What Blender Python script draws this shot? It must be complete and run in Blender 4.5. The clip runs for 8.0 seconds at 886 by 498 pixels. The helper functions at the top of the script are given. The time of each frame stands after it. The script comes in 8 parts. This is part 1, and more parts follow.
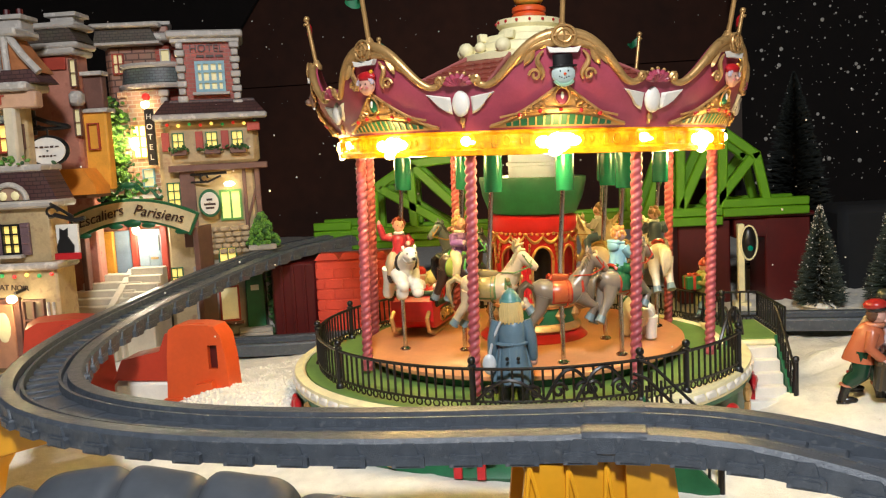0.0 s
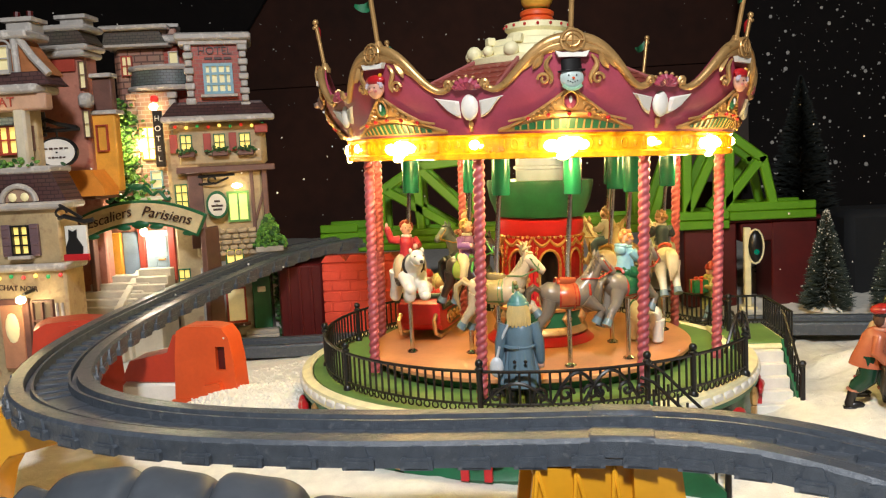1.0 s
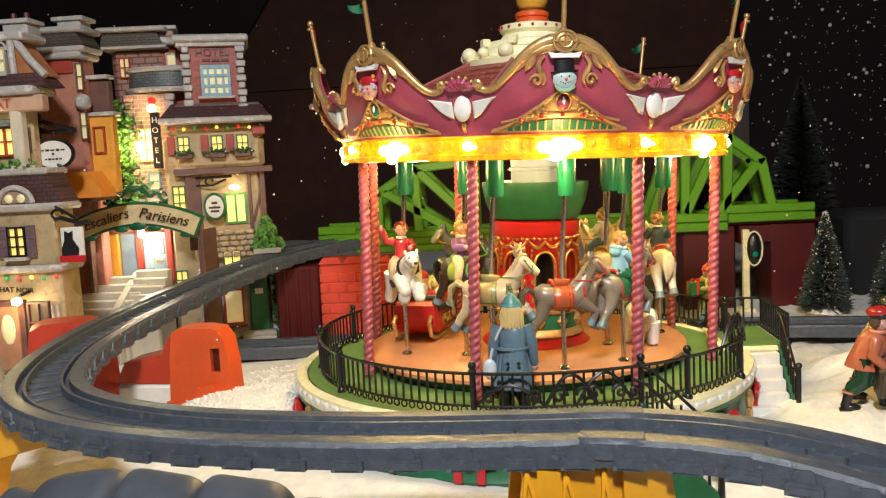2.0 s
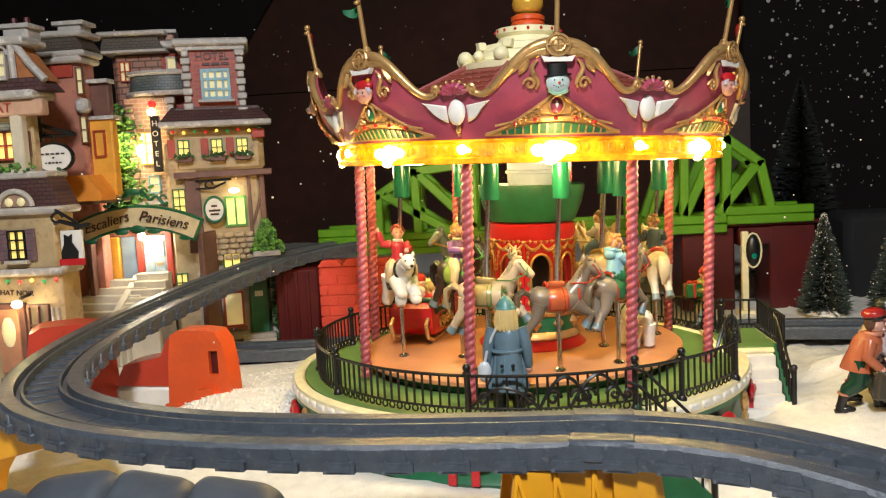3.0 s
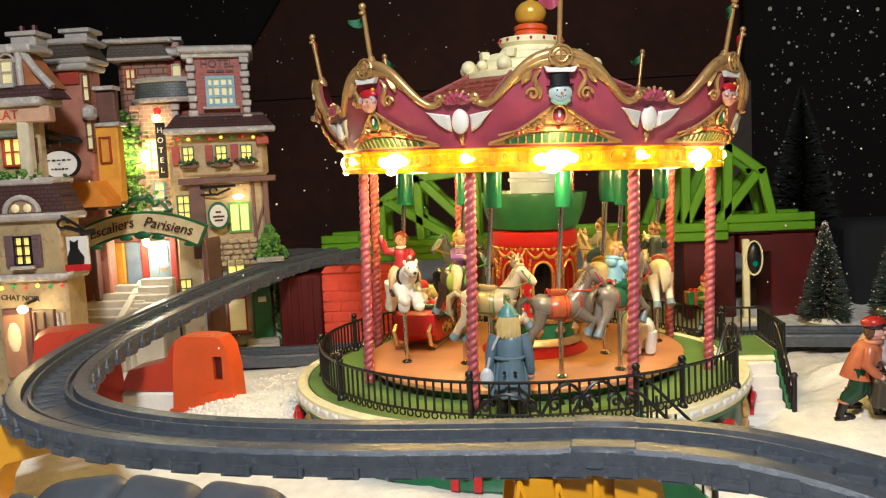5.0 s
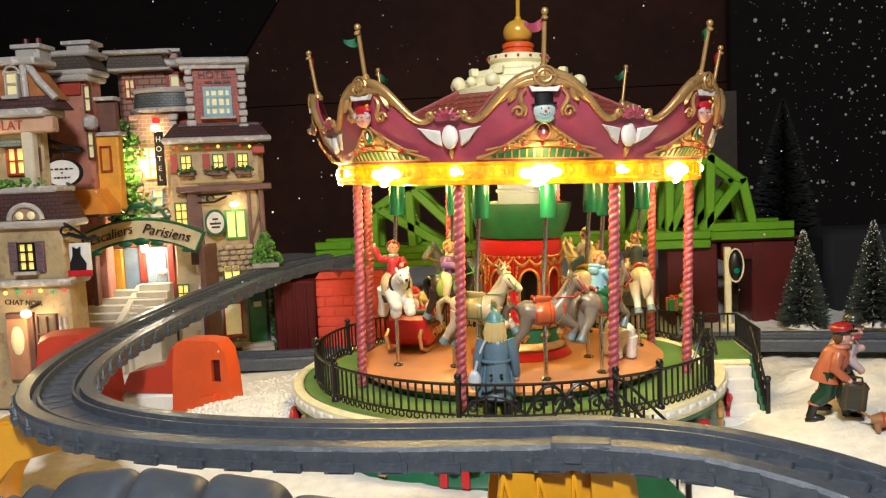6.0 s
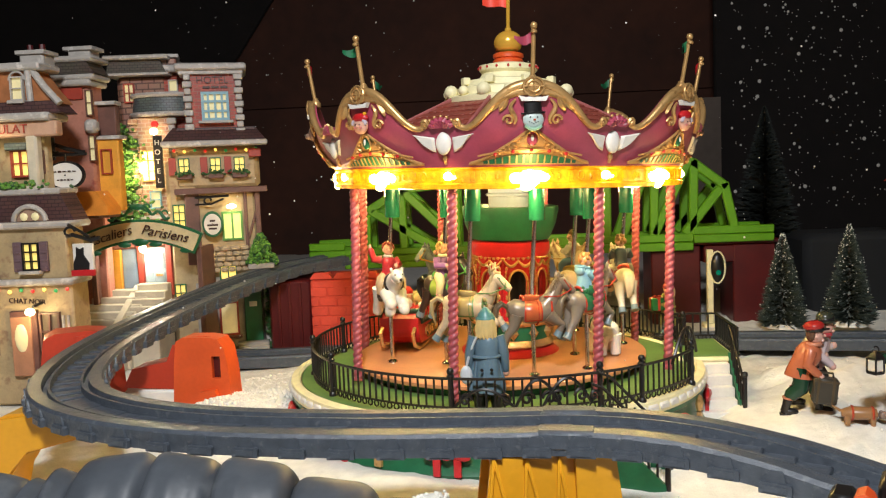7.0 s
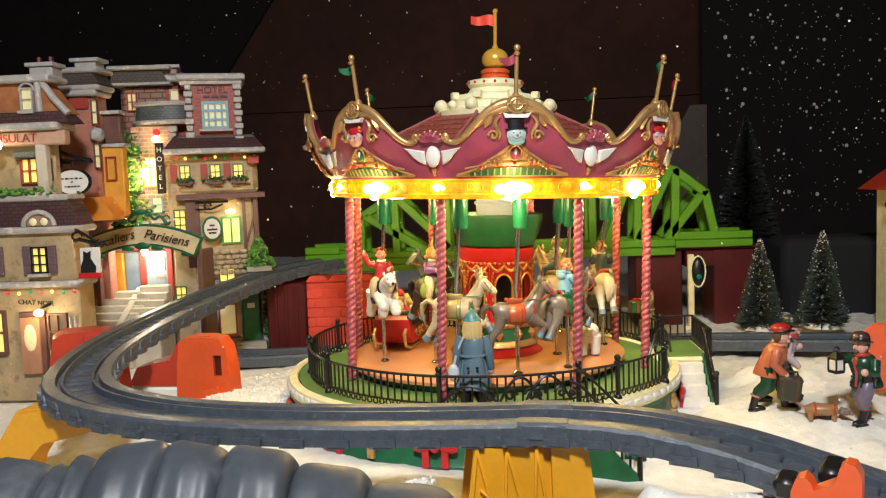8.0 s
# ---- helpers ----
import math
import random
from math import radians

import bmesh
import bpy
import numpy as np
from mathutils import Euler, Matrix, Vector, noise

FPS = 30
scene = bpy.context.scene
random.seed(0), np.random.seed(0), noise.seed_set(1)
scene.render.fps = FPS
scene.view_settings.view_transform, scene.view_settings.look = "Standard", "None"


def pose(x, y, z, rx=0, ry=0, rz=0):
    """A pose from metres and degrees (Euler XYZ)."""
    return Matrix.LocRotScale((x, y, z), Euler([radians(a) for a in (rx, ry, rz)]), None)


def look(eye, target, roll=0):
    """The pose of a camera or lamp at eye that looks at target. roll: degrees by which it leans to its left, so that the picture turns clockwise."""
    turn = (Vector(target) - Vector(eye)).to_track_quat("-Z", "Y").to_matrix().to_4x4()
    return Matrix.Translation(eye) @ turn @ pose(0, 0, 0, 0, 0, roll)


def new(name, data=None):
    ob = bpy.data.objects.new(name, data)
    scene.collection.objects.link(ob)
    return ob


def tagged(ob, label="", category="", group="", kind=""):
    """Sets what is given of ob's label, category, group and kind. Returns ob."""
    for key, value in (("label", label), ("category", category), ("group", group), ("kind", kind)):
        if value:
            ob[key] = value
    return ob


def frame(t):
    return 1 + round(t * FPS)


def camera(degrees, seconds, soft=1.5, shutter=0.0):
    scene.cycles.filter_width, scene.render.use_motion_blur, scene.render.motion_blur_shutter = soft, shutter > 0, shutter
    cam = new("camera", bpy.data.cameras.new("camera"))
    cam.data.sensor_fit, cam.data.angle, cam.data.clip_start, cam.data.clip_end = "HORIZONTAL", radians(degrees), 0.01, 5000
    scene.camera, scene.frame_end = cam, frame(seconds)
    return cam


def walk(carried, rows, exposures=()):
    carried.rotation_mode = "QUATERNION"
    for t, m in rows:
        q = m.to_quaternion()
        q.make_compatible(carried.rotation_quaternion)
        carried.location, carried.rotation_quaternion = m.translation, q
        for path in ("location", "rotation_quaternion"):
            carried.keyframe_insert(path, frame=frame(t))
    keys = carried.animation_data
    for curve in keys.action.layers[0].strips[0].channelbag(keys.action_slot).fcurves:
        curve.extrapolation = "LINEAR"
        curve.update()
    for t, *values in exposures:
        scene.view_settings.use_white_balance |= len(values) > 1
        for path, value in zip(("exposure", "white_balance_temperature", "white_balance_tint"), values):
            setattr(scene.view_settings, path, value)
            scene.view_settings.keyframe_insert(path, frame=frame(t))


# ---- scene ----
cam = camera(56.0, 8.0, soft=1.2)
PATH = [
    (0, (-0.0056, -0.6335, 0.1902), (-0.1826, 1.3467, -0.0276), -3.11),
    (0.5, (-0.0043, -0.6356, 0.1930), (-0.1855, 1.3445, -0.0224), -3.00),
    (1, (-0.0074, -0.6354, 0.1912), (-0.1952, 1.3444, -0.0216), -2.90),
    (1.5, (-0.0057, -0.6329, 0.1902), (-0.1972, 1.3468, -0.0196), -2.86),
    (3, (0.0042, -0.6355, 0.1909), (-0.2001, 1.3438, -0.0112), -3.01),
    (3.5, (0.0022, -0.6342, 0.1906), (-0.2083, 1.3448, -0.0083), -2.99),
    (4, (0.0025, -0.6336, 0.1890), (-0.2087, 1.3455, -0.0069), -2.89),
    (4.5, (0.0025, -0.6341, 0.1898), (-0.2086, 1.3453, -0.0033), -2.88),
    (6, (0.0076, -0.6667, 0.1979), (-0.1798, 1.3165, 0.0187), -2.59),
    (6.5, (0.0059, -0.6787, 0.1975), (-0.1671, 1.3060, 0.0210), -2.45),
    (7, (0.0066, -0.6944, 0.1996), (-0.1526, 1.2915, 0.0249), -2.34),
    (7.5, (0.0117, -0.7128, 0.2042), (-0.1394, 1.2742, 0.0335), -2.25),
    (8, (0.0131, -0.7323, 0.2060), (-0.1314, 1.2551, 0.0345), -2.13),
]
walk(cam, [(t, look(eye, target, roll)) for t, eye, target, roll in PATH])

# ---- world and lamps ----
world = bpy.data.worlds.new("world")
scene.world = world
world.use_nodes = True
world.node_tree.nodes["Background"].inputs[0].default_value = (1.0, 0.8, 0.6, 1)
world.node_tree.nodes["Background"].inputs[1].default_value = 0.012


def lamp(name, kind, place, energy, colour, target=None, size=0.1):
    data = bpy.data.lights.new(name, kind)
    data.energy, data.color = energy, colour
    ob = new(name, data)
    if kind == "AREA":
        data.shape, data.size = "DISK", size
        ob.matrix_world = look(place, target)
    else:
        data.shadow_soft_size = size
        ob.location = place
    return tagged(ob, kind="structure")


# the room's lamp above the viewer
lamp("room_lamp", "AREA", (-0.01, -0.88, 0.78), 12.2, (0.935, 0.955, 0.98), (0.0, 0.0, 0.06), 0.12)



# ---- materials ----
def mat(name, col, rough=0.45, metal=0.0, var=0.15, scale=90.0, bump=0.15, coat=0.0, emit=None, power=0.0, wear=None, worn=0.0):
    m = bpy.data.materials.new(name)
    m.use_nodes = True
    n, l = m.node_tree.nodes, m.node_tree.links
    p = n["Principled BSDF"]
    co = n.new("ShaderNodeTexCoord")
    big, fine = n.new("ShaderNodeTexNoise"), n.new("ShaderNodeTexNoise")
    big.inputs["Scale"].default_value, big.inputs["Detail"].default_value = scale, 4
    fine.inputs["Scale"].default_value, fine.inputs["Detail"].default_value = scale * 9, 3
    for t in (big, fine):
        l.new(co.outputs["Object"], t.inputs["Vector"])
    ad = n.new("ShaderNodeMath")
    ad.operation = "MULTIPLY_ADD"
    ad.inputs[1].default_value = 0.4
    l.new(fine.outputs["Fac"], ad.inputs[0])
    l.new(big.outputs["Fac"], ad.inputs[2])
    ramp = n.new("ShaderNodeValToRGB")
    a, b = ramp.color_ramp.elements
    a.position, b.position = 0.45, 0.95
    a.color = (*[max(0, c * (1 - var)) for c in col], 1)
    b.color = (*[min(1, c * (1 + var)) for c in col], 1)
    l.new(ad.outputs[0], ramp.inputs[0])
    out = ramp.outputs[0]
    if wear:
        wn, wr, mx = n.new("ShaderNodeTexNoise"), n.new("ShaderNodeValToRGB"), n.new("ShaderNodeMix")
        wn.inputs["Scale"].default_value, wn.inputs["Detail"].default_value = scale * 1.7, 6
        l.new(co.outputs["Object"], wn.inputs["Vector"])
        wr.color_ramp.elements[0].position, wr.color_ramp.elements[1].position = 0.62 - worn * 0.25, 0.72 - worn * 0.2
        l.new(wn.outputs["Fac"], wr.inputs[0])
        mx.data_type = "RGBA"
        l.new(wr.outputs[0], mx.inputs[0])
        l.new(out, mx.inputs[6])
        mx.inputs[7].default_value = (*wear, 1)
        out = mx.outputs[2]
    l.new(out, p.inputs["Base Color"])
    p.inputs["Roughness"].default_value, p.inputs["Metallic"].default_value = rough, metal
    p.inputs["Coat Weight"].default_value = coat
    p.inputs["Coat Roughness"].default_value = 0.2
    if bump:
        bp = n.new("ShaderNodeBump")
        bp.inputs["Strength"].default_value, bp.inputs["Distance"].default_value = bump, 0.0012
        l.new(ad.outputs[0], bp.inputs["Height"])
        l.new(bp.outputs[0], p.inputs["Normal"])
    if emit:
        p.inputs["Emission Color"].default_value = (*emit, 1)
        p.inputs["Emission Strength"].default_value = power
    return m


SNOW = mat("snow", (0.80, 0.77, 0.69), 0.75, 0, 0.10, 110, 1.0)
TRACK = mat("grey_track_plastic", (0.068, 0.080, 0.098), 0.32, 0, 0.2, 190, 0.65, wear=(0.12, 0.13, 0.145), worn=0.12)
YELLOW = mat("yellow_plastic", (0.72, 0.33, 0.015), 0.38, 0, 0.1, 30, 0.06)
ORANGE = mat("orange_plastic", (0.66, 0.088, 0.018), 0.40, 0, 0.12, 30, 0.08)
REDP = mat("red_plastic", (0.46, 0.040, 0.016), 0.42, 0, 0.15, 30, 0.08)
REDBRICK = mat("red_brick_plastic", (0.58, 0.062, 0.036), 0.45, 0, 0.15, 40, 0.1)
DARKRED = mat("dark_red_plastic", (0.072, 0.004, 0.004), 0.45, 0, 0.2, 30, 0.08)
LIME = mat("lime_green_plastic", (0.100, 0.275, 0.007), 0.40, 0, 0.1, 30, 0.06)
ROCK = mat("grey_rock_plastic", (0.062, 0.070, 0.082), 0.46, 0, 0.22, 25, 0.25, wear=(0.10, 0.108, 0.118), worn=0.1)
GOLD = mat("gold_paint", (0.56, 0.33, 0.125), 0.36, 0.55, 0.16, 120, 0.2, wear=(0.36, 0.19, 0.065), worn=0.12)
BRASS = mat("yellow_brass_paint", (0.78, 0.42, 0.055), 0.24, 0.35, 0.12, 60, 0.08)
MAUVE = mat("mauve_paint", (0.33, 0.050, 0.085), 0.36, 0, 0.15, 80, 0.15)
PINKPOST = mat("dusty_pink_plastic", (0.40, 0.085, 0.10), 0.40, 0, 0.12, 120, 0.12)
WHITEP = mat("white_paint", (0.74, 0.70, 0.63), 0.45, 0, 0.08, 90, 0.15)
CREAM = mat("cream_paint", (0.82, 0.74, 0.44), 0.5, 0, 0.12, 90, 0.3)
GREENP = mat("dark_green_paint", (0.012, 0.11, 0.045), 0.40, 0, 0.2, 80, 0.15)
FLOORG = mat("olive_green_floor", (0.13, 0.23, 0.06), 0.45, 0, 0.15, 50, 0.15)
SOCKET = mat("green_tube_plastic", (0.008, 0.115, 0.06), 0.25, 0, 0.12, 50, 0.05)
DECK = mat("tan_deck_paint", (0.58, 0.25, 0.11), 0.30, 0, 0.12, 40, 0.08)
REDG = mat("gloss_red_paint", (0.48, 0.016, 0.02), 0.28, 0, 0.12, 60, 0.1)
TILE = mat("roof_tile_red", (0.26, 0.055, 0.035), 0.5, 0, 0.3, 140, 0.4)
BLACK = mat("black_iron_plastic", (0.010, 0.009, 0.009), 0.35, 0, 0.3, 90, 0.1)
STEEL = mat("polished_steel", (0.62, 0.58, 0.52), 0.18, 1.0, 0.05, 60, 0.02)
AMBER = mat("amber_plastic_band", (0.80, 0.36, 0.01), 0.2, 0, 0.25, 160, 0.8, emit=(1.0, 0.36, 0.004), power=0.85)
BULB = mat("warm_bulb", (1, 0.9, 0.6), 0.3, 0, 0.0, 60, 0, emit=(1.0, 0.72, 0.18), power=26.0)
n, l = AMBER.node_tree.nodes, AMBER.node_tree.links
glow, spread = n.new("ShaderNodeTexNoise"), n.new("ShaderNodeMapRange")
glow.inputs["Scale"].default_value, glow.inputs["Detail"].default_value = 95, 5
spread.inputs[1].default_value, spread.inputs[2].default_value, spread.inputs[3].default_value, spread.inputs[4].default_value = 0.38, 0.68, 0.06, 1.25
l.new(n["Texture Coordinate"].outputs["Object"], glow.inputs["Vector"])
l.new(glow.outputs["Fac"], spread.inputs[0])
l.new(spread.outputs[0], n["Principled BSDF"].inputs["Emission Strength"])
WOODWALL = mat("dark_brown_wall", (0.060, 0.016, 0.0058), 0.8, 0, 0.5, 3, 0.1)
BLACKCLOTH = mat("black_cloth", (0.0080, 0.0052, 0.0045), 0.95, 0, 0.3, 20, 0.2)


# ---- mesh building ----
class Build:
    def __init__(self):
        self.v, self.f, self.m = [], [], []

    def add(self, verts, faces, m=0, M=None):
        k = len(self.v)
        self.v += [tuple(M @ Vector(p)) if M else tuple(p) for p in verts]
        self.f += [tuple(i + k for i in f) for f in faces]
        self.m += [m] * len(faces)
        return self

    def box(self, c, s, m=0, M=None, bev=None):
        """A box with chamfered edges; c its middle, s its full sizes."""
        h = [x / 2 for x in s]
        b = min(h) * 0.25 if bev is None else min(bev, min(h) * 0.9)
        vs, ix = [], {}
        for sx in (-1, 1):
            for sy in (-1, 1):
                for sz in (-1, 1):
                    for ax in range(3):
                        q = [sx * (h[0] - b), sy * (h[1] - b), sz * (h[2] - b)]
                        q[ax] = (sx, sy, sz)[ax] * h[ax]
                        ix[sx, sy, sz, ax] = len(vs)
                        vs.append((c[0] + q[0], c[1] + q[1], c[2] + q[2]))
        fs = []
        for ax in range(3):
            o = [a for a in range(3) if a != ax]
            for s0 in (-1, 1):
                ring = []
                for a, d in ((-1, -1), (1, -1), (1, 1), (-1, 1)):
                    k = [0, 0, 0]
                    k[ax], k[o[0]], k[o[1]] = s0, a, d
                    ring.append(ix[(*k, ax)])
                flip = (s0 > 0) == (ax == 1)
                fs.append(tuple(reversed(ring)) if flip else tuple(ring))
            for a in (-1, 1):
                for d in (-1, 1):
                    p = []
                    for e in (-1, 1):
                        k = [0, 0, 0]
                        k[ax], k[o[0]], k[o[1]] = e, a, d
                        p.append((ix[(*k, o[0])], ix[(*k, o[1])]))
                    fs.append((p[0][0], p[1][0], p[1][1], p[0][1]))
        for sx in (-1, 1):
            for sy in (-1, 1):
                for sz in (-1, 1):
                    fs.append(tuple(ix[sx, sy, sz, ax] for ax in range(3)))
        return self.add(vs, fs, m, M)

    def lathe(self, prof, n=32, m=0, M=None, a0=0.0, a1=360.0):
        full = abs(a1 - a0) >= 360
        k = n if full else n + 1
        vs = []
        for i in range(k):
            a = radians(a0 + (a1 - a0) * i / n)
            vs += [(r * math.sin(a), -r * math.cos(a), z) for r, z in prof]
        q, fs = len(prof), []
        for i in range(n):
            j = (i + 1) % k
            for t in range(q - 1):
                fs.append((i * q + t, j * q + t, j * q + t + 1, i * q + t + 1))
        return self.add(vs, fs, m, M)

    def ball(self, c, r, m=0, n=12, M=None, rot=None):
        r = (r, r, r) if isinstance(r, (int, float)) else r
        k = max(4, n // 2)
        prof = [(max(math.sin(math.pi * i / k), 0.001), -math.cos(math.pi * i / k)) for i in range(k + 1)]
        N = Matrix.Translation(c) @ (rot.to_4x4() if rot else Matrix()) @ Matrix.Diagonal((*r, 1))
        return self.lathe(prof, n, m, (M @ N) if M else N)

    def tube(self, pts, r, n=8, m=0, M=None, cap=True, flat=1.0):
        pts = [Vector(p) for p in pts]
        rs = r if isinstance(r, (list, tuple)) else [r] * len(pts)
        vs, up = [], None
        for i, p in enumerate(pts):
            d = (pts[min(i + 1, len(pts) - 1)] - pts[max(i - 1, 0)]).normalized()
            if up is None:
                up = d.orthogonal().normalized()
            up = (up - d * up.dot(d)).normalized()
            s = d.cross(up)
            vs += [p + rs[i] * (math.cos(2 * math.pi * j / n) * up * flat + math.sin(2 * math.pi * j / n) * s) for j in range(n)]
        fs = [(i * n + j, i * n + (j + 1) % n, (i + 1) * n + (j + 1) % n, (i + 1) * n + j) for i in range(len(pts) - 1) for j in range(n)]
        if cap:
            fs += [tuple(reversed(range(n))), tuple((len(pts) - 1) * n + j for j in range(n))]
        return self.add(vs, fs, m, M)

    def prism(self, poly, y0, y1, m=0, M=None):
        """A polygon in x and z, drawn out from y0 to y1."""
        n = len(poly)
        vs = [(x, y0, z) for x, z in poly] + [(x, y1, z) for x, z in poly]
        fs = [tuple(range(n)), tuple(reversed(range(n, 2 * n)))] + [(i, i + n, (i + 1) % n + n, (i + 1) % n) for i in range(n)]
        return self.add(vs, fs, m, M)

    def done(self, name, mats, parent=None, label="", angle=38.0):
        me = bpy.data.meshes.new(name)
        me.from_pydata(self.v, [], self.f)
        bm = bmesh.new()
        bm.from_mesh(me)
        bmesh.ops.recalc_face_normals(bm, faces=bm.faces)
        bm.to_mesh(me)
        bm.free()
        for k in mats if isinstance(mats, (list, tuple)) else [mats]:
            me.materials.append(k)
        me.polygons.foreach_set("material_index", self.m)
        me.polygons.foreach_set("use_smooth", [True] * len(self.m))
        me.set_sharp_from_angle(angle=radians(angle))
        ob = new(name, me)
        if parent:
            ob.parent = parent
        if label:
            ob["label"] = label
        return ob


def share(src, name, parent, m, label=""):
    ob = new(name, src.data)
    ob.parent, ob.matrix_basis = parent, m
    if label:
        ob["label"] = label
    return ob


def at(phi, r, z=0.0):
    a = radians(phi)
    return (r * math.sin(a), -r * math.cos(a), z)


def turn(phi):
    return pose(0, 0, 0, 0, 0, phi)


def spline(pts, per=12):
    p = [Vector(q) for q in pts]
    p = [2 * p[0] - p[1]] + p + [2 * p[-1] - p[-2]]
    out = []
    for i in range(1, len(p) - 2):
        for k in range(per):
            t = k / per
            a, b, c, d = p[i - 1:i + 3]
            out.append(0.5 * (2 * b + (c - a) * t + (2 * a - 5 * b + 4 * c - d) * t * t + (3 * b - a - 3 * c + d) * t ** 3))
    return out + [p[-2]]


# ---- the setting ----
def snow_height(x, y):
    z = 0.004 * noise.noise((x * 9, y * 9, 0)) + 0.0022 * noise.noise((x * 38, y * 38, 3)) + 0.0013 * noise.noise((x * 95, y * 95, 5))
    d = math.hypot(x - 0.33, (y - 0.03) * 1.2)
    z += 0.017 * max(0, 1 - (d / 0.11) ** 2)                      # drift behind the walkers
    z += 0.016 * max(0, 1 - (math.hypot(x - 0.24, y + 0.06) / 0.09) ** 2)
    z += 0.018 * max(0, 1 - (math.hypot(x + 0.235, y + 0.045) / 0.075) ** 2)  # drift round the orange block
    z += 0.010 * max(0, 1 - (math.hypot(x + 0.20, y + 0.02) / 0.08) ** 2)
    along = min(1, max(0, (x + 0.27) / 0.10)) * min(1, max(0, (0.30 - x) / 0.1)) * min(1, max(0, (abs(x - 0.026) - 0.034) / 0.02))
    z += (0.046 + 0.009 * noise.noise((x * 22, y * 22, 7))) * along * math.exp(-((y + 0.318 + 0.25 * max(0, x - 0.06)) / 0.050) ** 2)  # bank before the track
    z += (0.011 + 0.010 * noise.noise((x * 24, y * 40, 4))) * min(1, max(0, (x - 0.19) / 0.04)) * math.exp(-((y - 0.045 + 0.10 * (x - 0.2)) / 0.045) ** 2)  # bank behind the walkers
    z += 0.0045 * noise.noise((x * 60, y * 60, 9)) * min(1, max(0, (x - 0.17) / 0.04)) + 0.0025 * noise.noise((x * 130, y * 130, 2)) * min(1, max(0, (x - 0.17) / 0.04))
    z += 0.005 * max(0, 1 - abs(math.hypot(x, y) - 0.19) / 0.03)
    if math.hypot(x + 0.004, y) < 0.165:
        z = min(z, 0.004)
    return z


def ground():
    xs = [-3 + i * 0.25 for i in range(9)] + [-0.75 + i * 0.0075 for i in range(200)] + [0.75 + i * 0.25 for i in range(10)]
    ys = [-1.6, -1.2, -0.9, -0.7] + [-0.6 + i * 0.0075 for i in range(160)] + [0.6, 0.8, 1.1, 1.6]
    vs = [(x, y, snow_height(x, y)) for y in ys for x in xs]
    w = len(xs)
    fs = [(j * w + i, j * w + i + 1, (j + 1) * w + i + 1, (j + 1) * w + i) for j in range(len(ys) - 1) for i in range(w - 1)]
    b = Build().add(vs, fs)
    tagged(b.done("ground", SNOW, angle=80), "white artificial snow sheet over the display table", "snow", kind="structure")


ground()


def clump_patch(rng, n, cx, cy, rx, ry, size):
    """Loose crumbs of artificial snow."""
    b = Build()
    for _ in range(n):
        a, k = rng.uniform(0, 6.28), math.sqrt(rng.random())
        x, y = cx + rx * k * math.cos(a), cy + ry * k * math.sin(a)
        s = size * rng.uniform(0.5, 1.4)
        b.ball((x, y, snow_height(x, y) - s * 0.05), (s, s * rng.uniform(0.7, 1.1), s * 0.7), 0, 6, rot=Euler((rng.random() * 3, rng.random() * 3, 0)).to_matrix())
    return b


rng = random.Random(5)
for args in ((1100, -0.215, -0.055, 0.075, 0.055, 0.0017), (260, 0.29, -0.03, 0.16, 0.15, 0.0008), (1100, -0.05, -0.32, 0.22, 0.05, 0.0010), (500, -0.21, 0.09, 0.06, 0.06, 0.0015)):
    tagged(clump_patch(rng, *args).done("snow_crumbs", SNOW, angle=80), "loose white crumbs of artificial snow", "snow", kind="stuff")


def room():
    tagged(Build().box((0, 1.62, 0.9), (6, 0.1, 3.0), 0).done("wall_back", WOODWALL), "dark brown wooden back wall", "wall", kind="structure")
    tagged(Build().box((-3.05, 0, 0.9), (0.1, 3.3, 3.0), 0).done("wall_west", WOODWALL), "dark brown wall", "wall", kind="structure")
    tagged(Build().box((3.05, 0, 0.9), (0.1, 3.3, 3.0), 0).done("wall_east", WOODWALL), "dark brown wall", "wall", kind="structure")
    tagged(Build().box((0, -1.65, 0.9), (6, 0.1, 3.0), 0).done("wall_front", WOODWALL), "dark brown wall behind the viewer", "wall", kind="structure")
    tagged(Build().box((0, 0, 2.45), (6.2, 3.4, 0.1), 0).done("ceiling", WOODWALL), "dark ceiling", "ceiling", kind="structure")


room()


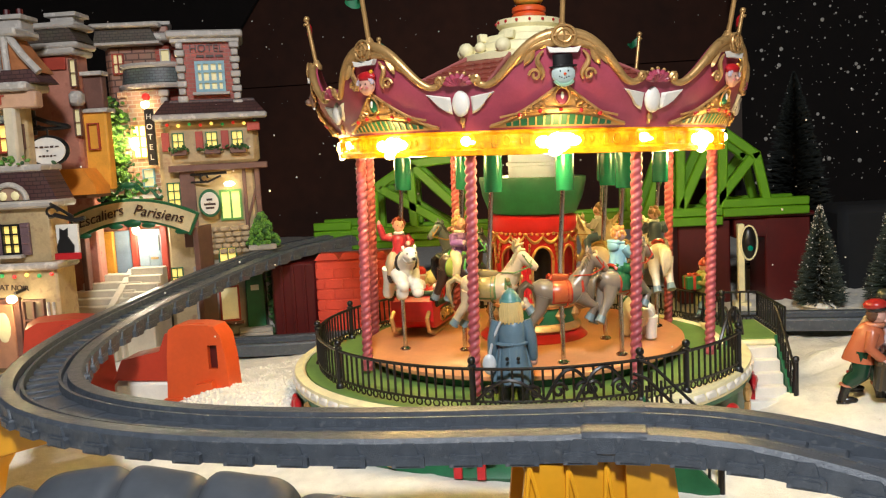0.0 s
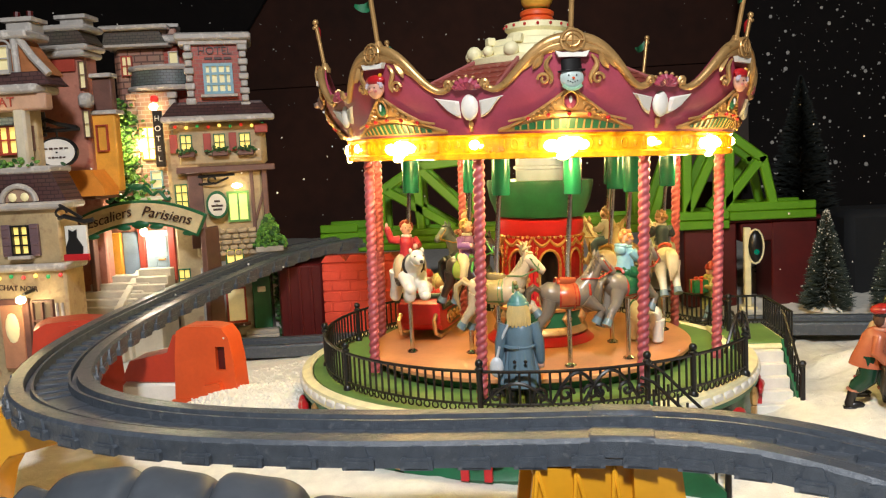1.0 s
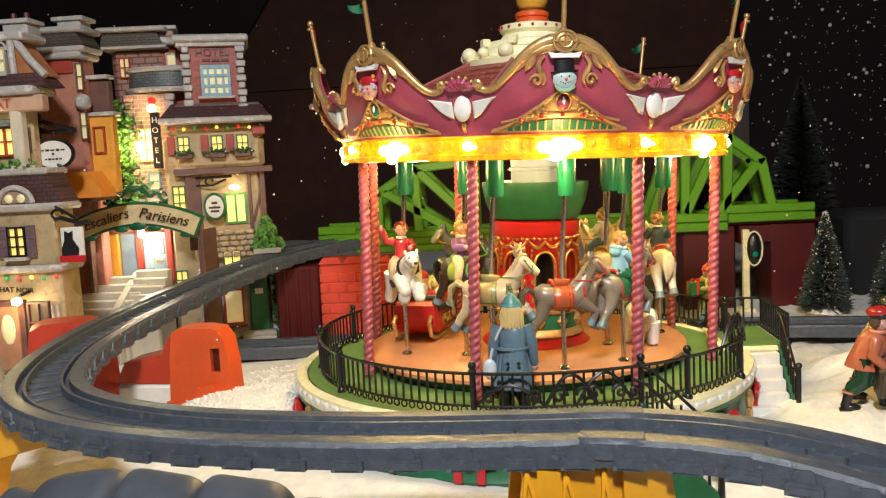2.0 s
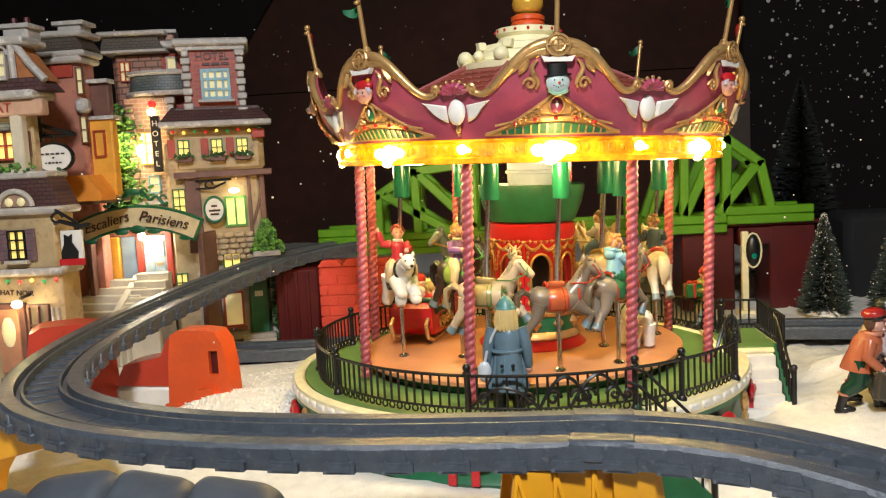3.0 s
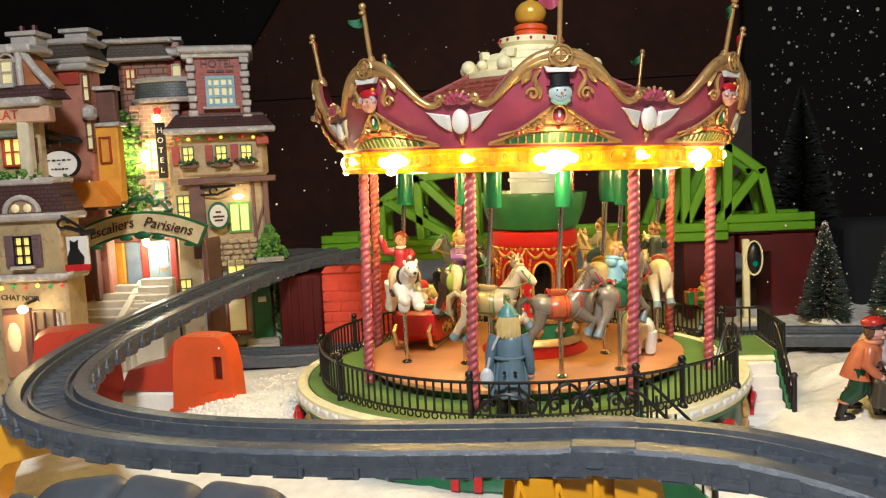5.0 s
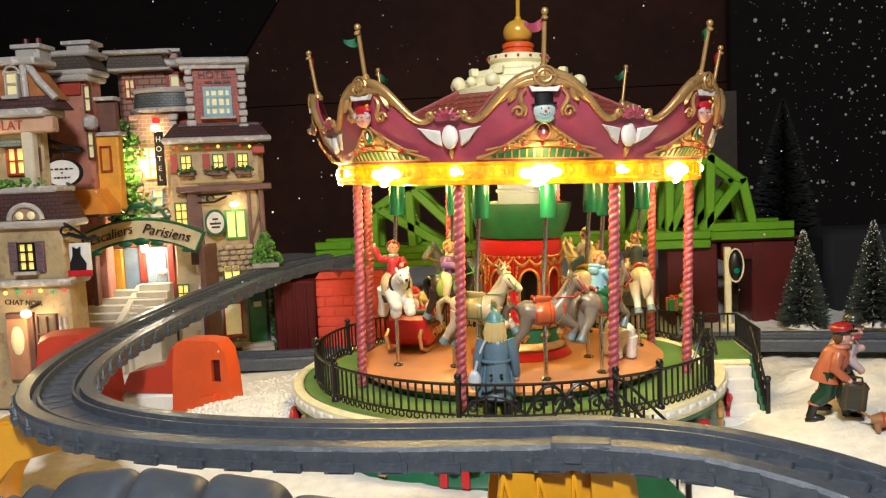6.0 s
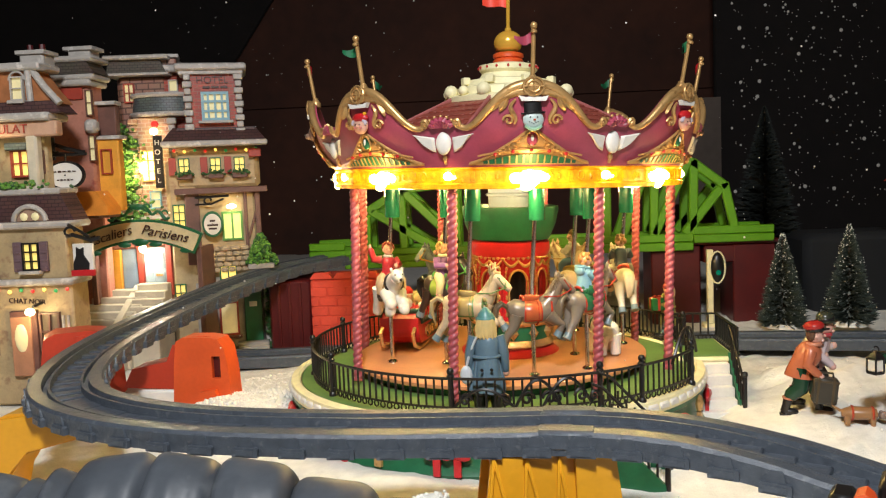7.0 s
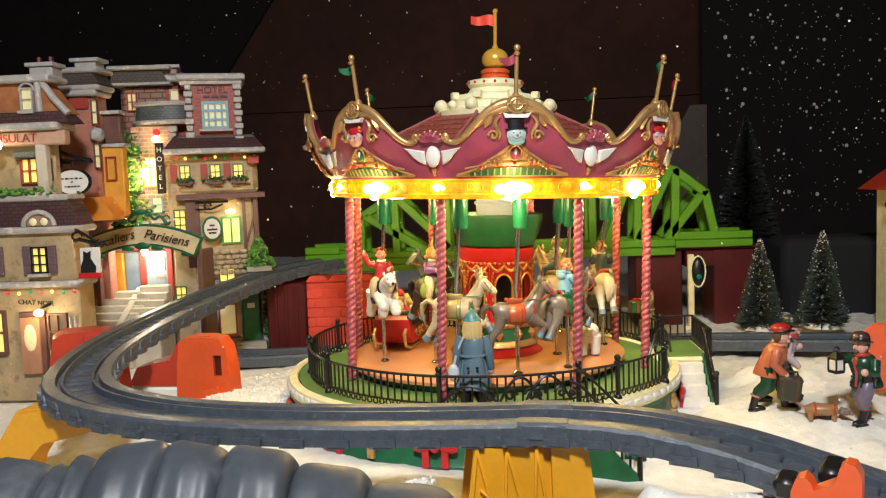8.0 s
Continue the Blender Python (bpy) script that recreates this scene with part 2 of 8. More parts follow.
def track_run(pts, name, label, lugs, width=0.046, parent=None, sleepers=True, joint=()):
    run = spline(pts, 14)
    w, t = width / 2, 0.012
    sec = [(-w, -t), (-w - 0.0008, -0.002), (-w + 0.0006, 0), (-w + 0.0085, 0), (-w + 0.0092, -0.0046), (-w + 0.0116, -0.0046), (-w + 0.0121, -0.0012), (-w + 0.0138, -0.0012), (-w + 0.0140, -t)]
    rim = Build()
    fr = []
    for i, p in enumerate(run):
        d = run[min(i + 1, len(run) - 1)] - run[max(i - 1, 0)]
        d.z = 0
        d.normalize()
        fr.append((p, Vector((d.y, -d.x, 0)), d))
    for sgn in (1, -1):
        n = len(sec)
        vs = [p + s * (u * sgn) + Vector((0, 0, v)) for p, s, _ in fr for u, v in sec]
        fs = [(i * n + j, i * n + (j + 1) % n, (i + 1) * n + (j + 1) % n, (i + 1) * n + j) for i in range(len(fr) - 1) for j in range(n)]
        fs += [tuple(range(n)), tuple((len(fr) - 1) * n + j for j in range(n))]
        rim.add(vs, fs)
    thing = rim.done(name, TRACK, angle=32)
    tagged(thing, label, "toy track", "toy tracks")
    dist, step, tie, lug = 0.0, 0.0, None, 0.0
    first_lug = None
    total = 0.0
    for i in range(1, len(fr)):
        seg = (fr[i][0] - fr[i - 1][0]).length
        while dist + seg > step:
            k = (step - dist) / seg
            p = fr[i - 1][0].lerp(fr[i][0], k)
            s, d = fr[i][1], fr[i][2]
            M = Matrix((( d.x, s.x, 0, p.x), (d.y, s.y, 0, p.y), (0, 0, 1, p.z), (0, 0, 0, 1)))
            if sleepers:
                if tie is None:
                    tie = Build().box((0, 0, -0.0085), (0.0085, 2 * w - 0.0262, 0.0050), 0, None, 0.0006).done("sleeper", TRACK, thing)
                    tie.matrix_basis = M
                else:
                    apart = p.x < -0.225 and -0.20 < p.y < 0.02
                    share(tie, "sleeper", thing, M @ Matrix.Translation((0, 0, 0.0004 * (round(step / 0.015) % 2))) @ Matrix.Diagonal((1.0 if apart else 1.95, 1, 1, 1)))
            step += 0.0150
        while lugs and dist + seg > lug:
            k = (lug - dist) / seg
            p = fr[i - 1][0].lerp(fr[i][0], k)
            s, d = fr[i][1], fr[i][2]
            for sg in (1, -1):
                M = Matrix(((d.x, s.x * sg, 0, p.x), (d.y, s.y * sg, 0, p.y), (0, 0, 1, p.z), (0, 0, 0, 1)))
                if first_lug is None:
                    lb = Build()
                    lb.prism([(-0.0070, -0.0119), (0.0070, -0.0119), (0.0070, -0.0078), (0.0062, -0.0068), (-0.0062, -0.0068), (-0.0070, -0.0078)], w - 0.0004, w + 0.0030)
                    lb.prism([(-0.0045, -0.0070), (0.0045, -0.0070), (0.0032, -0.0022), (0.0024, -0.0016), (-0.0024, -0.0016), (-0.0032, -0.0022)], w - 0.0004, w + 0.0019)
                    lb.prism([(-0.0050, -0.0108), (0.0050, -0.0108), (0.0050, -0.0080), (-0.0050, -0.0080)], w + 0.0026, w + 0.0036)
                    first_lug = lb.done("track_lug", TRACK, thing)
                    first_lug.matrix_basis = M
                else:
                    share(first_lug, "track_lug", thing, M)
            lug += 0.0243
        dist += seg
    for i in joint:
        p, s, d = fr[i]
        M = Matrix(((d.x, s.x, 0, p.x), (d.y, s.y, 0, p.y), (0, 0, 1, p.z), (0, 0, 0, 1)))
        jb = Build()
        for sg in (1, -1):
            jb.box((0, sg * (w - 0.0055), -0.0048), (0.030, 0.0132, 0.0108), 0, M, 0.002)
        jb.done("track_joint", TRACK, thing)
    return thing


track_run([(-0.215, 0.335, 0.106), (-0.262, 0.262, 0.102), (-0.294, 0.170, 0.094), (-0.316, 0.055, 0.085), (-0.320, -0.050, 0.079), (-0.308, -0.128, 0.0755), (-0.279, -0.190, 0.0735), (-0.230, -0.232, 0.073), (-0.165, -0.258, 0.0728), (-0.085, -0.270, 0.0728), (-0.01, -0.272, 0.0728), (0.040, -0.275, 0.0735), (0.085, -0.287, 0.0725), (0.125, -0.306, 0.068), (0.160, -0.328, 0.061), (0.20, -0.352, 0.052), (0.25, -0.380, 0.043)],
          "toy_train_track", "curved grey plastic toy train track climbing to the bridge", True, joint=(152,))
track_run([(0.16, 0.215, 0.016), (0.24, 0.205, 0.018), (0.32, 0.185, 0.020), (0.42, 0.16, 0.022), (0.56, 0.12, 0.022)],
          "toy_train_track", "dusty grey plastic toy track lying on the snow", False)
track_run([(-0.36, 0.20, 0.014), (-0.28, 0.19, 0.014), (-0.20, 0.20, 0.014), (-0.12, 0.22, 0.014)], "toy_train_track", "grey plastic toy track lying on the snow", False)



# ---- carousel ----
UP = pose(0, 0, 0, 0, 1.7, 0)       # the canopy leans a little
PEAK0 = 6.3                         # angle of the front peak
POST0 = PEAK0 - 22.5
SPIN = 3.0                          # angle of the riders' ring
COLM = pose(0.003, 0, 0) @ UP       # the centre column leans with the canopy


def carousel():
    root = tagged(new("carousel"), "lit toy carousel with pink twisted posts, gilded mauve canopy and riders", "carousel")
    b = Build().lathe([(0.001, 0.0), (0.166, 0.0), (0.169, 0.004), (0.165, 0.012), (0.166, 0.026), (0.170, 0.029), (0.170, 0.032), (0.001, 0.032)], 96, 0, pose(-0.009, 0, 0))
    base = b.done("base", GREENP, root, "dark green round base")
    b = Build().lathe([(0.157, 0.032), (0.1705, 0.0322), (0.1712, 0.035), (0.1695, 0.0405), (0.1640, 0.0420), (0.1620, 0.0402)], 96, 0, pose(-0.009, 0, 0))
    b.done("rim", CREAM, root, "cream stone rim dusted with snow")
    blk = None
    for i in range(90):
        M = pose(-0.009, 0, 0) @ turn(i * 4)
        if blk is None:
            blk = Build().box((0, -0.1700, 0.0362), (0.0108, 0.003, 0.0052), 0, None, 0.0012).done("rim_stone", WHITEP, root)
            blk.matrix_basis = M
        else:
            share(blk, "rim_stone", root, M)
    Build().lathe([(0.001, 0.036), (0.1612, 0.0365), (0.1612, 0.0405), (0.128, 0.0412), (0.105, 0.0414)], 96, 0, pose(-0.009, 0, 0)).done("walkway", FLOORG, root, "olive green walkway")
    Build().lathe([(0.108, 0.0478), (0.1198, 0.0478), (0.1206, 0.0486), (0.1206, 0.0508), (0.1190, 0.0520), (0.030, 0.0520)], 96, 0, pose(-0.005, 0, 0)).done("deck", DECK, root, "glossy tan turning deck")
    Build().lathe([(0.112, 0.0400), (0.112, 0.0480)], 64, 0, pose(-0.005, 0, 0)).done("deck_drum", GREENP, root)
    # bows and lamps on the base's side
    for i in range(12):
        M = pose(-0.009, 0, 0) @ turn(i * 30 + 20)
        o = Build()
        for s in (-1, 1):
            o.ball((s * 0.008, -0.1705, 0.020), (0.009, 0.003, 0.005), 0, 10, rot=Euler((0, s * 0.3, 0)).to_matrix())
            o.box((s * 0.005, -0.1705, 0.011), (0.005, 0.003, 0.014), 0, Matrix.Translation((s * 0.002, 0, 0)))
        o.ball((0, -0.172, 0.019), (0.004, 0.003, 0.004), 0, 8)
        o.done("bow", REDG, base, "red ribbon bow").matrix_basis = M
        o = Build().ball((0, -0.1705, 0.024), (0.005, 0.003, 0.007), 0, 8).box((0, -0.1705, 0.012), (0.006, 0.003, 0.012), 0)
        o.done("gilt_ornament", GOLD, base).matrix_basis = M @ turn(13)
    # centre column
    col = Build()
    col.lathe([(0.001, 0.049), (0.040, 0.049), (0.041, 0.053), (0.036, 0.057), (0.034, 0.058)], 48, 0, COLM)
    col.lathe([(0.034, 0.058), (0.036, 0.060), (0.035, 0.063), (0.033, 0.065)], 48, 1, COLM)
    col.lathe([(0.033, 0.065), (0.0325, 0.077), (0.001, 0.077)], 48, 2, COLM)
    col.lathe([(0.034, 0.0765), (0.035, 0.079), (0.033, 0.081), (0.030, 0.081)], 48, 1, COLM)
    column = col.done("column_base", [REDG, GOLD, GREENP], root, "red and gilt foot of the centre column")
    for i in range(12):
        o = Build().prism([(-0.0042, 0.071), (0, 0.0655), (0.0042, 0.071), (0, 0.0765)], -0.0344, -0.0320)
        o.add([(-0.0042, -0.0344, 0.071), (0, -0.0344, 0.0655), (0.0042, -0.0344, 0.071), (0, -0.0344, 0.0765), (0, -0.0368, 0.071)], [(0, 1, 4), (1, 2, 4), (2, 3, 4), (3, 0, 4)])
        o.done("gilt_diamond", GOLD, column).matrix_basis = COLM @ turn(i * 30 + 4)
    Build().lathe([(0.014, 0.080), (0.014, 0.130)], 24, 0, COLM).done("column_core", BLACK, root)
    for i in range(8):
        M = COLM @ turn(i * 45 + 12)
        o = Build()
        w = 0.0121
        arch = [(-w, 0.080), (-w, 0.132), (w, 0.132), (w, 0.080), (0.0070, 0.080)] + [(0.0070 * math.cos(a), 0.112 + 0.0095 * math.sin(a)) for a in [math.pi * k / 10 for k in range(11)]] + [(-0.0070, 0.080)]
        o.prism(arch, -0.0300, -0.0265, 0)
        o.tube([(0.0072, -0.0303, 0.082)] + [(0.0078 * math.cos(a), -0.0303, 0.112 + 0.0104 * math.sin(a)) for a in [math.pi * k / 8 for k in range(9)]] + [(-0.0072, -0.0303, 0.082)], 0.0010, 5, 1)
        # gilt swags, drops and beads on each pier
        for q in (-1, 1):
            o.tube([(q * w * 0.95 - q * w * 0.95 * k / 8, -0.0308, 0.1300 - 0.0045 * math.sin(math.pi * k / 8)) for k in range(9)], [0.0008 + 0.0006 * math.sin(math.pi * k / 8) for k in range(9)], 6, 1)
            for k in range(5):
                o.ball((q * (0.0096 + 0.0004 * k), -0.0306, 0.1235 - 0.0032 * k), (0.0012 - 0.00012 * k, 0.0010, 0.0016), 1, 6)
            for k in range(3):
                o.ball((q * 0.0095, -0.0306, 0.1005 - 0.0070 * k), (0.0009, 0.0009, 0.0022), 1, 6)
        for k in range(7):
            o.ball((-w + k * w / 3, -0.0306, 0.1315 + 0.0005 * (k % 2)), 0.0013, 1, 6)
        o.done("column_arch", [REDG, GOLD], root).matrix_basis = M
    Build().lathe([(0.028, 0.1315), (0.0315, 0.1325), (0.0330, 0.137), (0.0325, 0.1435), (0.029, 0.145)], 48, 0, COLM).done("column_collar", REDG, root, "gloss red collar")
    Build().lathe([(0.029, 0.145), (0.0325, 0.146), (0.0375, 0.158), (0.0400, 0.1700), (0.0398, 0.1726), (0.0375, 0.1730), (0.018, 0.1690)], 48, 0, COLM).done("column_drum", GREENP, root, "dark green flared drum")
    Build().lathe([(0.0175, 0.168), (0.0180, 0.1805), (0.0195, 0.1810), (0.0195, 0.1830), (0.0180, 0.1836), (0.0185, 0.196), (0.001, 0.196)], 32, 0, COLM).done("hub", mat("grey_white_plastic", (0.46, 0.56, 0.80), 0.35, 0, 0.05, 60, 0.03), root, "plain white plastic hub")

    # canopy
    can = Build().lathe([(0.001, 0.1945), (0.131, 0.1945), (0.1352, 0.1893), (0.1366, 0.1893), (0.1366, 0.196), (0.001, 0.1985)], 96, 0, UP)
    can.done("canopy_floor", SOCKET, root, "green underside of the canopy")
    prof = [(0.1370, 0.1893), (0.1400, 0.1898), (0.1405, 0.1925), (0.1386, 0.1935), (0.1388, 0.2015), (0.1405, 0.2030), (0.1400, 0.2052), (0.1370, 0.2052)]
    band = Build().lathe(prof, 128, 0, UP)
    rgb = random.Random(12)
    for i in range(120):
        M = UP @ turn(i * 3 + rgb.uniform(-0.5, 0.5))
        if i % 3 == 0:
            band.box((0, -0.1392, 0.1975), (0.0030, 0.0022, 0.0072), 0, M)
        elif i % 3 == 1:
            band.tube([(0.0022 * math.cos(q * 0.785), -0.1394, 0.1978 + 0.0030 * math.sin(q * 0.785)) for q in range(9)], 0.0006, 5, 0, M, False)
        else:
            band.ball((0, -0.1390, 0.1968 + rgb.uniform(-0.002, 0.002)), (0.0015, 0.0014, 0.0020), 0, 6, M)
    bnd = band.done("light_band", AMBER, root, "glowing amber band of lights")
    for i in range(16):
        ph = PEAK0 + i * 22.5
        big = i % 2 == 0
        p = UP @ Vector(at(ph, 0.1396, 0.1958 if big else 0.198))
        # the side balls shape each lamp's glare as glowing lumps
        blob = Build()
        for x, z, rx, rz in (((0, 0, 0.0075, 0.0062), (-0.0085, 0.001, 0.0048, 0.0036), (0.0095, 0.0008, 0.0042, 0.0030), (-0.0022, -0.0052, 0.0042, 0.0026), (0.0048, 0.0032, 0.0052, 0.0024)) if big else ((0, 0, 0.0034, 0.0030), (0.0042, -0.001, 0.0018, 0.0012))):
            blob.ball((x, 0, z), (rx, 0.0024, rz), 0, 12, Matrix.Translation(p) @ turn(ph))
        blob.done("bulb_glare", BULB, bnd, "bright warm lamp with its glare shaped as glowing blobs")

    def top(u):
        """Height of the crown's edge; u runs from -0.5 to 0.5 over one bay."""
        a = abs(u)
        if a < 0.36:
            return 0.2305 + 0.0262 * (0.5 + 0.5 * math.cos(math.pi * (a / 0.36) ** 1.35)) ** 0.95
        return 0.2305 + 0.0050 * math.sin(min((a - 0.36) / 0.10, 1) * math.pi / 2) ** 2

    def lean(z, u):
        u = (u + 0.5) % 1.0 - 0.5
        k = (z - 0.2045) / 0.055
        return 0.1408 + 0.0165 * k + 0.006 * math.sin(min(max(k, 0), 1) * math.pi) * math.cos(math.pi * u)

    def shell(u, z, off=0.0):
        return Vector(at(u * 45, lean(z, u) + off, z))

    def leaf(g, u0, z0, u1, z1, wide, m=0, off=0.001):
        """A pointed leaf with a raised midrib, laid on the crown."""
        vs, q = [], 7
        for k in range(q + 1):
            t = k / q
            w = wide * math.sin(math.pi * min(1, t * 0.92 + 0.08)) ** 0.8
            uu, zz = u0 + (u1 - u0) * t, z0 + (z1 - z0) * t
            d = Vector(((u1 - u0) * 0.112, z1 - z0)).normalized()
            for e, h in ((-1, 0.0), (0, 0.0016), (1, 0.0)):
                vs.append(shell(uu - d.y * e * w / 0.112, zz + d.x * e * w, off + h))
        g.add(vs, [(k * 3 + j, k * 3 + j + 1, k * 3 + j + 4, k * 3 + j + 3) for k in range(q) for j in (0, 1)], m)

    N = 48
    for i in range(8):
        M = UP @ turn(PEAK0 + i * 45)
        panel = Build()
        vs, q = [], 7
        for k in range(N + 1):
            u = -0.5 + k / N
            for off in (0.0, -0.0035):
                for j in range(q):
                    z = 0.2040 + (top(u) - 0.2040) * j / (q - 1)
                    vs.append(shell(u, z, off))
        fs = []
        for k in range(N):
            for s in range(2):
                for j in range(q - 1):
                    a, c = k * 2 * q + s * q + j, (k + 1) * 2 * q + s * q + j
                    fs.append((a, c, c + 1, a + 1))
            a, c = k * 2 * q + q - 1, (k + 1) * 2 * q + q - 1
            fs.append((a, c, c + q, a + q))
        panel.add(vs, fs)
        cr = panel.done("crown_panel", MAUVE, root, "mauve crown panel with gilt scrolls")
        cr.matrix_basis = M
        # rolled gilt edge with volutes beside the palmette
        g = Build()
        ks = [-0.40 + 0.80 * k / N for k in range(N + 1)]
        g.tube([shell(u, top(u) - 0.0012, 0.0004) for u in ks], [0.0020 + 0.0016 * max(0, 1 - abs(u) / 0.36) for u in ks], 10)
        for s in (-1, 1):
            g.tube([shell(s * (0.405 + (0.030 - 0.0017 * k) * math.cos(k * 0.55) / 1.6), 0.2318 + (0.0034 - 0.0002 * k) * math.sin(k * 0.55), 0.0016) for k in range(15)], [0.0016 - 0.00005 * k for k in range(15)], 6)
            g.ball(shell(s * 0.405, 0.2318, 0.0022), 0.0016, 0, 8)
        g.done("crown_edge", GOLD, cr, "rolled gilt edge")
        # broad gilt hood over the face, ending in acanthus leaves
        g = Build()
        vs = []
        for k in range(25):
            u = -0.235 + 0.47 * k / 24
            hi = top(u) - 0.001
            lo = max(hi - 0.0020 - 0.0050 * math.cos(math.pi * u / 0.49) ** 0.7, 0.2385)
            for j in range(5):
                t = j / 4
                vs.append(shell(u, hi + (lo - hi) * t, 0.0004 + 0.0022 * math.sin(math.pi * t) ** 0.7))
        g.add(vs, [(k * 5 + j, k * 5 + j + 1, k * 5 + j + 6, k * 5 + j + 5) for k in range(24) for j in range(4)])
        for s in (-1, 1):
            leaf(g, s * 0.105, 0.2520, s * 0.20, 0.2435, 0.0030)
            leaf(g, s * 0.155, 0.2475, s * 0.265, 0.2375, 0.0030)
            leaf(g, s * 0.130, 0.2470, s * 0.175, 0.2385, 0.0022)
            # C-scroll beside the face
            g.tube([shell(s * (0.088 + 0.020 * math.sin(k * 0.42) + 0.0018 * k), 0.2465 - 0.0012 * k, 0.0016) for k in range(14)], [0.0006 + 0.0010 * math.sin(math.pi * k / 13) for k in range(14)], 6)
            g.tube([shell(s * (0.125 + (0.030 - 0.002 * k) * math.cos(k * 0.6)), 0.2335 + (0.0034 - 0.0002 * k) * math.sin(k * 0.6), 0.0016) for k in range(13)], 0.0009, 6)
        # cross-barred emblem at the top
        g.ball(shell(0, 0.2540, 0.0022), (0.0066, 0.0026, 0.0064), 0, 16)
        g.tube([shell(0.052 * math.cos(a), 0.2540 + 0.0058 * math.sin(a), 0.0042) for a in [k * 0.393 for k in range(17)]], 0.0008, 6)
        g.tube([shell(0.030 * math.cos(a), 0.2540 + 0.0034 * math.sin(a), 0.0050) for a in [k * 0.524 for k in range(13)]], 0.0005, 5)
        g.tube([shell(0, 0.2486, 0.0046), shell(0, 0.2596, 0.0046)], 0.0006, 5).tube([shell(-0.05, 0.2540, 0.0046), shell(0.05, 0.2540, 0.0046)], 0.0006, 5)
        g.prism([(-0.0078, 0.2450), (0.0078, 0.2450), (0.0096, 0.2484), (0.0050, 0.2474), (0, 0.2480), (-0.0050, 0.2474), (-0.0096, 0.2484)], -lean(0.2465, 0) - 0.0040, -lean(0.2465, 0) - 0.0010, 1)
        g.done("gilding", [GOLD, WHITEP], cr, "raised gilt scrollwork")
        # gilt mound with beads and leaf sprays
        g = Build()

        def rise(u):
            return 0.2052 + 0.0225 * max(0, 1 - abs(u) / 0.36) ** 1.45
        vs = []
        for k in range(41):
            u = -0.36 + 0.72 * k / 40
            hi = rise(u) + 0.0015
            for j in range(5):
                vs.append(shell(u, 0.2052 + (hi - 0.2052) * j / 4, (0.0014, 0.0018, 0.0018, 0.0016, 0.0002)[j]))
        g.add(vs, [(k * 5 + j, k * 5 + j + 1, k * 5 + j + 6, k * 5 + j + 5) for k in range(40) for j in range(4)])
        g.tube([shell(-0.35 + 0.70 * k / 40, rise(-0.35 + 0.70 * k / 40) + 0.0012, 0.0018) for k in range(41)], 0.0010, 6)
        g.tube([shell(-0.30 + 0.60 * k / 24, 0.2110 + 0.0042 * math.cos(math.pi * (k / 24 - 0.5)), 0.0026) for k in range(25)], 0.0007, 6)
        for s in (-1, 1):
            for k in range(6):
                g.ball(shell(s * (0.070 + 0.026 * k), rise(0.070 + 0.026 * k) - 0.0016, 0.0030), 0.00105 - 0.00008 * k, 0, 6)
            for k in range(4):
                leaf(g, s * (0.075 + 0.030 * k), 0.2158 - 0.0006 * k, s * (0.098 + 0.030 * k), 0.2190 - 0.0016 * k, 0.0011, 0, 0.0022)
                leaf(g, s * (0.075 + 0.030 * k), 0.2158 - 0.0006 * k, s * (0.105 + 0.030 * k), 0.2155 - 0.0008 * k, 0.0010, 0, 0.0022)
        g.done("gilt_mound", GOLD, cr, "gilt mound with beads and leaf sprays")
        # jewelled sill
        s = Build()
        vs = []
        for k in range(21):
            u = -0.27 + 0.54 * k / 20
            for j in (0, 1):
                vs.append(shell(u, 0.2060 + j * (0.0008 + 0.0052 * math.cos(math.pi * u / 0.60)), 0.0028))
        s.add(vs, [(2 * k, 2 * k + 2, 2 * k + 3, 2 * k + 1) for k in range(20)])
        for k in range(13):
            u = -0.24 + 0.04 * k
            s.tube([shell(u, 0.2060, 0.0031), shell(u, 0.2066 + 0.0052 * math.cos(math.pi * u / 0.60), 0.0031)], 0.0006, 4, 1)
        for k in range(5):
            u = -0.20 + 0.10 * k
            s.ball(shell(u, 0.2098 + 0.0046 * math.cos(math.pi * u / 0.60), 0.0032), 0.0014, 2, 8)
        s.tube([shell(0.036 * math.cos(a), 0.2216 + 0.0050 * math.sin(a), 0.0036) for a in [k * 0.393 for k in range(17)]], 0.0007, 5, 1)
        s.ball(shell(0, 0.2216, 0.0026), (0.0036, 0.0018, 0.0046), 0 if i % 2 else 3, 12)
        s.ball(shell(0, 0.2220, 0.0042), (0.0010, 0.0008, 0.0022), 4, 8)
        s.done("jewelled_sill", [GREENP, GOLD, REDG, MAUVE, WHITEP], cr)
        # a plain modelled face under the peak
        f = Build()
        c = shell(0, 0.2335, 0.0030)
        kind = i % 4
        f.ball(c, (0.0068, 0.0034, 0.0062), 0, 14)
        if kind == 0:
            f.lathe([(0.0078, 0), (0.0080, 0.0009), (0.0058, 0.0012), (0.0056, 0.0070), (0.001, 0.0073)], 18, 1, Matrix.Translation(c + Vector((0, 0, 0.0036))) @ pose(0, 0, 0, 0, -4, 0) @ Matrix.Diagonal((1, 0.42, 1, 1)))
            for sx in (-1, 1):
                f.ball(c + Vector((sx * 0.0022, -0.0032, 0.0014)), 0.0005, 1, 6)
            for k in range(5):
                f.ball(c + Vector(((k - 2) * 0.0013, -0.0031, -0.0026 + 0.0005 * abs(k - 2))), 0.00038, 1, 5)
            f.ball(c + Vector((0.0004, -0.0036, -0.0002)), (0.0009, 0.0012, 0.0007), 2, 6)
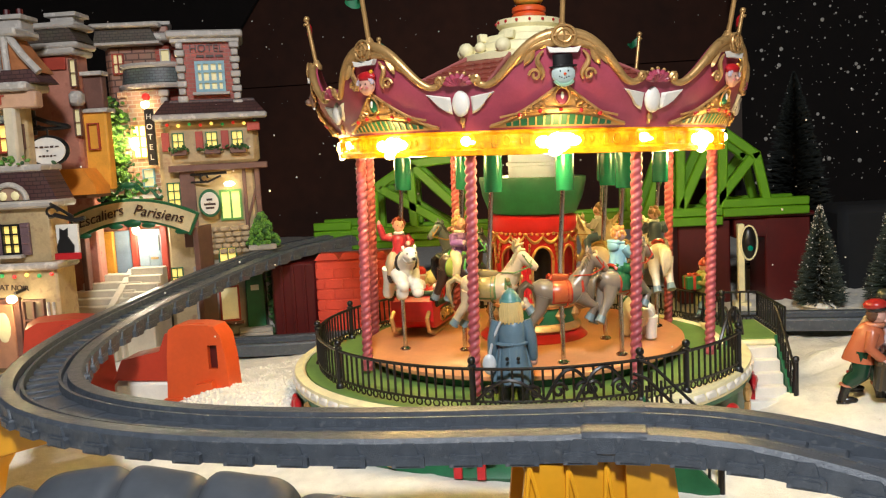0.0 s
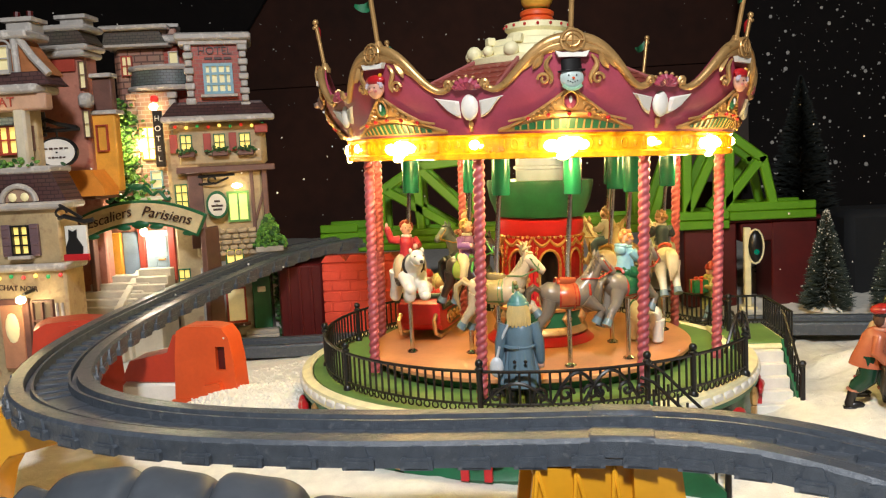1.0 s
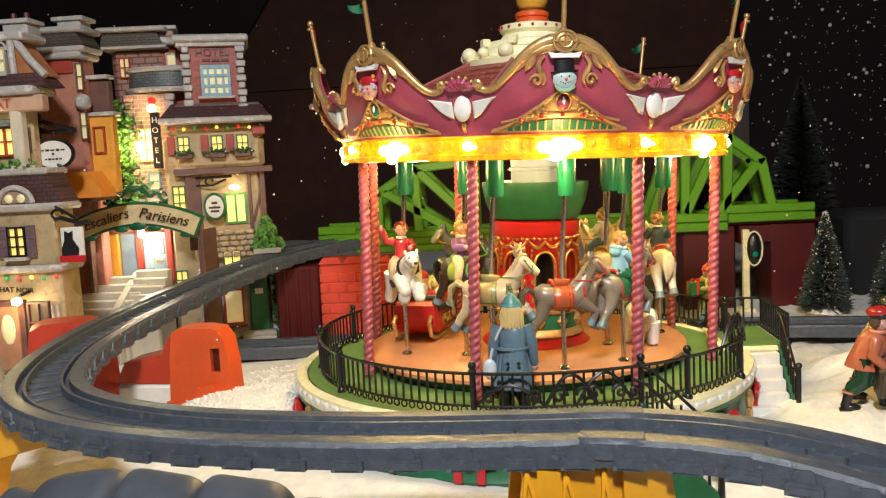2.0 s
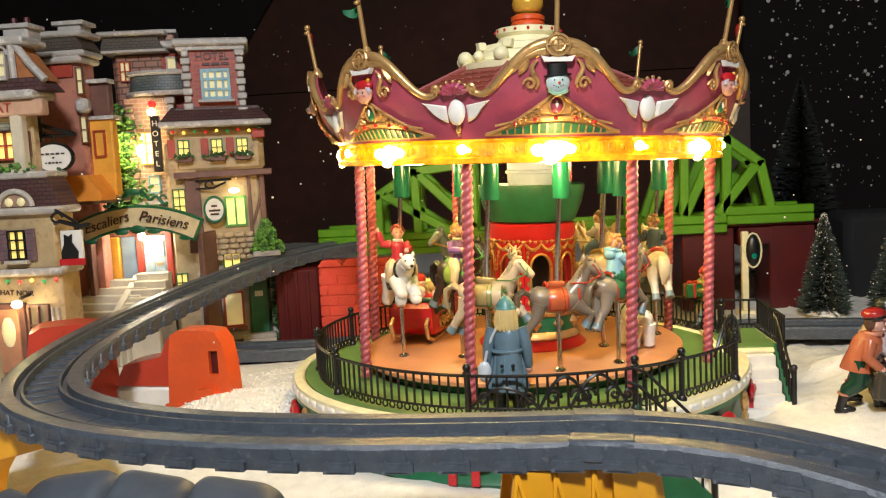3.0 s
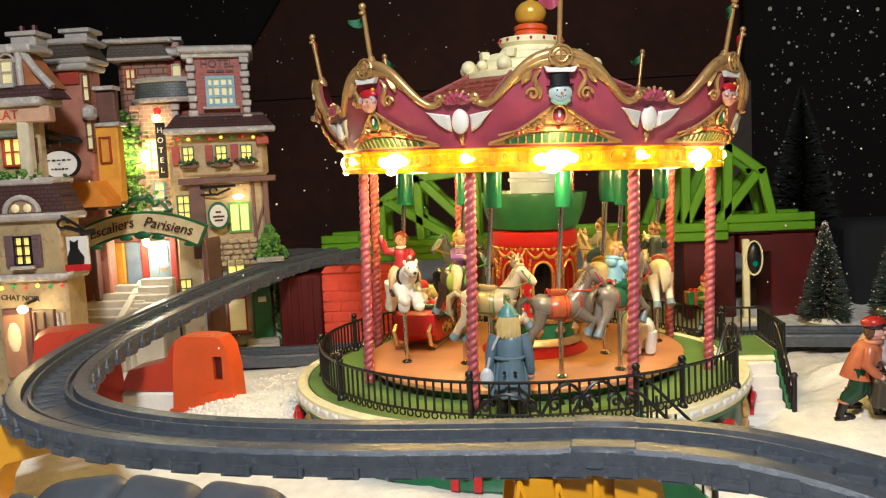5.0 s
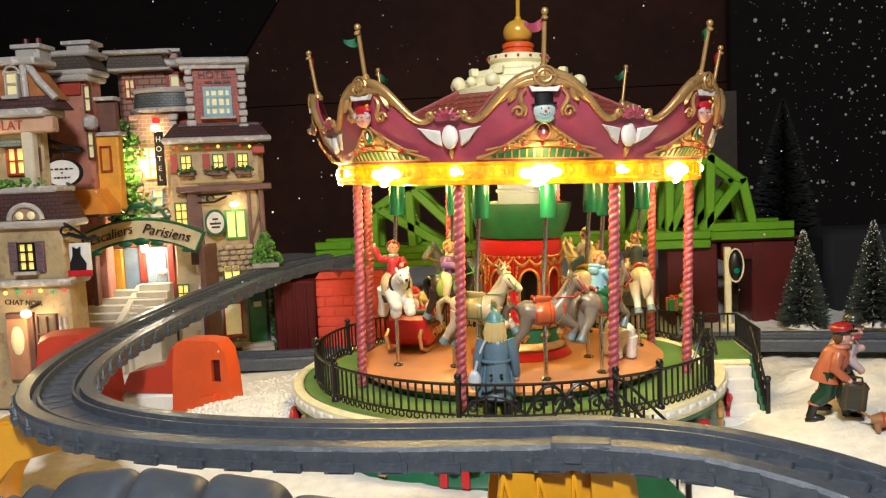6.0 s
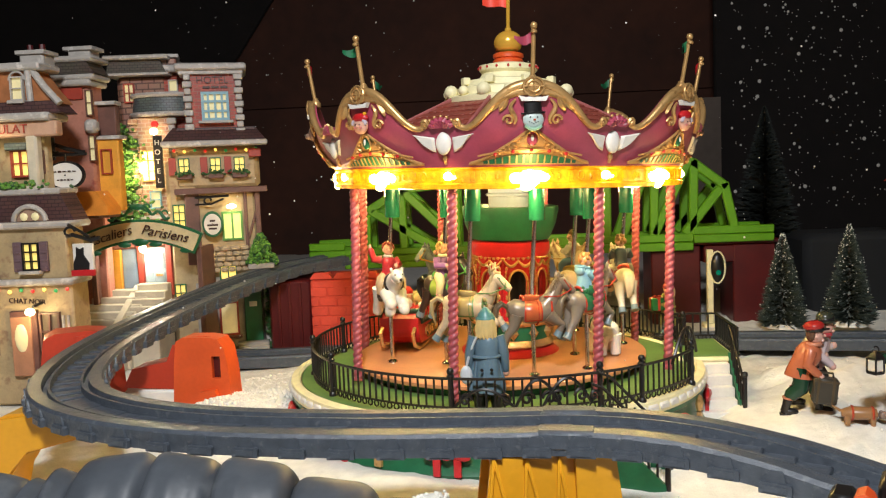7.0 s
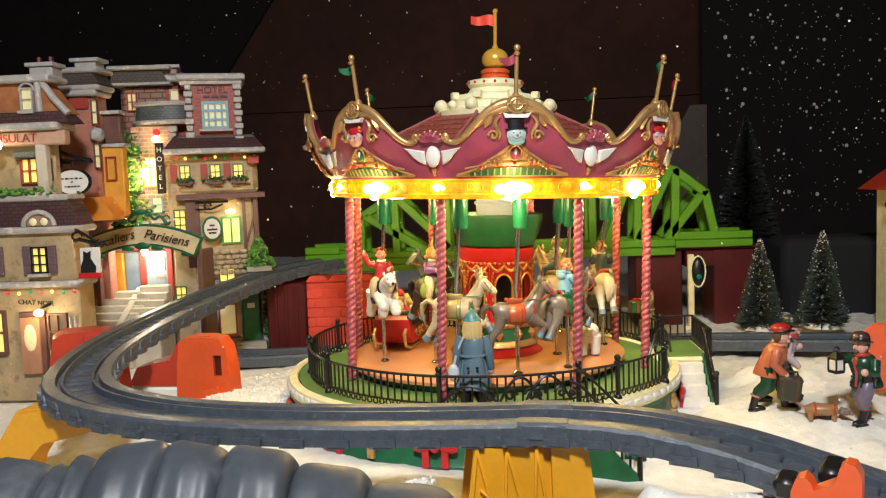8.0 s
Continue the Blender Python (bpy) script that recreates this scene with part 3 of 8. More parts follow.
            f.tube([c + Vector((0.0066 * math.sin(a), -0.0020, -0.0062 * math.cos(a))) for a in [-0.9 + 0.2 * k for k in range(10)]], 0.0011, 6, 3)
        elif kind == 2:
            for sx in (-1, 1):
                f.ball(c + Vector((sx * 0.0072, 0, 0.0042)), (0.0026, 0.0015, 0.0032), 0, 8)
                f.ball(c + Vector((sx * 0.0024, -0.0032, 0.0016)), 0.0006, 2, 6)
            f.ball(c + Vector((0, -0.0034, -0.0022)), (0.0036, 0.0030, 0.0026), 1, 10)
            f.ball(c + Vector((0, -0.0060, -0.0014)), (0.0010, 0.0008, 0.0008), 2, 6)
        else:
            f.ball(c + Vector((0, -0.0003, 0.0048)), (0.0076, 0.0036, 0.0036), 1, 12)
            f.ball(c + Vector((0.0052, -0.0012, 0.0076)), 0.0014, 5, 8)
            for k in range(9):
                a = math.pi * (k / 8)
                f.ball(c + Vector((0.0064 * math.cos(a), -0.0016, 0.0012 + 0.0026 * math.sin(a))), 0.0014, 2, 6)
            for sx in (-1, 1):
                f.ball(c + Vector((sx * 0.0021, -0.0033, 0.0004)), 0.0005, 4, 6)
                f.ball(c + Vector((sx * 0.0028, -0.0030, -0.0018)), (0.0013, 0.0008, 0.0010), 3, 6)
            f.ball(c + Vector((0, -0.0038, -0.0008)), 0.0010, 0, 6)
        mats = {0: [mat("snowman_white", (0.44, 0.52, 0.49)), BLACK, ORANGE, mat("pale_green_scarf", (0.25, 0.42, 0.30))], 2: [mat("brown_fur", (0.17, 0.085, 0.055)), mat("tan_muzzle", (0.26, 0.15, 0.10)), BLACK]}.get(kind, [SKIN, REDG, mat("lilac_grey_hair", (0.46, 0.40, 0.46)), mat("rosy_cheek", (0.60, 0.20, 0.18)), BLACK, YELLOW])
        f.done("face_ornament", mats, cr, {0: "snowman face with black top hat", 2: "brown reindeer face"}.get(kind, "rosy face with red cap"))
        # winged white heart between two bays
        h = Build()
        for sx in (-1, 1):
            vs = []
            for k in range(9):
                s = k / 8
                hi, lo = 0.2236 + 0.0022 * s, 0.2138 + 0.0030 * s + 0.0040 * s ** 3
                for j in range(11):
                    e = j / 10
                    rim = j in (0, 10) or k in (0, 8)
                    vs.append(shell(0.5 + sx * (0.054 + 0.128 * s - 0.050 * e * s), hi + (lo - hi) * e, 0.0004 if rim else 0.0020 + 0.0006 * ((j + k) % 2)))
            h.add(vs, [(k * 11 + j, k * 11 + j + 1, k * 11 + j + 12, k * 11 + j + 11) for k in range(8) for j in range(10)])
        h.ball(shell(0.5, 0.2198, 0.0016), (0.0055, 0.0030, 0.0078), 0, 16, None, Euler((0, 0, radians(22.5))).to_matrix())
        h.done("winged_heart", WHITEP, cr, "white winged heart ornament")
        h = Build()
        for k in range(7):
            a = math.pi * (0.08 + 0.14 * k)
            u0, z0 = 0.5 + 0.018 * math.cos(a), 0.2300
            h.tube([shell(u0, z0, 0.0022), shell(0.5 + 0.052 * math.cos(a), z0 + 0.0042 * math.sin(a), 0.0028), shell(0.5 + 0.074 * math.cos(a), z0 + 0.0064 * math.sin(a), 0.0016)], [0.0008, 0.0019, 0.0012], 8)
            h.ball(shell(0.5 + 0.082 * math.cos(a), z0 + 0.0071 * math.sin(a), 0.0014), 0.0012, 1, 6)
        h.ball(shell(0.5, 0.2100, 0.002), (0.0018, 0.0014, 0.0026), 1, 8)
        h.tube([shell(0.5, 0.2060, 0.0016), shell(0.5, 0.2100, 0.002)], 0.0010, 6, 1)
        h.done("palmette", [MAUVE, GOLD], cr, "mauve shell palmette with gilt tips")
        # flag pole on the peak
        o = Build()
        p0, p1 = Vector(at(0, 0.1555, 0.2580)), Vector(at(0, 0.1615, 0.2915))
        o.lathe([(0.0042, -0.003), (0.0042, 0.0), (0.0026, 0.0022), (0.0018, 0.004)], 14, 0, Matrix.Translation(p0))
        o.tube([p0, p1], 0.00150, 10)
        o.ball(p1, 0.0024, 0, 10)
        o.lathe([(0.0015, 0), (0.0022, 0.0006), (0.0022, 0.0016), (0.0015, 0.0022)], 10, 0, Matrix.Translation(p1 - Vector((0, 0.0004, 0.0050))))
        pole = o.done("flag_pole", GOLD, root, "gilt flag pole")
        pole.matrix_basis = M
        fl = Build()
        sg = (1, -1, 1, 1, 1, -1, -1, -1)[i] * (-1 if i == 0 else 1)
        e = []
        for k in range(9):
            t = k / 8
            for j in (0, 1):
                e.append((sg * t * 0.0125, -0.1610 + 0.0022 * math.sin(t * 5), 0.2895 - 0.0024 * math.sin(t * 3.0) - 0.0068 * j * (1 - 0.75 * t ** 2) - 0.0040 * t))
        for s2 in (0, 0.0006):
            fl.add([(x, y + s2, z) for x, y, z in e], [(2 * k, 2 * k + 2, 2 * k + 3, 2 * k + 1) for k in range(8)])
        fl.done("flag", [REDG, GREENP, MAUVE][(2 if i == 0 else i % 2)], pole).matrix_basis = Matrix()
    # tiled roof
    UPR = UP @ Matrix.Translation((0.002, 0, -0.0055))
    rf = Build().lathe([(0.138, 0.222), (0.050, 0.262), (0.001, 0.263)], 8, 0, UPR @ turn(PEAK0 + 22.5))
    roof = rf.done("roof", TILE, root, "red tiled cone roof", 20)
    tl = Build()
    for s in range(8):
        for r in range(9):
            z0, rad = 0.2235 + r * 0.0043, (0.1345 - r * 0.0095) * math.cos(radians(22.5))
            half = rad * math.tan(radians(22.5))
            cnt = max(3, int(half * 2 / 0.0072))
            for c in range(cnt):
                x = -half + (c + 0.5 * (r % 2)) * 2 * half / cnt + half / cnt * 0.5
                if x > half:
                    continue
                tl.box((x, -rad, z0), (2 * half / cnt * 0.93, 0.0125, 0.0016), 0, UPR @ turn(PEAK0 + s * 45) @ Matrix.Translation((0, -0.001, 0.0012)) @ Matrix.Translation((x, -rad, z0)) @ pose(0, 0, 0, 20, 0, 0) @ Matrix.Translation((-x, rad, -z0)), 0.0004)
        tl.tube([UPR @ Vector(at(PEAK0 + 22.5 + s * 45, 0.136, 0.2245)), UPR @ Vector(at(PEAK0 + 22.5 + s * 45, 0.050, 0.2645))], 0.0015, 6, 1)
    tl.done("roof_tiles", [TILE, mat("rib_mauve", (0.34, 0.10, 0.09), 0.45)], root)
    lan = Build()
    lan.lathe([(0.052, 0.2615), (0.0525, 0.2655), (0.047, 0.2675), (0.044, 0.268), (0.043, 0.2735), (0.036, 0.2755), (0.034, 0.280), (0.024, 0.282), (0.0215, 0.286), (0.0238, 0.2885), (0.0238, 0.2925), (0.014, 0.2945)], 40, 0, UPR)
    for i in range(16):
        M = UPR @ turn(i * 22.5)
        lan.ball((0, -0.0495, 0.2700), 0.0056 if i % 2 else 0.0040, 0, 14, M)
        if i % 2:
            lan.box((0, -0.037, 0.279), (0.007, 0.006, 0.006), 0, M)
        lan.ball((0, -0.0240, 0.2906), 0.0012, 1, 6, M)
    lan.done("lantern_top", [CREAM, REDG], root, "cream stepped top with snowballs")
    Build().lathe([(0.0125, 0.294), (0.0125, 0.2965), (0.011, 0.298), (0.0125, 0.299), (0.0125, 0.3015), (0.010, 0.303)], 24, 0, UPR).done("finial_ring", ORANGE, root)
    Build().ball(UPR @ Vector((0, 0, 0.311)), (0.0118, 0.0118, 0.0100), 0, 20).tube([UPR @ Vector((0, 0, 0.318)), UPR @ Vector((0, 0, 0.323))], [0.004, 0.0022], 10).tube([UPR @ Vector((0, 0, 0.32)), UPR @ Vector((0, 0, 0.352))], 0.0016, 8).ball(UPR @ Vector((0, 0, 0.352)), 0.0024, 0, 8).done("finial", BRASS, root, "gilt ball finial with pole")
    fl = Build()
    e = [(-k * 0.0030 + 0.0002, 0.0015 * math.sin(k), 0.3485 - 0.010 * j * (1 - k * 0.05) + 0.0012 * math.sin(k * 0.9)) for k in range(8) for j in (0, 1)]
    for s2 in (0, 0.0006):
        fl.add([UPR @ Vector((x, y + s2, z)) for x, y, z in e], [(2 * k, 2 * k + 2, 2 * k + 3, 2 * k + 1) for k in range(7)])
    fl.done("flag", mat("scarlet_flag", (0.75, 0.05, 0.02), 0.5), root, "scarlet pennant")

    # twisted posts
    tw = Build()
    n, m = 300, 14
    vs = []
    for i in range(n + 1):
        z = 0.0405 + (0.1955 - 0.0405) * i / n
        for j in range(m):
            a = 2 * math.pi * j / m
            r = 0.0027 + 0.0011 * abs(math.cos(a - z * math.pi / 0.0050))
            vs.append((r * math.cos(a), r * math.sin(a), z))
    tw.add(vs, [(i * m + j, i * m + (j + 1) % m, (i + 1) * m + (j + 1) % m, (i + 1) * m + j) for i in range(n) for j in range(m)])
    first = None
    for i in range(8):
        M = UP @ Matrix.Translation(at(POST0 + i * 45, 0.132))
        if first is None:
            first = tw.done("twisted_post", PINKPOST, root, "dusty pink twisted post", 60)
            first.matrix_basis = M
        else:
            share(first, "twisted_post", root, M, "dusty pink twisted post")

    # iron fence
    R, z0, z1 = 0.160, 0.0422, 0.0662

    bar = Build().tube([(0, -R, z0 + 0.0045), (0, -R, z1)], 0.0008, 6)
    bar.tube([(0.0021 * math.cos(q * 0.785), -R, z0 + 0.0022 + 0.0021 * math.sin(q * 0.785)) for q in range(9)], 0.0006, 5, cap=False)
    BAR = bar.done("fence_post", BLACK, root)
    BAR.matrix_basis = turn(-165)

    def fpanel(a0, a1, scroll=False):
        f = Build()
        k = max(3, int((a1 - a0) / 4))
        for z in (z0 + 0.0045, z1):
            f.tube([at(a0 + (a1 - a0) * i / k, R, z) for i in range(k + 1)], 0.0011 if z > z0 + 0.01 else 0.0008, 6)
        n = max(2, round((a1 - a0) * radians(1) * R / 0.0058))
        spots = []
        for i in range(1, n):
            ph = a0 + (a1 - a0) * i / n
            spots.append(ph)
        rail = f.done("fence_panel", BLACK, root, "black wrought iron fence panel")
        for ph in spots:
            share(BAR, "baluster", rail, turn(ph))
        if scroll:
            zc = (z0 + z1) / 2 + 0.002
            span = a1 - a0
            low, high = z0 + 0.0050, z1 - 0.0010

            def arc(c0, c1, lift, n=14):
                return [at(a0 + span * (c0 + (c1 - c0) * q / n), R + 0.0012, low + lift * math.sin(math.pi * q / n)) for q in range(n + 1)]

            def curl(c, zz, sgn, size=1.0):
                return [at(a0 + span * c + sgn * (1.55 - 0.085 * q) * size * math.cos(q * 0.5), R + 0.0012, zz + (0.0048 - 0.00027 * q) * size * math.sin(q * 0.5)) for q in range(17)]

            for path in (arc(0.02, 0.42, 0.0125), arc(0.42, 0.72, high - low), arc(0.60, 0.93, high - low), curl(0.10, low + 0.0050, 1), curl(0.36, low + 0.0050, -1), curl(0.50, low + 0.0056, 1, 1.1), curl(0.645, low + 0.0056, -1, 1.1), curl(0.70, low + 0.0056, 1, 1.1), curl(0.86, low + 0.0056, -1, 1.1), curl(0.95, low + 0.0042, 1, 0.8)):
                Build().tube(path, 0.0011, 6).done("scroll", BLACK, rail)

    fp = None
    stations = [-165, -138, -111, -80, -52.8, -12.7, 23.3, 35.6, 58, 104, 128, 152, 174]
    for i, a in enumerate(stations):
        M = Matrix.Translation(at(a, R))
        if fp is None:
            o = Build().tube([(0, 0, 0.040), (0, 0, 0.0692)], 0.0019, 10).ball((0, 0, 0.0712), 0.0026, 0, 10)
            o.lathe([(0.0026, 0.0668), (0.0028, 0.0680), (0.0019, 0.0690)], 10).lathe([(0.0030, 0.040), (0.0030, 0.0425), (0.0019, 0.044)], 10)
            fp = o.done("fence_post", BLACK, root)
            fp.matrix_basis = M
        else:
            share(fp, "fence_post", root, M)
        b2 = stations[(i + 1) % len(stations)] + (360 if i + 1 == len(stations) else 0)
        if (a, b2) not in ((58, 104),):
            fpanel(a, b2, a == -12.7)

    # gate arch, the two stairs and their rails
    g = Build()
    for s in (-1, 1):
        g.tube([at(58 + s * (9 - 0.8 * q), R - 0.003, 0.060 + 0.022 * math.sin(q * 0.157)) for q in range(11)], 0.0011, 6)
        g.tube([Vector(at(58 + s * 4, R - 0.003, 0.070)) + Vector(((0.006 - 0.0003 * q) * math.cos(q * 0.6) * 0.25, (0.006 - 0.0003 * q) * math.cos(q * 0.6), (0.006 - 0.0003 * q) * math.sin(q * 0.6))) for q in range(18)], 0.0009, 5)
    g.tube([Vector(at(58, R - 0.003, 0.078)) + Vector((0, 0.005 * math.cos(q * 0.524), 0.005 * math.sin(q * 0.524))) for q in range(13)], 0.0009, 5)
    g.done("gate_arch", BLACK, root, "black scrolled iron arch")
    land = Build().box((0.167, 0.030, 0.0195), (0.046, 0.074, 0.039), 0, None, 0.002).done("landing", GREENP, root, "green side landing")
    Build().box((0.167, 0.030, 0.0405), (0.050, 0.078, 0.004), 0, None, 0.0015).done("landing_edge", CREAM, land)
    Build().box((0.167, 0.030, 0.0428), (0.040, 0.068, 0.0016), 0, None, 0.0005).done("landing_floor", FLOORG, land)
    for M, w in ((pose(0.1655, -0.008, 0), 0.032), (pose(0.062, -0.168, 0, 0, 0, 76), 0.026)):
        for k in range(5):
            Build().box((0, -0.003 - 0.0072 * k, (0.039 - 0.0080 * k) / 2), (w, 0.0076, 0.039 - 0.0080 * k), 0, M, 0.0008).done("step", WHITEP, root, "white painted step")
        for s in (-1, 1):
            c = Build().prism([(0.002, 0), (-0.040, 0), (-0.040, 0.006), (0.002, 0.046)], s * (w / 2 + 0.0005), s * (w / 2 + 0.0040), 0, M @ Matrix(((0, 1, 0, 0), (1, 0, 0, 0), (0, 0, 1, 0), (0, 0, 0, 1))))
            c.done("stair_cheek", GREENP, root)
            T = M @ Matrix.Translation((s * (w / 2 + 0.0022), 0, 0))
            f = Build().tube([(0, 0.004, 0.0675), (0, -0.003, 0.065), (0, -0.040, 0.029)], 0.0011, 6, 0, T)
            rail = f.done("stair_rail", BLACK, root, "black iron stair rail")
            for k in range(7):
                y = -0.003 - k * 0.0053
                Build().tube([(0, y, 0.040 + y * 0.95), (0, y, 0.0640 + y)], 0.0008, 5, 0, T).done("baluster", BLACK, rail)
            Build().tube([(0, -0.041, 0.002), (0, -0.041, 0.036)], 0.0018, 8, 0, T).ball((0, -0.041, 0.038), 0.0025, 0, 8, T).done("newel", BLACK, rail)
    # rail round the landing
    for p, q in (((0.190, -0.006), (0.190, 0.066)), ((0.190, 0.066), (0.150, 0.070))):
        p, q = Vector((*p, 0)), Vector((*q, 0))
        f = Build()
        for z in (0.046, 0.0662):
            f.tube([p + Vector((0, 0, z)), q + Vector((0, 0, z))], 0.0010, 6)
        rail = f.done("fence_panel", BLACK, root, "black wrought iron fence panel")
        n = int((q - p).length / 0.0058)
        for i in range(n + 1):
            d = p.lerp(q, i / n)
            share(BAR, "baluster", rail, Matrix.Translation((d.x, d.y + R, 0)))
    return root


SKIN = mat("painted_skin", (0.62, 0.33, 0.24), 0.4, 0, 0.08, 120, 0.05)
CAROUSEL = carousel()
for i in range(8):
    p = UP @ Vector(at(PEAK0 + 45 * i, 0.118, 0.186))
    lamp("canopy_bulb", "POINT", p, 0.30, (1.0, 0.66, 0.24), None, 0.006)
for i in range(8):
    p = UP @ Vector(at(PEAK0 + 45 * i, 0.158, 0.196))
    lamp("band_bulb", "POINT", p, 0.060, (1.0, 0.66, 0.24), None, 0.005)



# ---- bridge, piers, rocks, trees, backdrop ----
def bridge():
    root = tagged(new("toy_drawbridge"), "lime green plastic toy drawbridge with trussed leaves", "toy bridge")
    y0, y1 = 0.365, 0.425

    def plank(x0, x1, z0, z1, rows):
        for y in (y0, y1):
            h = (z1 - z0) / rows
            for k in range(rows):
                Build().box(((x0 + x1) / 2, y, z0 + h * (k + 0.5)), (x1 - x0, 0.006 - 0.001 * (k % 2), h * 0.96), 0, None, 0.0012).done("side_plank", LIME, root)
        Build().box(((x0 + x1) / 2, (y0 + y1) / 2, z0 + 0.004), (x1 - x0, y1 - y0, 0.006), 0).done("deck", LIME, root)

    plank(-0.252, -0.205, 0.098, 0.119, 2)
    plank(-0.206, 0.02, 0.084, 0.110, 3)
    plank(0.02, 0.236, 0.094, 0.116, 2)
    plank(0.236, 0.334, 0.103, 0.124, 2)
    for y in (y0 + 0.002, y1 - 0.002):
        left = [((-0.176, 0.110), (-0.176, 0.156)), ((-0.176, 0.156), (-0.130, 0.184)), ((-0.166, 0.156), (-0.090, 0.110)), ((-0.130, 0.184), (-0.060, 0.190)), ((-0.130, 0.184), (-0.128, 0.112)), ((-0.06, 0.190), (-0.06, 0.112)), ((-0.125, 0.18), (-0.06, 0.115))]
        right = [((0.286, 0.124), (0.275, 0.174)), ((0.275, 0.174), (0.238, 0.203)), ((0.238, 0.203), (0.19, 0.222)), ((0.268, 0.168), (0.228, 0.118)), ((0.238, 0.203), (0.236, 0.118)), ((0.228, 0.200), (0.190, 0.118)), ((0.19, 0.222), (0.188, 0.118)), ((0.185, 0.215), (0.15, 0.116)), ((0.19, 0.222), (0.13, 0.232)), ((0.13, 0.232), (0.13, 0.116))]
        for (ax, az), (bx, bz) in left + right:
            d = Vector((bx - ax, 0, bz - az))
            M = Matrix.Translation(((ax + bx) / 2, y, (az + bz) / 2)) @ pose(0, 0, 0, 0, -math.degrees(math.atan2(d.z, d.x)), 0)
            Build().box((0, 0, 0), (d.length + 0.008, 0.008, 0.011), 0, M, 0.0015).done("truss_beam", LIME, root)
    return root


bridge()


def brick_tower(x0, x1, y0, y1, h, material, label, gate=False, brick=True):
    root = tagged(new("toy_bridge_tower"), label, "toy tower", "bridge towers")
    b = Build()
    cx, cy = (x0 + x1) / 2, (y0 + y1) / 2
    if gate:
        w = (x1 - x0)
        Build().box((x0 + w * 0.2, cy, h / 2), (w * 0.4, y1 - y0, h), 0, None, 0.002).done("pier", material, root)
        Build().box((x1 - w * 0.17, cy, h / 2), (w * 0.34, y1 - y0, h), 0, None, 0.002).done("pier", material, root)
        Build().box((cx + w * 0.08, cy, h * 0.88), (w * 0.3, y1 - y0 - 0.002, h * 0.24 - 0.001), 0, None, 0.002).done("lintel", material, root)
        Build().box((cx, cy, h + 0.003), (w + 0.008, y1 - y0 + 0.008, 0.006), 0, None, 0.002).done("cap", material, root)
    else:
        b.box((cx, cy, h / 2), (x1 - x0, y1 - y0, h), 0, None, 0.003)
        b.done("body", material, root)
        if not brick:
            for k in (0.25, 0.5, 0.75):
                Build().box((x0 + (x1 - x0) * k, y0 - 0.001, h / 2), (0.003, 0.003, h * 0.94), 0).done("rib", material, root)
    if brick:
        rows, first = 7, None
        for r in range(rows):
            hz = h * 0.9 / rows
            n = 4
            for c in range(n + (r % 2)):
                w = (x1 - x0) / n
                cxx = x0 + w * (c + 0.5 - 0.5 * (r % 2))
                a, e = max(cxx - w / 2, x0), min(cxx + w / 2, x1)
                Build().box(((a + e) / 2, y0 + 0.0006, hz * (r + 0.5)), (e - a - 0.0012, 0.003, hz - 0.0012), 0, None, 0.0006).done("brick", material, root)
        for c in range(3):
            w = (x1 - x0) / 3
            o = Build().prism([(x0 + w * c, h), (x0 + w * (c + 1), h), (x0 + w * (c + 0.8), h + 0.007), (x0 + w * (c + 0.2), h + 0.007)], y0, y0 + 0.012)
            o.done("battlement", material, root)
    return root


brick_tower(-0.222, -0.142, 0.235, 0.32, 0.088, REDBRICK, "red plastic brick-moulded bridge tower beside the carousel")
brick_tower(-0.274, -0.224, 0.245, 0.34, 0.086, DARKRED, "dark red plastic pier under the climbing track", brick=False)
brick_tower(0.185, 0.338, 0.372, 0.44, 0.100, DARKRED, "dark red plastic bridge tower with an open gateway", gate=True, brick=False)


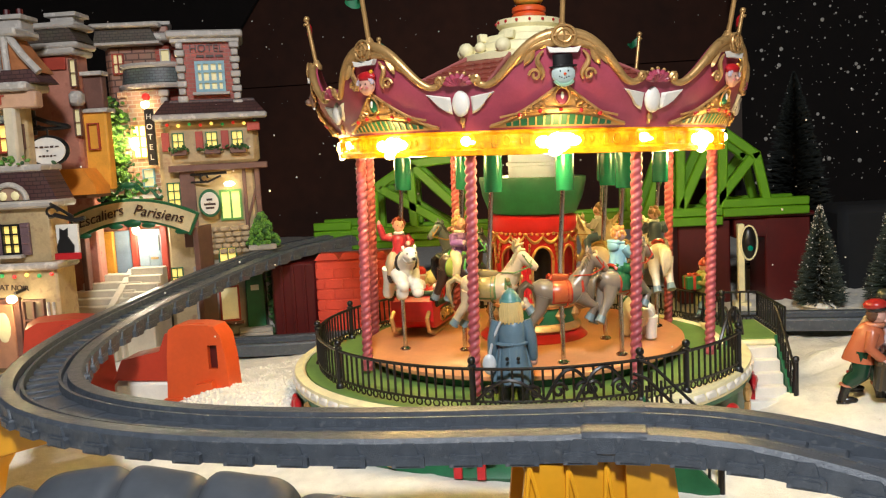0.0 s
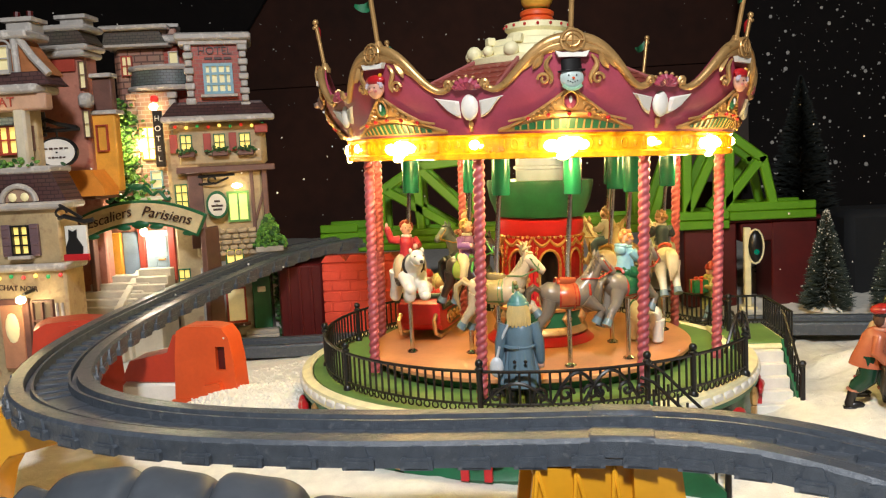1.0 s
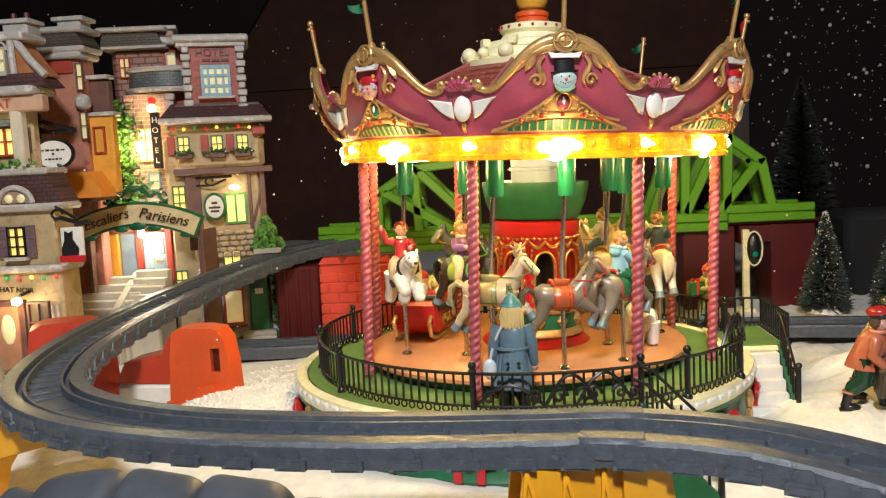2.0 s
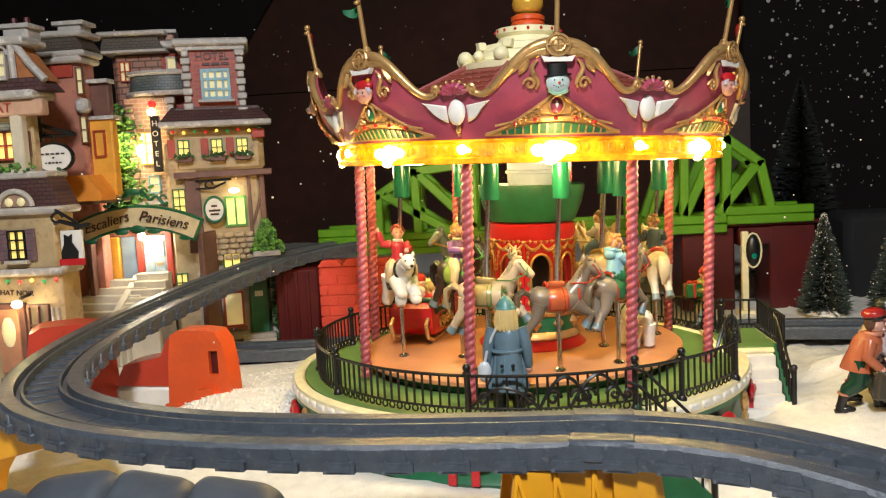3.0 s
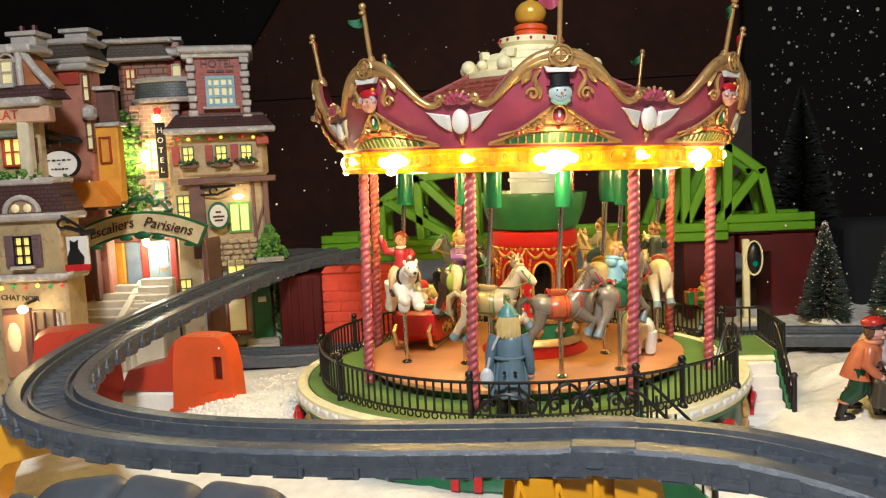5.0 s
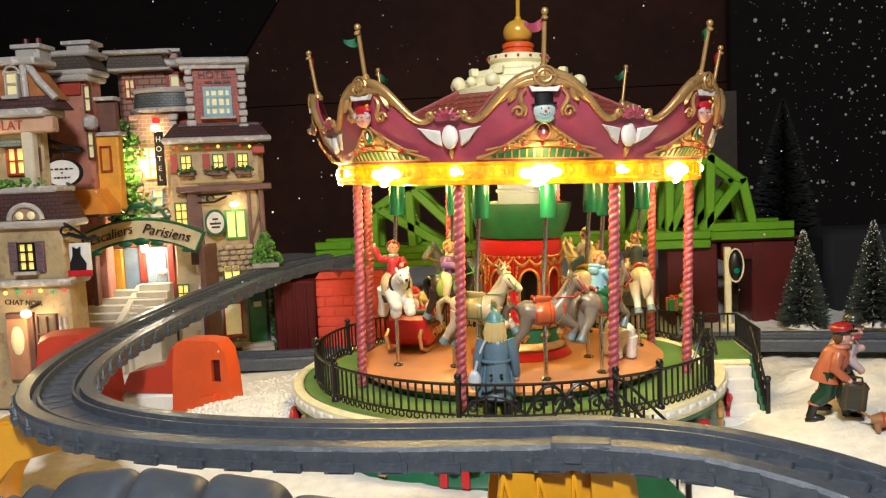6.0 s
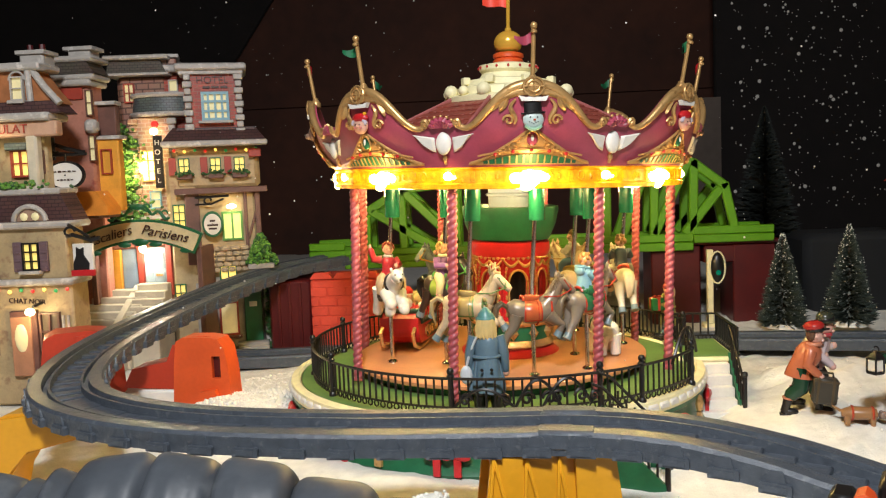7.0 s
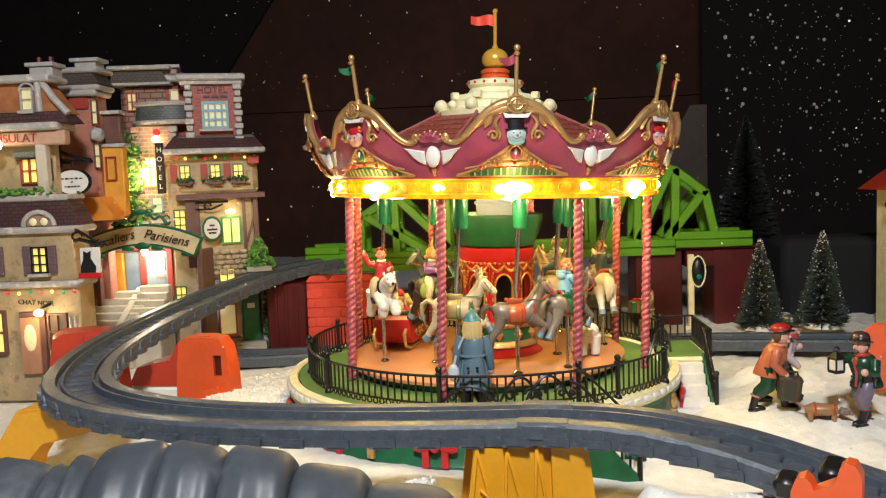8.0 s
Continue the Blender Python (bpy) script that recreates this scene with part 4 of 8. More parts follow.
def pier(name, material, label, size, M, hole=False):
    """A rounded, tapered plastic pier that stands beside the track."""
    root = tagged(new(name), label, "track support", "track supports")
    root.matrix_basis = M
    w, d, h = size
    prof = [(-w * 0.56, 0), (w * 0.56, 0), (w * 0.52, h * 0.55), (w * 0.46, h * 0.84), (w * 0.34, h * 0.97), (w * 0.1, h), (-w * 0.3, h), (-w * 0.44, h * 0.94), (-w * 0.50, h * 0.6)]
    b = Build()
    if hole:
        hx0, hx1, hz0, hz1 = w * 0.22, w * 0.38, h * 0.44, h * 0.74
        n = 13
        b.prism(prof, -d / 2 + 0.006, d / 2, 0)
        b.prism([(-w * 0.55, 0), (hx0, 0), (hx0, h * 0.99), (-w * 0.3, h), (-w * 0.44, h * 0.94), (-w * 0.50, h * 0.6)], -d / 2, -d / 2 + 0.007, 0)
        b.prism([(hx1, 0), (w * 0.56, 0), (w * 0.52, h * 0.55), (w * 0.46, h * 0.84), (hx1, h * 0.93)], -d / 2, -d / 2 + 0.007, 0)
        b.prism([(hx0, hz1), (hx1, hz1), (hx1, h * 0.93), (w * 0.34, h * 0.97), (hx0, h * 0.99)], -d / 2, -d / 2 + 0.007, 0)
        b.prism([(hx0, 0), (hx1, 0), (hx1, hz0), (hx0, hz0)], -d / 2, -d / 2 + 0.007, 0)
        b.done("body", material, root, angle=30)
        # dark red sheet puts the shade inside the hole into colour
        Build().box(((hx0 + hx1) / 2, -d / 2 + 0.005, (hz0 + hz1) / 2), (hx1 - hx0, 0.002, hz1 - hz0), 0).done("hole_shade", DARKRED, root)
        Build().prism([(-w * 0.2, 0.0), (w * 0.42, 0.0), (w * 0.3, h * 0.30), (w * 0.02, h * 0.26)], -d / 2 - 0.006, -d / 2 + 0.002).done("foot_rib", material, root)
    else:
        b.prism(prof, -d / 2, d / 2, 0)
        b.done("body", material, root, angle=30)
        Build().box((0, -d / 2 - 0.001, h * 0.5), (w * 0.10, 0.004, h * 0.9), 0).done("rib", material, root)
    Build().box((0, 0, 0.002), (w * 1.2, d * 1.15, 0.004), 0).done("base_plate", material, root)
    return root


pier("orange_track_pier", ORANGE, "orange plastic track pier half sunk in snow", (0.048, 0.022, 0.062), pose(-0.255, -0.012, 0.011, 0, 0, -6), True)
wedge = tagged(new("red_track_wedge"), "low red plastic wedge inside the track's curve", "track support", "track supports")
Build().prism([(-0.326, 0.030), (-0.272, 0.028), (-0.272, 0.066), (-0.281, 0.066), (-0.287, 0.052), (-0.318, 0.046)], -0.018, 0.012).done("body", REDP, wedge, angle=30)
Build().box((-0.299, -0.003, 0.014), (0.056, 0.032, 0.031), 0).done("white_foot", WHITEP, wedge)
pier("red_track_pier", REDP, "red plastic pier outside the track's curve", (0.066, 0.034, 0.077), pose(-0.378, 0.012, 0.0, 0, 0, 28))


def trestle(name, M, w, h, d, label):
    root = tagged(new(name), label, "track support", "track supports")
    root.matrix_basis = M
    side = Build().prism([(-w * 0.5, h), (w * 0.5, h), (w * 0.62, 0), (-w * 0.62, 0)], d / 2 - 0.004, d / 2)
    side.done("back_panel", YELLOW, root)
    for (a, b) in (((-0.56, 0), (-0.46, 1)), ((-0.46, 1), (-0.24, 0)), ((-0.24, 0), (-0.20, 1)), ((-0.20, 1), (0.02, 0)), ((0.02, 0), (0.06, 1)), ((0.06, 1), (0.20, 0)), ((-0.44, 0.62), (-0.02, 0.20))):
        p, q = Vector((a[0] * w, -d / 2 + 0.004, a[1] * h)), Vector((b[0] * w, -d / 2 + 0.004, b[1] * h))
        dd = q - p
        Build().box((0, 0, 0), (dd.length, 0.0040, 0.0016), 0, Matrix.Translation((p + q) / 2) @ pose(0, 0, 0, 0, -math.degrees(math.atan2(dd.z, dd.x)), 0), 0.0008).done("brace", YELLOW, root)
    Build().prism([(w * 0.18, h), (w * 0.5, h), (w * 0.62, 0), (w * 0.20, 0)], -d / 2, d / 2 - 0.004).done("end_wall", YELLOW, root)
    Build().box((0, 0.002, h - 0.002), (w * 0.98, d - 0.006, 0.004), 0).done("saddle", YELLOW, root)
    Build().prism([(-w * 0.48, h * 0.99), (w * 0.2, h * 0.99), (w * 0.2, 0.001), (-w * 0.6, 0.001)], -d / 2 + 0.0045, -d / 2 + 0.008).done("web", YELLOW, root)


trestle("yellow_track_trestle", pose(0.022, -0.277, 0.0, 0, 0, 6), 0.062, 0.0606, 0.040, "yellow plastic trestle with lattice braces under the track")


def yellow_ramp():
    root = tagged(new("yellow_track_support"), "yellow plastic arched support under the curve of track", "track support", "track supports")
    arch = [(-0.352, 0.0), (-0.341, 0.030), (-0.3225, 0.0570), (-0.318, 0.0590), (-0.292, 0.0605), (-0.258, 0.0605), (-0.258, 0.0455), (-0.270, 0.0425), (-0.304, 0.0340), (-0.309, 0.0310), (-0.3165, 0.0200), (-0.322, 0.0)]
    Build().prism(arch, -0.196, -0.172).done("body", YELLOW, root, angle=25)
    Build().prism([(-0.350, 0.001), (-0.339, 0.0300), (-0.3215, 0.0560), (-0.292, 0.0595), (-0.259, 0.0598), (-0.259, 0.0463), (-0.270, 0.0435), (-0.3045, 0.0350), (-0.318, 0.0205), (-0.324, 0.001)], -0.1985, -0.1962).done("face_plate", YELLOW, root, angle=25)


yellow_ramp()


def rock_ridge():
    """A moulded ridge of grey plastic rock in the foreground: rounded lobes side by side."""
    lobes = [(-0.262, -0.238, 0.052), (-0.238, -0.208, 0.076), (-0.208, -0.197, 0.073), (-0.197, -0.184, 0.077), (-0.184, -0.150, 0.0835), (-0.150, -0.121, 0.0835), (-0.121, -0.089, 0.0805), (-0.089, -0.054, 0.0715), (-0.054, -0.014, 0.0620), (-0.014, 0.026, 0.048), (0.026, 0.07, 0.036)]
    ny = 30
    vs, cols = [], 0
    for a, b, h in lobes:
        k = max(8, int((b - a) / 0.0014))
        slope = 0.003 if -0.19 < a < -0.16 else -0.004
        for i in range(k + 1):
            x, e = a + (b - a) * i / k, -1 + 2 * i / k
            body = (1 - abs(e) ** 9)
            crest = h - 0.0045 * abs(e) ** 7 + slope * e * 0.6 + 0.0008 * noise.noise((x * 70, 3, h * 90))
            for j in range(ny):
                t = j / (ny - 1)
                if t < 0.3:
                    q = t / 0.3
                    y, z = -0.322 - 0.030 * q, crest * math.sin(q * math.pi / 2) ** 0.7
                else:
                    q = (t - 0.3) / 0.7
                    y, z = -0.352 - 0.050 * q ** 1.3 - 0.005 * math.sin(q * 2.2), crest * (1 - q ** 2.1)
                    y -= 0.0045 * body * math.sin(min(1, q * 2.2) * math.pi / 2)
                    y -= 0.0034 * max(0, 1 - abs((e + 0.35 * math.sin(a * 500)) / 0.45 - 0.5 * q)) * min(1, q * 3)
                    y -= 0.0020 * noise.noise((x * 60, q * 3, h * 50))
                vs.append((x, y, max(z, -0.002)))
            cols += 1
    fs = [(i * ny + j, i * ny + j + 1, (i + 1) * ny + j + 1, (i + 1) * ny + j) for i in range(cols - 1) for j in range(ny - 1)]
    return tagged(Build().add(vs, fs).done("rock_ridge", ROCK, angle=60), "moulded grey plastic rock ridge lying in the snow", "toy rock")


rock_ridge()


def track_clip():
    root = tagged(new("orange_track_clip"), "orange plastic clip holding the descending track", "track support", "track supports")
    root.matrix_basis = pose(0.150, -0.372, 0.0, 0, 0, -28)
    body = [(-0.016, 0), (0.014, 0), (0.0135, 0.074), (0.011, 0.079), (0.0075, 0.0795), (0.005, 0.077), (0.003, 0.070), (-0.005, 0.0655), (-0.0065, 0.069), (-0.009, 0.0710), (-0.0125, 0.0695), (-0.0145, 0.064)]
    Build().prism(body, -0.005, 0.005).done("body", ORANGE, root, angle=50)
    Build().box((-0.0185, 0.010, 0.0610), (0.010, 0.016, 0.010), 0, None, 0.002).done("peg", BLACK, root)
    Build().box((-0.0010, 0.022, 0.0665), (0.010, 0.022, 0.008), 0, None, 0.002).done("peg", BLACK, root)


track_clip()


def fir(name, x, y, z, h, r, n, label, seed, dark):
    rg = random.Random(seed)
    root = tagged(new(name), label, "toy tree", "bottle-brush firs")
    root.location = (x, y, z)
    Build().tube([(0, 0, -0.004), (0, 0, h * 0.15), (0, 0, h * 0.97)], [0.004, 0.003, 0.0008], 8).done("trunk", mat("fir_trunk", (0.08, 0.05, 0.03), 0.8), root)
    b = Build()
    for _ in range(n):
        t = rg.random() ** 1.35
        zz = h * (0.03 + 0.95 * t)
        a = rg.uniform(0, 6.283)
        rr = r * (1 - t) ** 0.85 * rg.uniform(0.75, 1.08) + 0.0015
        e = Vector((rr * math.cos(a), rr * math.sin(a), zz + rr * rg.uniform(-0.1, 0.35)))
        s = Vector((-math.sin(a), math.cos(a), 0)) * rg.uniform(0.0005, 0.0011) * (h / 0.12) ** 0.6
        c = Vector((0, 0, zz))
        tip = 1 if rg.random() < (0.05 + 0.20 * t * t if not dark else 0.012) else 0
        b.add([c - s * 0.4, c + s * 0.4, c.lerp(e, 0.8) + s, e, c.lerp(e, 0.8) - s], [(0, 1, 2, 3, 4)], 2 if rg.random() < 0.55 else 0)
        u = Vector((0, 0, 0.0008 * (h / 0.12) ** 0.6))
        b.add([c - u * 0.4, c + u * 0.4, c.lerp(e, 0.8) + u, e, c.lerp(e, 0.8) - u], [(0, 1, 2, 3, 4)], 0)
        if tip:
            b.ball(c.lerp(e, 0.96), rg.uniform(0.0003, 0.0008), 1, 4)
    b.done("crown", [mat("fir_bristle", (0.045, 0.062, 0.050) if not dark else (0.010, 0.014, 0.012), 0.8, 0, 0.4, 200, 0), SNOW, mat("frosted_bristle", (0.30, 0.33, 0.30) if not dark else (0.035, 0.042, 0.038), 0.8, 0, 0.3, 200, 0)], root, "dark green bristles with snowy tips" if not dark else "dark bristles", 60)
    Build().lathe([(0.001, 0), (r * 0.7, -0.001), (r * 0.6, 0.004), (0.001, 0.006)], 16).done("foot", SNOW, root)


fir("fir_tree", 0.330, 0.320, 0.004, 0.114, 0.029, 2600, "small snow-dusted bottle-brush fir beside the bridge", 1, False)
fir("fir_tree", 0.383, 0.260, 0.016, 0.114, 0.029, 2600, "small snow-dusted bottle-brush fir behind the walkers", 2, False)
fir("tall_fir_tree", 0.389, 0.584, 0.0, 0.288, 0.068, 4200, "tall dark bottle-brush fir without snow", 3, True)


def signal():
    root = tagged(new("railway_signal"), "cream toy railway signal with a green lamp", "signal")
    root.location = (0.252, 0.350, 0.0)
    Build().box((0, 0, 0.047), (0.0075, 0.0075, 0.098), 0).box((0, 0, 0.002), (0.018, 0.018, 0.006), 0).done("post", CREAM, root)
    Build().ball((0.0085, -0.003, 0.074), (0.0085, 0.006, 0.019), 0, 16).done("head", BLACK, root)
    Build().tube([(0.0085 + 0.0092 * math.cos(k * 0.393), -0.004, 0.074 + 0.0198 * math.sin(k * 0.393)) for k in range(17)], 0.0011, 6).done("head_rim", CREAM, root)
    Build().ball((0.0085, -0.0085, 0.068), 0.0034, 0, 10).done("lamp_lens", mat("green_lens", (0.0, 0.12, 0.07), 0.1, emit=(0, 0.3, 0.18), power=0.25), root)


signal()


def backdrop():
    tagged(Build().prism([(0.47, -0.05), (2.9, -0.05), (2.9, 2.35), (0.47, 2.35)], 1.20, 1.22).done("backdrop", BLACKCLOTH), "black cloth backdrop with white specks", "backdrop", kind="structure")
    for k in range(3):
        tagged(Build().box((0, 1.565, 0.15 + k * 0.50), (5.9, 0.012, 0.497), 0, None, 0.0).done("wall_board", WOODWALL), "dark brown wooden wall board", "board", "boards of the back wall", kind="structure")
    tagged(Build().prism([(-2.9, -0.05), (-0.98, -0.05), (-0.735, 0.50), (-0.45, 0.90), (0.10, 1.60), (0.10, 2.35), (-2.9, 2.35)], 1.535, 1.550).done("cloth", BLACKCLOTH), "black cloth hanging over the wooden wall", "cloth", kind="structure")
    tagged(Build().prism([(0.30, 0.12), (0.455, 0.12), (0.455, 0.34), (0.42, 0.34)], 1.10, 1.12).done("wall_panel", mat("greyed_panel", (0.10, 0.075, 0.060), 0.8, 0, 0.2, 8)), "grey board leaning at the backdrop", "board", kind="structure")
    tagged(Build().box((0.960, 0.475, 0.045), (1.13, 0.08, 0.118), 0).done("low_wall", mat("slate_blue_board", (0.0042, 0.0052, 0.0070), 0.8, 0, 0.25, 10)), "dark slate board behind the firs", "board", kind="structure")
    rg, b = random.Random(9), Build()
    for _ in range(1500):
        x, z = rg.uniform(0.50, 1.35), 0.10 + 1.0 * rg.random() ** 1.1
        r = 0.0009 + 0.0042 * rg.random() ** 5
        b.ball((x, 1.197, z), (r, r * 0.5, r), 0, 6)
    tagged(b.done("specks", WHITEP), "white specks on the black backdrop", "speck", kind="stuff")
    # still white specks, added through the air for a snowfall look
    b = Build()
    for _ in range(760):
        p = (rg.uniform(-0.75, 0.75), rg.uniform(-0.34, 1.0), rg.uniform(0.02, 0.62))
        if math.hypot(p[0], p[1]) < 0.18 and p[2] < 0.36:
            continue
        r = 0.0004 + (0.0009 if p[1] > 0.1 else 0.0005) * rg.random() ** 2
        b.ball(p, r, 0, 5)
    tagged(b.done("air_specks", WHITEP), "fine white specks scattered through the air", "snow", kind="stuff")


backdrop()


def toy_fir_house():
    """The lit toy at the far edge: a small house with a red roof."""
    root = tagged(new("toy_house"), "pale lit toy house with a red roof", "toy house")
    root.location = (0.52, 0.30, 0.0)
    Build().box((0, 0, 0.09), (0.09, 0.07, 0.18), 0, None, 0.002).done("wall", CREAM, root)
    Build().prism([(-0.062, 0.172), (0.062, 0.172), (0.0, 0.215)], -0.05, 0.05).done("roof", REDP, root)
    for z in (0.03, 0.065, 0.10, 0.135):
        Build().box((-0.022, -0.036, z), (0.022, 0.003, 0.018), 0).done("window", mat("lit_pane", (0.8, 0.6, 0.2), 0.4, emit=(1, 0.75, 0.25), power=0.8), root)
    Build().ball((-0.052, -0.03, 0.155), (0.012, 0.012, 0.010), 0, 8).done("window_box", GREENP, root)


toy_fir_house()



# ---- the porcelain village ----
def brick_mat(name, c1, c2, mortar, size=0.008, rough=0.5):
    m = mat(name, c1, rough, 0, 0.15, 90, 0.2)
    n, l = m.node_tree.nodes, m.node_tree.links
    p = n["Principled BSDF"]
    co, mp, br = n.new("ShaderNodeTexCoord"), n.new("ShaderNodeMapping"), n.new("ShaderNodeTexBrick")
    mp.inputs["Rotation"].default_value = (radians(90), 0, 0)
    l.new(co.outputs["Object"], mp.inputs[0])
    l.new(mp.outputs[0], br.inputs["Vector"])
    br.inputs["Color1"].default_value, br.inputs["Color2"].default_value, br.inputs["Mortar"].default_value = (*c1, 1), (*c2, 1), (*mortar, 1)
    br.inputs["Scale"].default_value = 1.0
    br.inputs["Brick Width"].default_value, br.inputs["Row Height"].default_value, br.inputs["Mortar Size"].default_value = size, size * 0.5, size * 0.06
    mx = n.new("ShaderNodeMix")
    mx.data_type, mx.blend_type = "RGBA", "MULTIPLY"
    mx.inputs[0].default_value = 0.35
    nz = n.new("ShaderNodeTexNoise")
    nz.inputs["Scale"].default_value = 70
    l.new(co.outputs["Object"], nz.inputs["Vector"])
    l.new(br.outputs["Color"], mx.inputs[6])
    l.new(nz.outputs["Color"], mx.inputs[7])
    l.new(mx.outputs[2], p.inputs["Base Color"])
    bp = n.new("ShaderNodeBump")
    bp.invert = True
    bp.inputs["Strength"].default_value, bp.inputs["Distance"].default_value = 0.6, 0.0008
    l.new(br.outputs["Fac"], bp.inputs["Height"])
    l.new(bp.outputs[0], p.inputs["Normal"])
    return m


BRICKR = brick_mat("red_house_brick", (0.50, 0.075, 0.040), (0.38, 0.050, 0.030), (0.36, 0.13, 0.09))
BRICKT = brick_mat("tan_house_brick", (0.40, 0.21, 0.14), (0.33, 0.16, 0.11), (0.14, 0.065, 0.045), 0.014)
SHINGLE = brick_mat("brown_shingle", (0.12, 0.055, 0.05), (0.09, 0.042, 0.04), (0.045, 0.02, 0.02), 0.007)
STONE = brick_mat("fieldstone", (0.40, 0.30, 0.20), (0.30, 0.21, 0.14), (0.14, 0.08, 0.05), 0.011)
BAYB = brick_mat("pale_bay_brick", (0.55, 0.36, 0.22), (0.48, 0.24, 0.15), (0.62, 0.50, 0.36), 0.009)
MANSARD = brick_mat("brown_grey_slate", (0.105, 0.085, 0.062), (0.085, 0.066, 0.050), (0.04, 0.03, 0.025), 0.006)
SLATE = brick_mat("grey_green_slate", (0.13, 0.16, 0.15), (0.10, 0.12, 0.12), (0.06, 0.07, 0.07), 0.006)
PLASTER = mat("cream_plaster", (0.42, 0.31, 0.165), 0.5, 0, 0.2, 60, 0.4, wear=(0.30, 0.19, 0.105), worn=0.15)
TRIM = mat("snowy_white_trim", (0.40, 0.365, 0.33), 0.5, 0, 0.15, 80, 0.4, wear=(0.60, 0.56, 0.51), worn=0.25)
PINKW = mat("old_pink_plaster", (0.42, 0.17, 0.115), 0.55, 0, 0.2, 50, 0.35, wear=(0.28, 0.07, 0.05), worn=0.2)
OCHRE = mat("ochre_plaster", (0.72, 0.33, 0.04), 0.5, 0, 0.15, 60, 0.25)
AWNING = mat("orange_awning", (0.68, 0.24, 0.03), 0.5, 0, 0.15, 80, 0.2)
TIMBER = mat("brown_timber_paint", (0.14, 0.065, 0.05), 0.5, 0, 0.2, 90, 0.3)
SHUTTER = mat("mauve_brown_shutter", (0.15, 0.09, 0.10), 0.5, 0, 0.15, 120, 0.3)
BLUEF = mat("pale_blue_paint", (0.20, 0.38, 0.46), 0.45, 0, 0.12, 90, 0.2)
LEAF = mat("bright_leaf", (0.10, 0.24, 0.035), 0.55, 0, 0.4, 160, 0.3)
LEAFD = mat("dark_leaf", (0.035, 0.10, 0.025), 0.55, 0, 0.4, 160, 0.3)
LIT = mat("lit_window_pane", (0.85, 0.66, 0.22), 0.35, 0, 0.1, 90, 0.1, emit=(1.0, 0.72, 0.16), power=0.75)
DIM = mat("pale_window_pane", (0.70, 0.62, 0.36), 0.35, 0, 0.1, 90, 0.1, emit=(1.0, 0.8, 0.35), power=0.22)
DOORB = mat("grey_blue_door", (0.30, 0.37, 0.40), 0.45, 0, 0.1, 90, 0.2)
GLOW = mat("lamp_glow", (1, 0.95, 0.8), 0.3, 0, 0, 60, 0, emit=(1.0, 0.80, 0.42), power=16.0)
REDF = mat("red_frame_paint", (0.36, 0.05, 0.03), 0.45, 0, 0.12, 90, 0.2)
GREYST = mat("grey_stone", (0.30, 0.28, 0.25), 0.6, 0, 0.2, 60, 0.4)
STEP = mat("pale_stone_step", (0.54, 0.48, 0.37), 0.6, 0, 0.12, 70, 0.3)
INK = mat("sign_ink", (0.05, 0.02, 0.012), 0.5, 0, 0.1, 90, 0)


def window(house, x, z, w, h, frame, pane=None, nx=2, nz=3, y=0.0, shutter=None, sill=None, arch=False):
    pane = pane or LIT
    t = min(w, h) * 0.10
    o = Build()

    def edges(mid, size, n):
        """Edges of the bars along one side: frame, glazing bars, frame."""
        e = [mid - size / 2, mid - size / 2 + t]
        for k in range(1, n):
            e += [mid - size / 2 + size * k / n - t * 0.4, mid - size / 2 + size * k / n + t * 0.4]
        return e + [mid + size / 2 - t, mid + size / 2]

    xs, zs = edges(x, w, nx), edges(z, h, nz)
    solid = {(i, k) for i in range(len(xs) - 1) for k in range(len(zs) - 1) if i % 2 == 0 or k % 2 == 0}
    C = len(zs)
    vs = [(a, y + d, c) for d in (-0.003, 0.001) for a in xs for c in zs]
    B = len(xs) * C
    fs = []
    for i, k in sorted(solid):
        q = (i * C + k, (i + 1) * C + k, (i + 1) * C + k + 1, i * C + k + 1)
        fs += [q, tuple(v + B for v in reversed(q))]
        for (a, c), (u, v) in zip(((i, k - 1), (i + 1, k), (i, k + 1), (i - 1, k)), ((q[0], q[1]), (q[1], q[2]), (q[2], q[3]), (q[3], q[0]))):
            if (a, c) not in solid:
                fs.append((v, u, u + B, v + B))
    o.add(vs, fs)
    if arch:
        o.tube([(x + (w / 2 + t) * math.cos(math.pi * k / 10), y - 0.001, z + h / 2 - w * 0.25 + (w / 2 + t) * math.sin(math.pi * k / 10)) for k in range(11)], t * 0.9, 6)
    win = o.done("window", frame, house)
    for i in range(nx):
        for j in range(nz):
            Build().box((x - w / 2 + w * (i + 0.5) / nx, y + 0.0008, z - h / 2 + h * (j + 0.5) / nz), (w / nx - t * 0.7, 0.002, h / nz - t * 0.7), 0, None, 0.0002).done("pane", pane, win)
    if shutter:
        for s in (-1, 1):
            sh = Build().box((x + s * (w / 2 + w * 0.27), y - 0.0012, z), (w * 0.48, 0.003, h * 1.06), 0)
            for k in range(4):
                sh.box((x + s * (w / 2 + w * 0.27), y - 0.0030, z - h * 0.42 + h * 0.28 * k), (w * 0.40, 0.0014, h * 0.07), 0)
            sh.done("shutter", shutter, win)
    if sill:
        Build().box((x, y - 0.003, z - h / 2 - 0.0015), (w * 1.25, 0.008, 0.003), 0).done("sill", sill, win)
    return win


